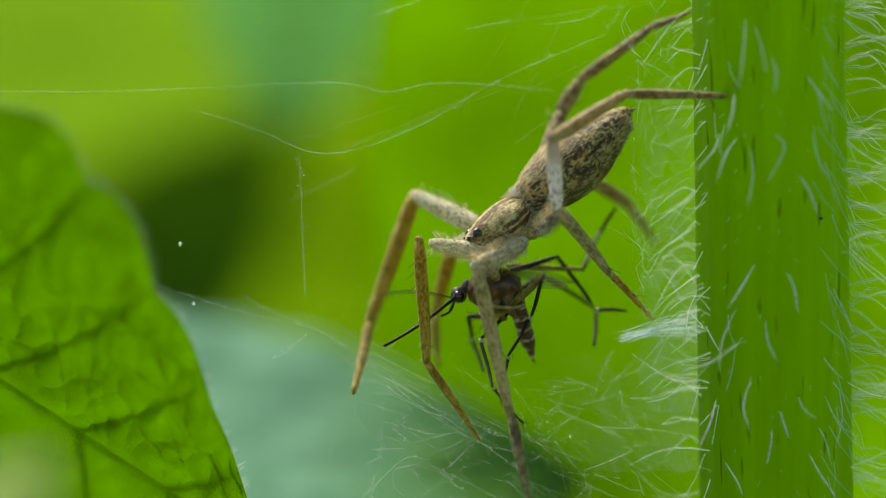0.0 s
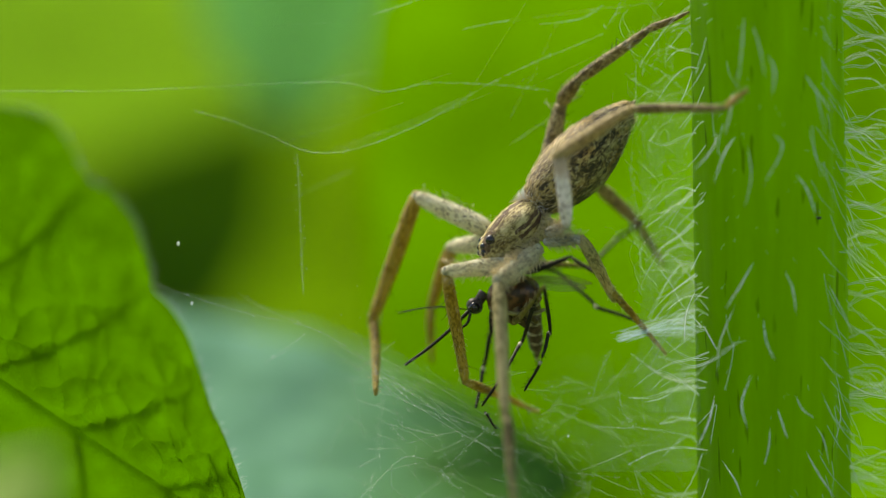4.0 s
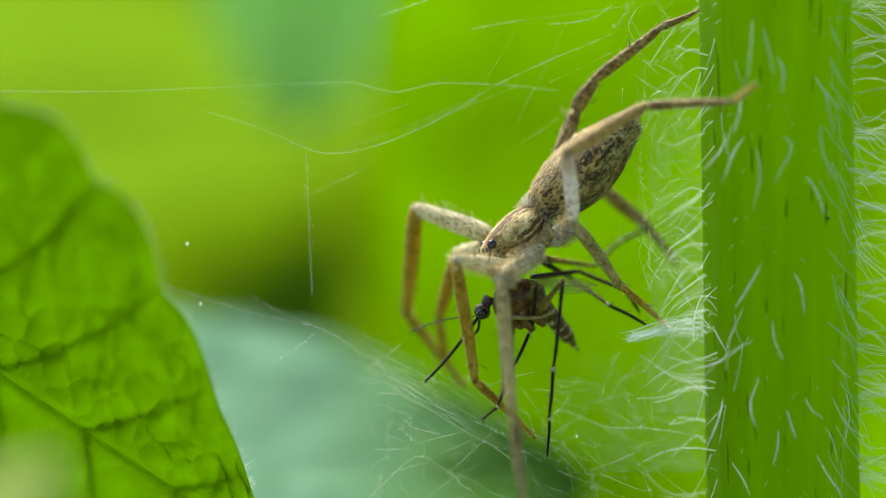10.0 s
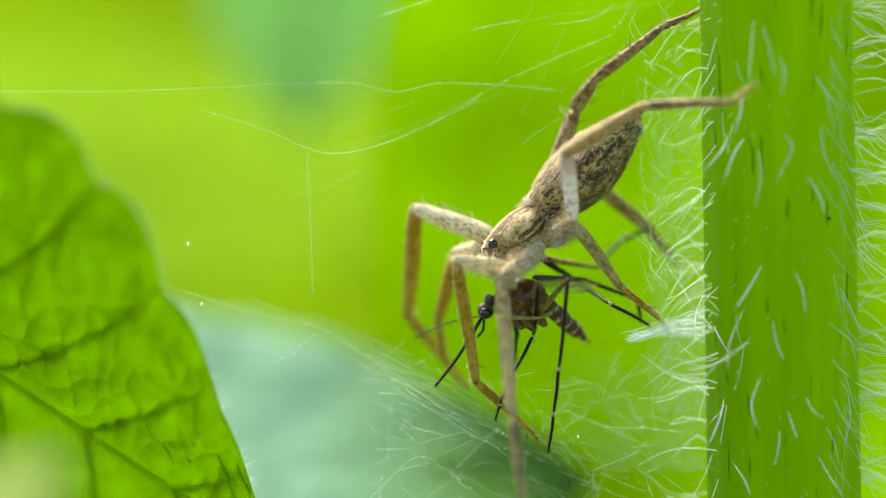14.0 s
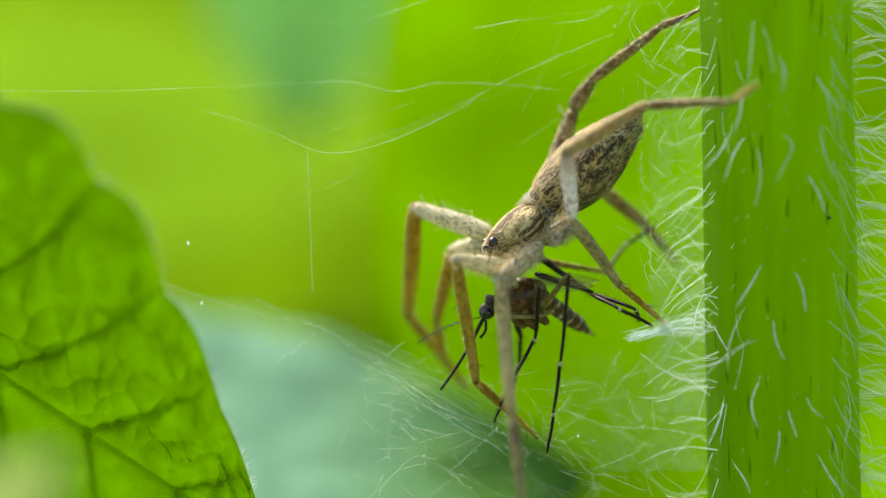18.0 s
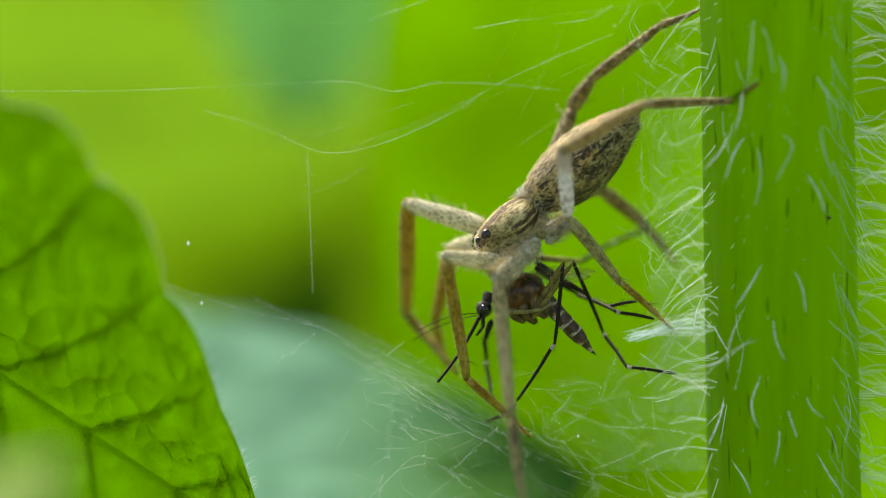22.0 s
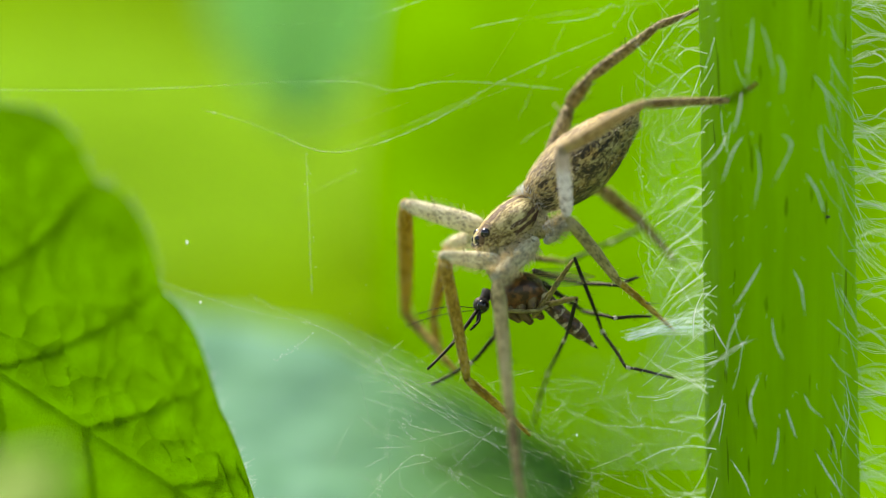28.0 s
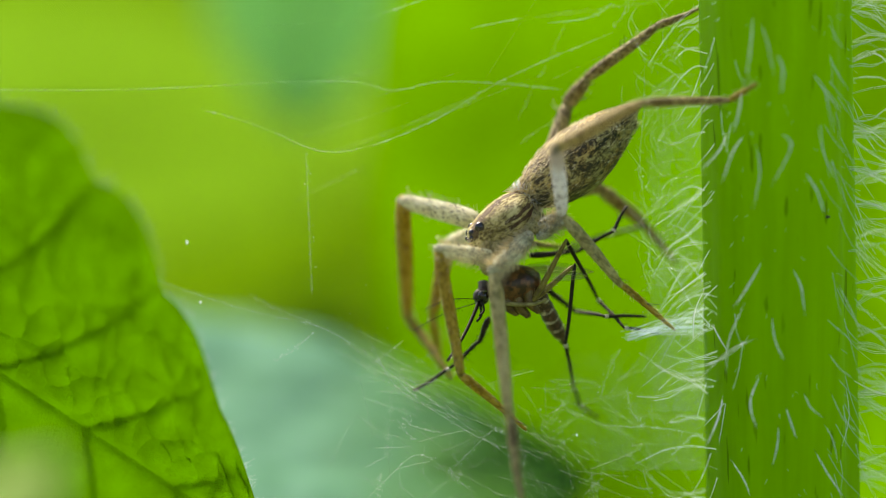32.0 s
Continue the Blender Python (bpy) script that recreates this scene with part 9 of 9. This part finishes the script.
    walk(fly_leg_6[1], [(0, mm(0, 0, 1.148, 42.6, -38.7, -98.4)),
        (0.5, mm(0, 0, 1.148, 9.4, -25.5, -37.7)),
        (1, mm(0, 0, 1.148, 2.3, 4.6, 6.2)),
        (2, mm(0, 0, 1.148, 25, 1.8, 2.6)),
        (3, mm(0, 0, 1.148, -7.6, 10, 3)),
        (6, mm(0, 0, 1.148, 7, -4.6, -5)),
        (7, mm(0, 0, 1.148, 7, -3.1, -3.5)),
        (9, mm(0, 0, 1.148, 6.7, -0.2, -0.3)),
        (13, mm(0, 0, 1.148, 5.5, 5.6, 6.6)),
        (17, mm(0, 0, 1.148, 3.4, 11.4, 13.1)),
        (18, mm(0, 0, 1.148, 2.7, 12.8, 14.6)),
        (19, mm(0, 0, 1.148, 1.9, 14.3, 16)),
        (20, mm(0, 0, 1.148, -3.5, -1.6, -1.8)),
        (21, mm(0, 0, 1.148, -3.8, -9.8, -11.1)),
        (22, mm(0, 0, 1.148, -4, -16.6, -18)),
        (23, mm(0, 0, 1.148, -20, -5.8, -4.3)),
        (24, mm(0, 0, 1.148, -32.3, 10.7, 4.9)),
        (25, mm(0, 0, 1.148, 10.5, 14.2, 14.3)),
        (28, mm(0, 0, 1.148, 2.3, 17.9, 10.5)),
        (29, mm(0, 0, 1.148, -0.7, 13, 6.1)),
        (30, mm(0, 0, 1.227, 0, 24.6, 0)),
        (31, mm(0, 0, 1.148, 3, 22.1, 7.6)),
        (32, mm(0, 0, 1.148, 24.4, 23.2, 10.1))])
    walk(fly_leg_6[2], [(0, mm(-1.003, 0.922, 2.105, 149.4, -36.4, -114.5)),
        (0.5, mm(-0.432, 0.434, 2.455, 116.9, -34.7, -61.4)),
        (1, mm(0.139, -0.053, 2.806, 98.7, -14.1, -19.8)),
        (2, mm(0.079, -0.702, 2.655, 92.2, -5.1, -7.5)),
        (3, mm(0.273, 0.236, 2.773, 44.6, 10.2, 3.1)),
        (6, mm(-0.15, -0.19, 2.795, 83, -10, -11)),
        (7, mm(-0.103, -0.196, 2.798, 83.7, -7.5, -8.4)),
        (9, mm(-0.007, -0.195, 2.801, 85.2, -2.4, -2.8)),
        (13, mm(0.178, -0.141, 2.797, 88.5, 7.9, 9.3)),
        (17, mm(0.342, -0.022, 2.777, 92.4, 18.6, 22.2)),
        (18, mm(0.377, 0.017, 2.769, 93.5, 21.3, 25.6)),
        (19, mm(0.41, 0.059, 2.76, 94.7, 24.1, 28.9)),
        (20, mm(-0.043, 0.104, 2.809, 83.9, -4, -4.6)),
        (21, mm(-0.256, 0.163, 2.785, 87.1, -14.5, -16.8)),
        (22, mm(-0.416, 0.257, 2.739, 88.4, -19.9, -22.1)),
        (23, mm(-0.115, 0.58, 2.704, 81.8, -9.3, -7)),
        (24, mm(0.183, 0.91, 2.53, 72.9, 12, 5.5)),
        (25, mm(0.465, -0.194, 2.734, 84.2, 25.9, 28.1)),
        (28, mm(0.514, 0.028, 2.731, 48.9, 34.2, 22.6)),
        (29, mm(0.37, 0.059, 2.77, 3.5, 30.8, 15.8)),
        (30, mm(0.735, 0, 2.829, -31, 23.8, 0)),
        (31, mm(0.632, -0.002, 2.688, 21.4, 31.6, 11.6)),
        (32, mm(0.727, -0.586, 2.575, 3, 31.5, 14.6))])
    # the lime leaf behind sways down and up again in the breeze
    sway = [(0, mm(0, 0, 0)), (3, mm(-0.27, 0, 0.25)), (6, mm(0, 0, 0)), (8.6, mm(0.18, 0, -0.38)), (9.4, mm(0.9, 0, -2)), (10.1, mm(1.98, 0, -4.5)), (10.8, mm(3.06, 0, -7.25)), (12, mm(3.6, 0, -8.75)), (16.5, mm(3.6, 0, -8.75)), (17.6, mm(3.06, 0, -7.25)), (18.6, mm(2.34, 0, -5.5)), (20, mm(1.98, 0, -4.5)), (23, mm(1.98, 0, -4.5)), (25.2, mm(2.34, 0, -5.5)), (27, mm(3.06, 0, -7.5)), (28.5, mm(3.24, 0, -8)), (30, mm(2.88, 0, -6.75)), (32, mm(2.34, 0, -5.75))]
    walk(sway_leaf, sway)
    # the added dark shape drops twice as far, so that the shade clears
    walk(shade_leaf, [(t, Matrix.Translation(m.translation * 2.0)) for t, m in sway])


motions()
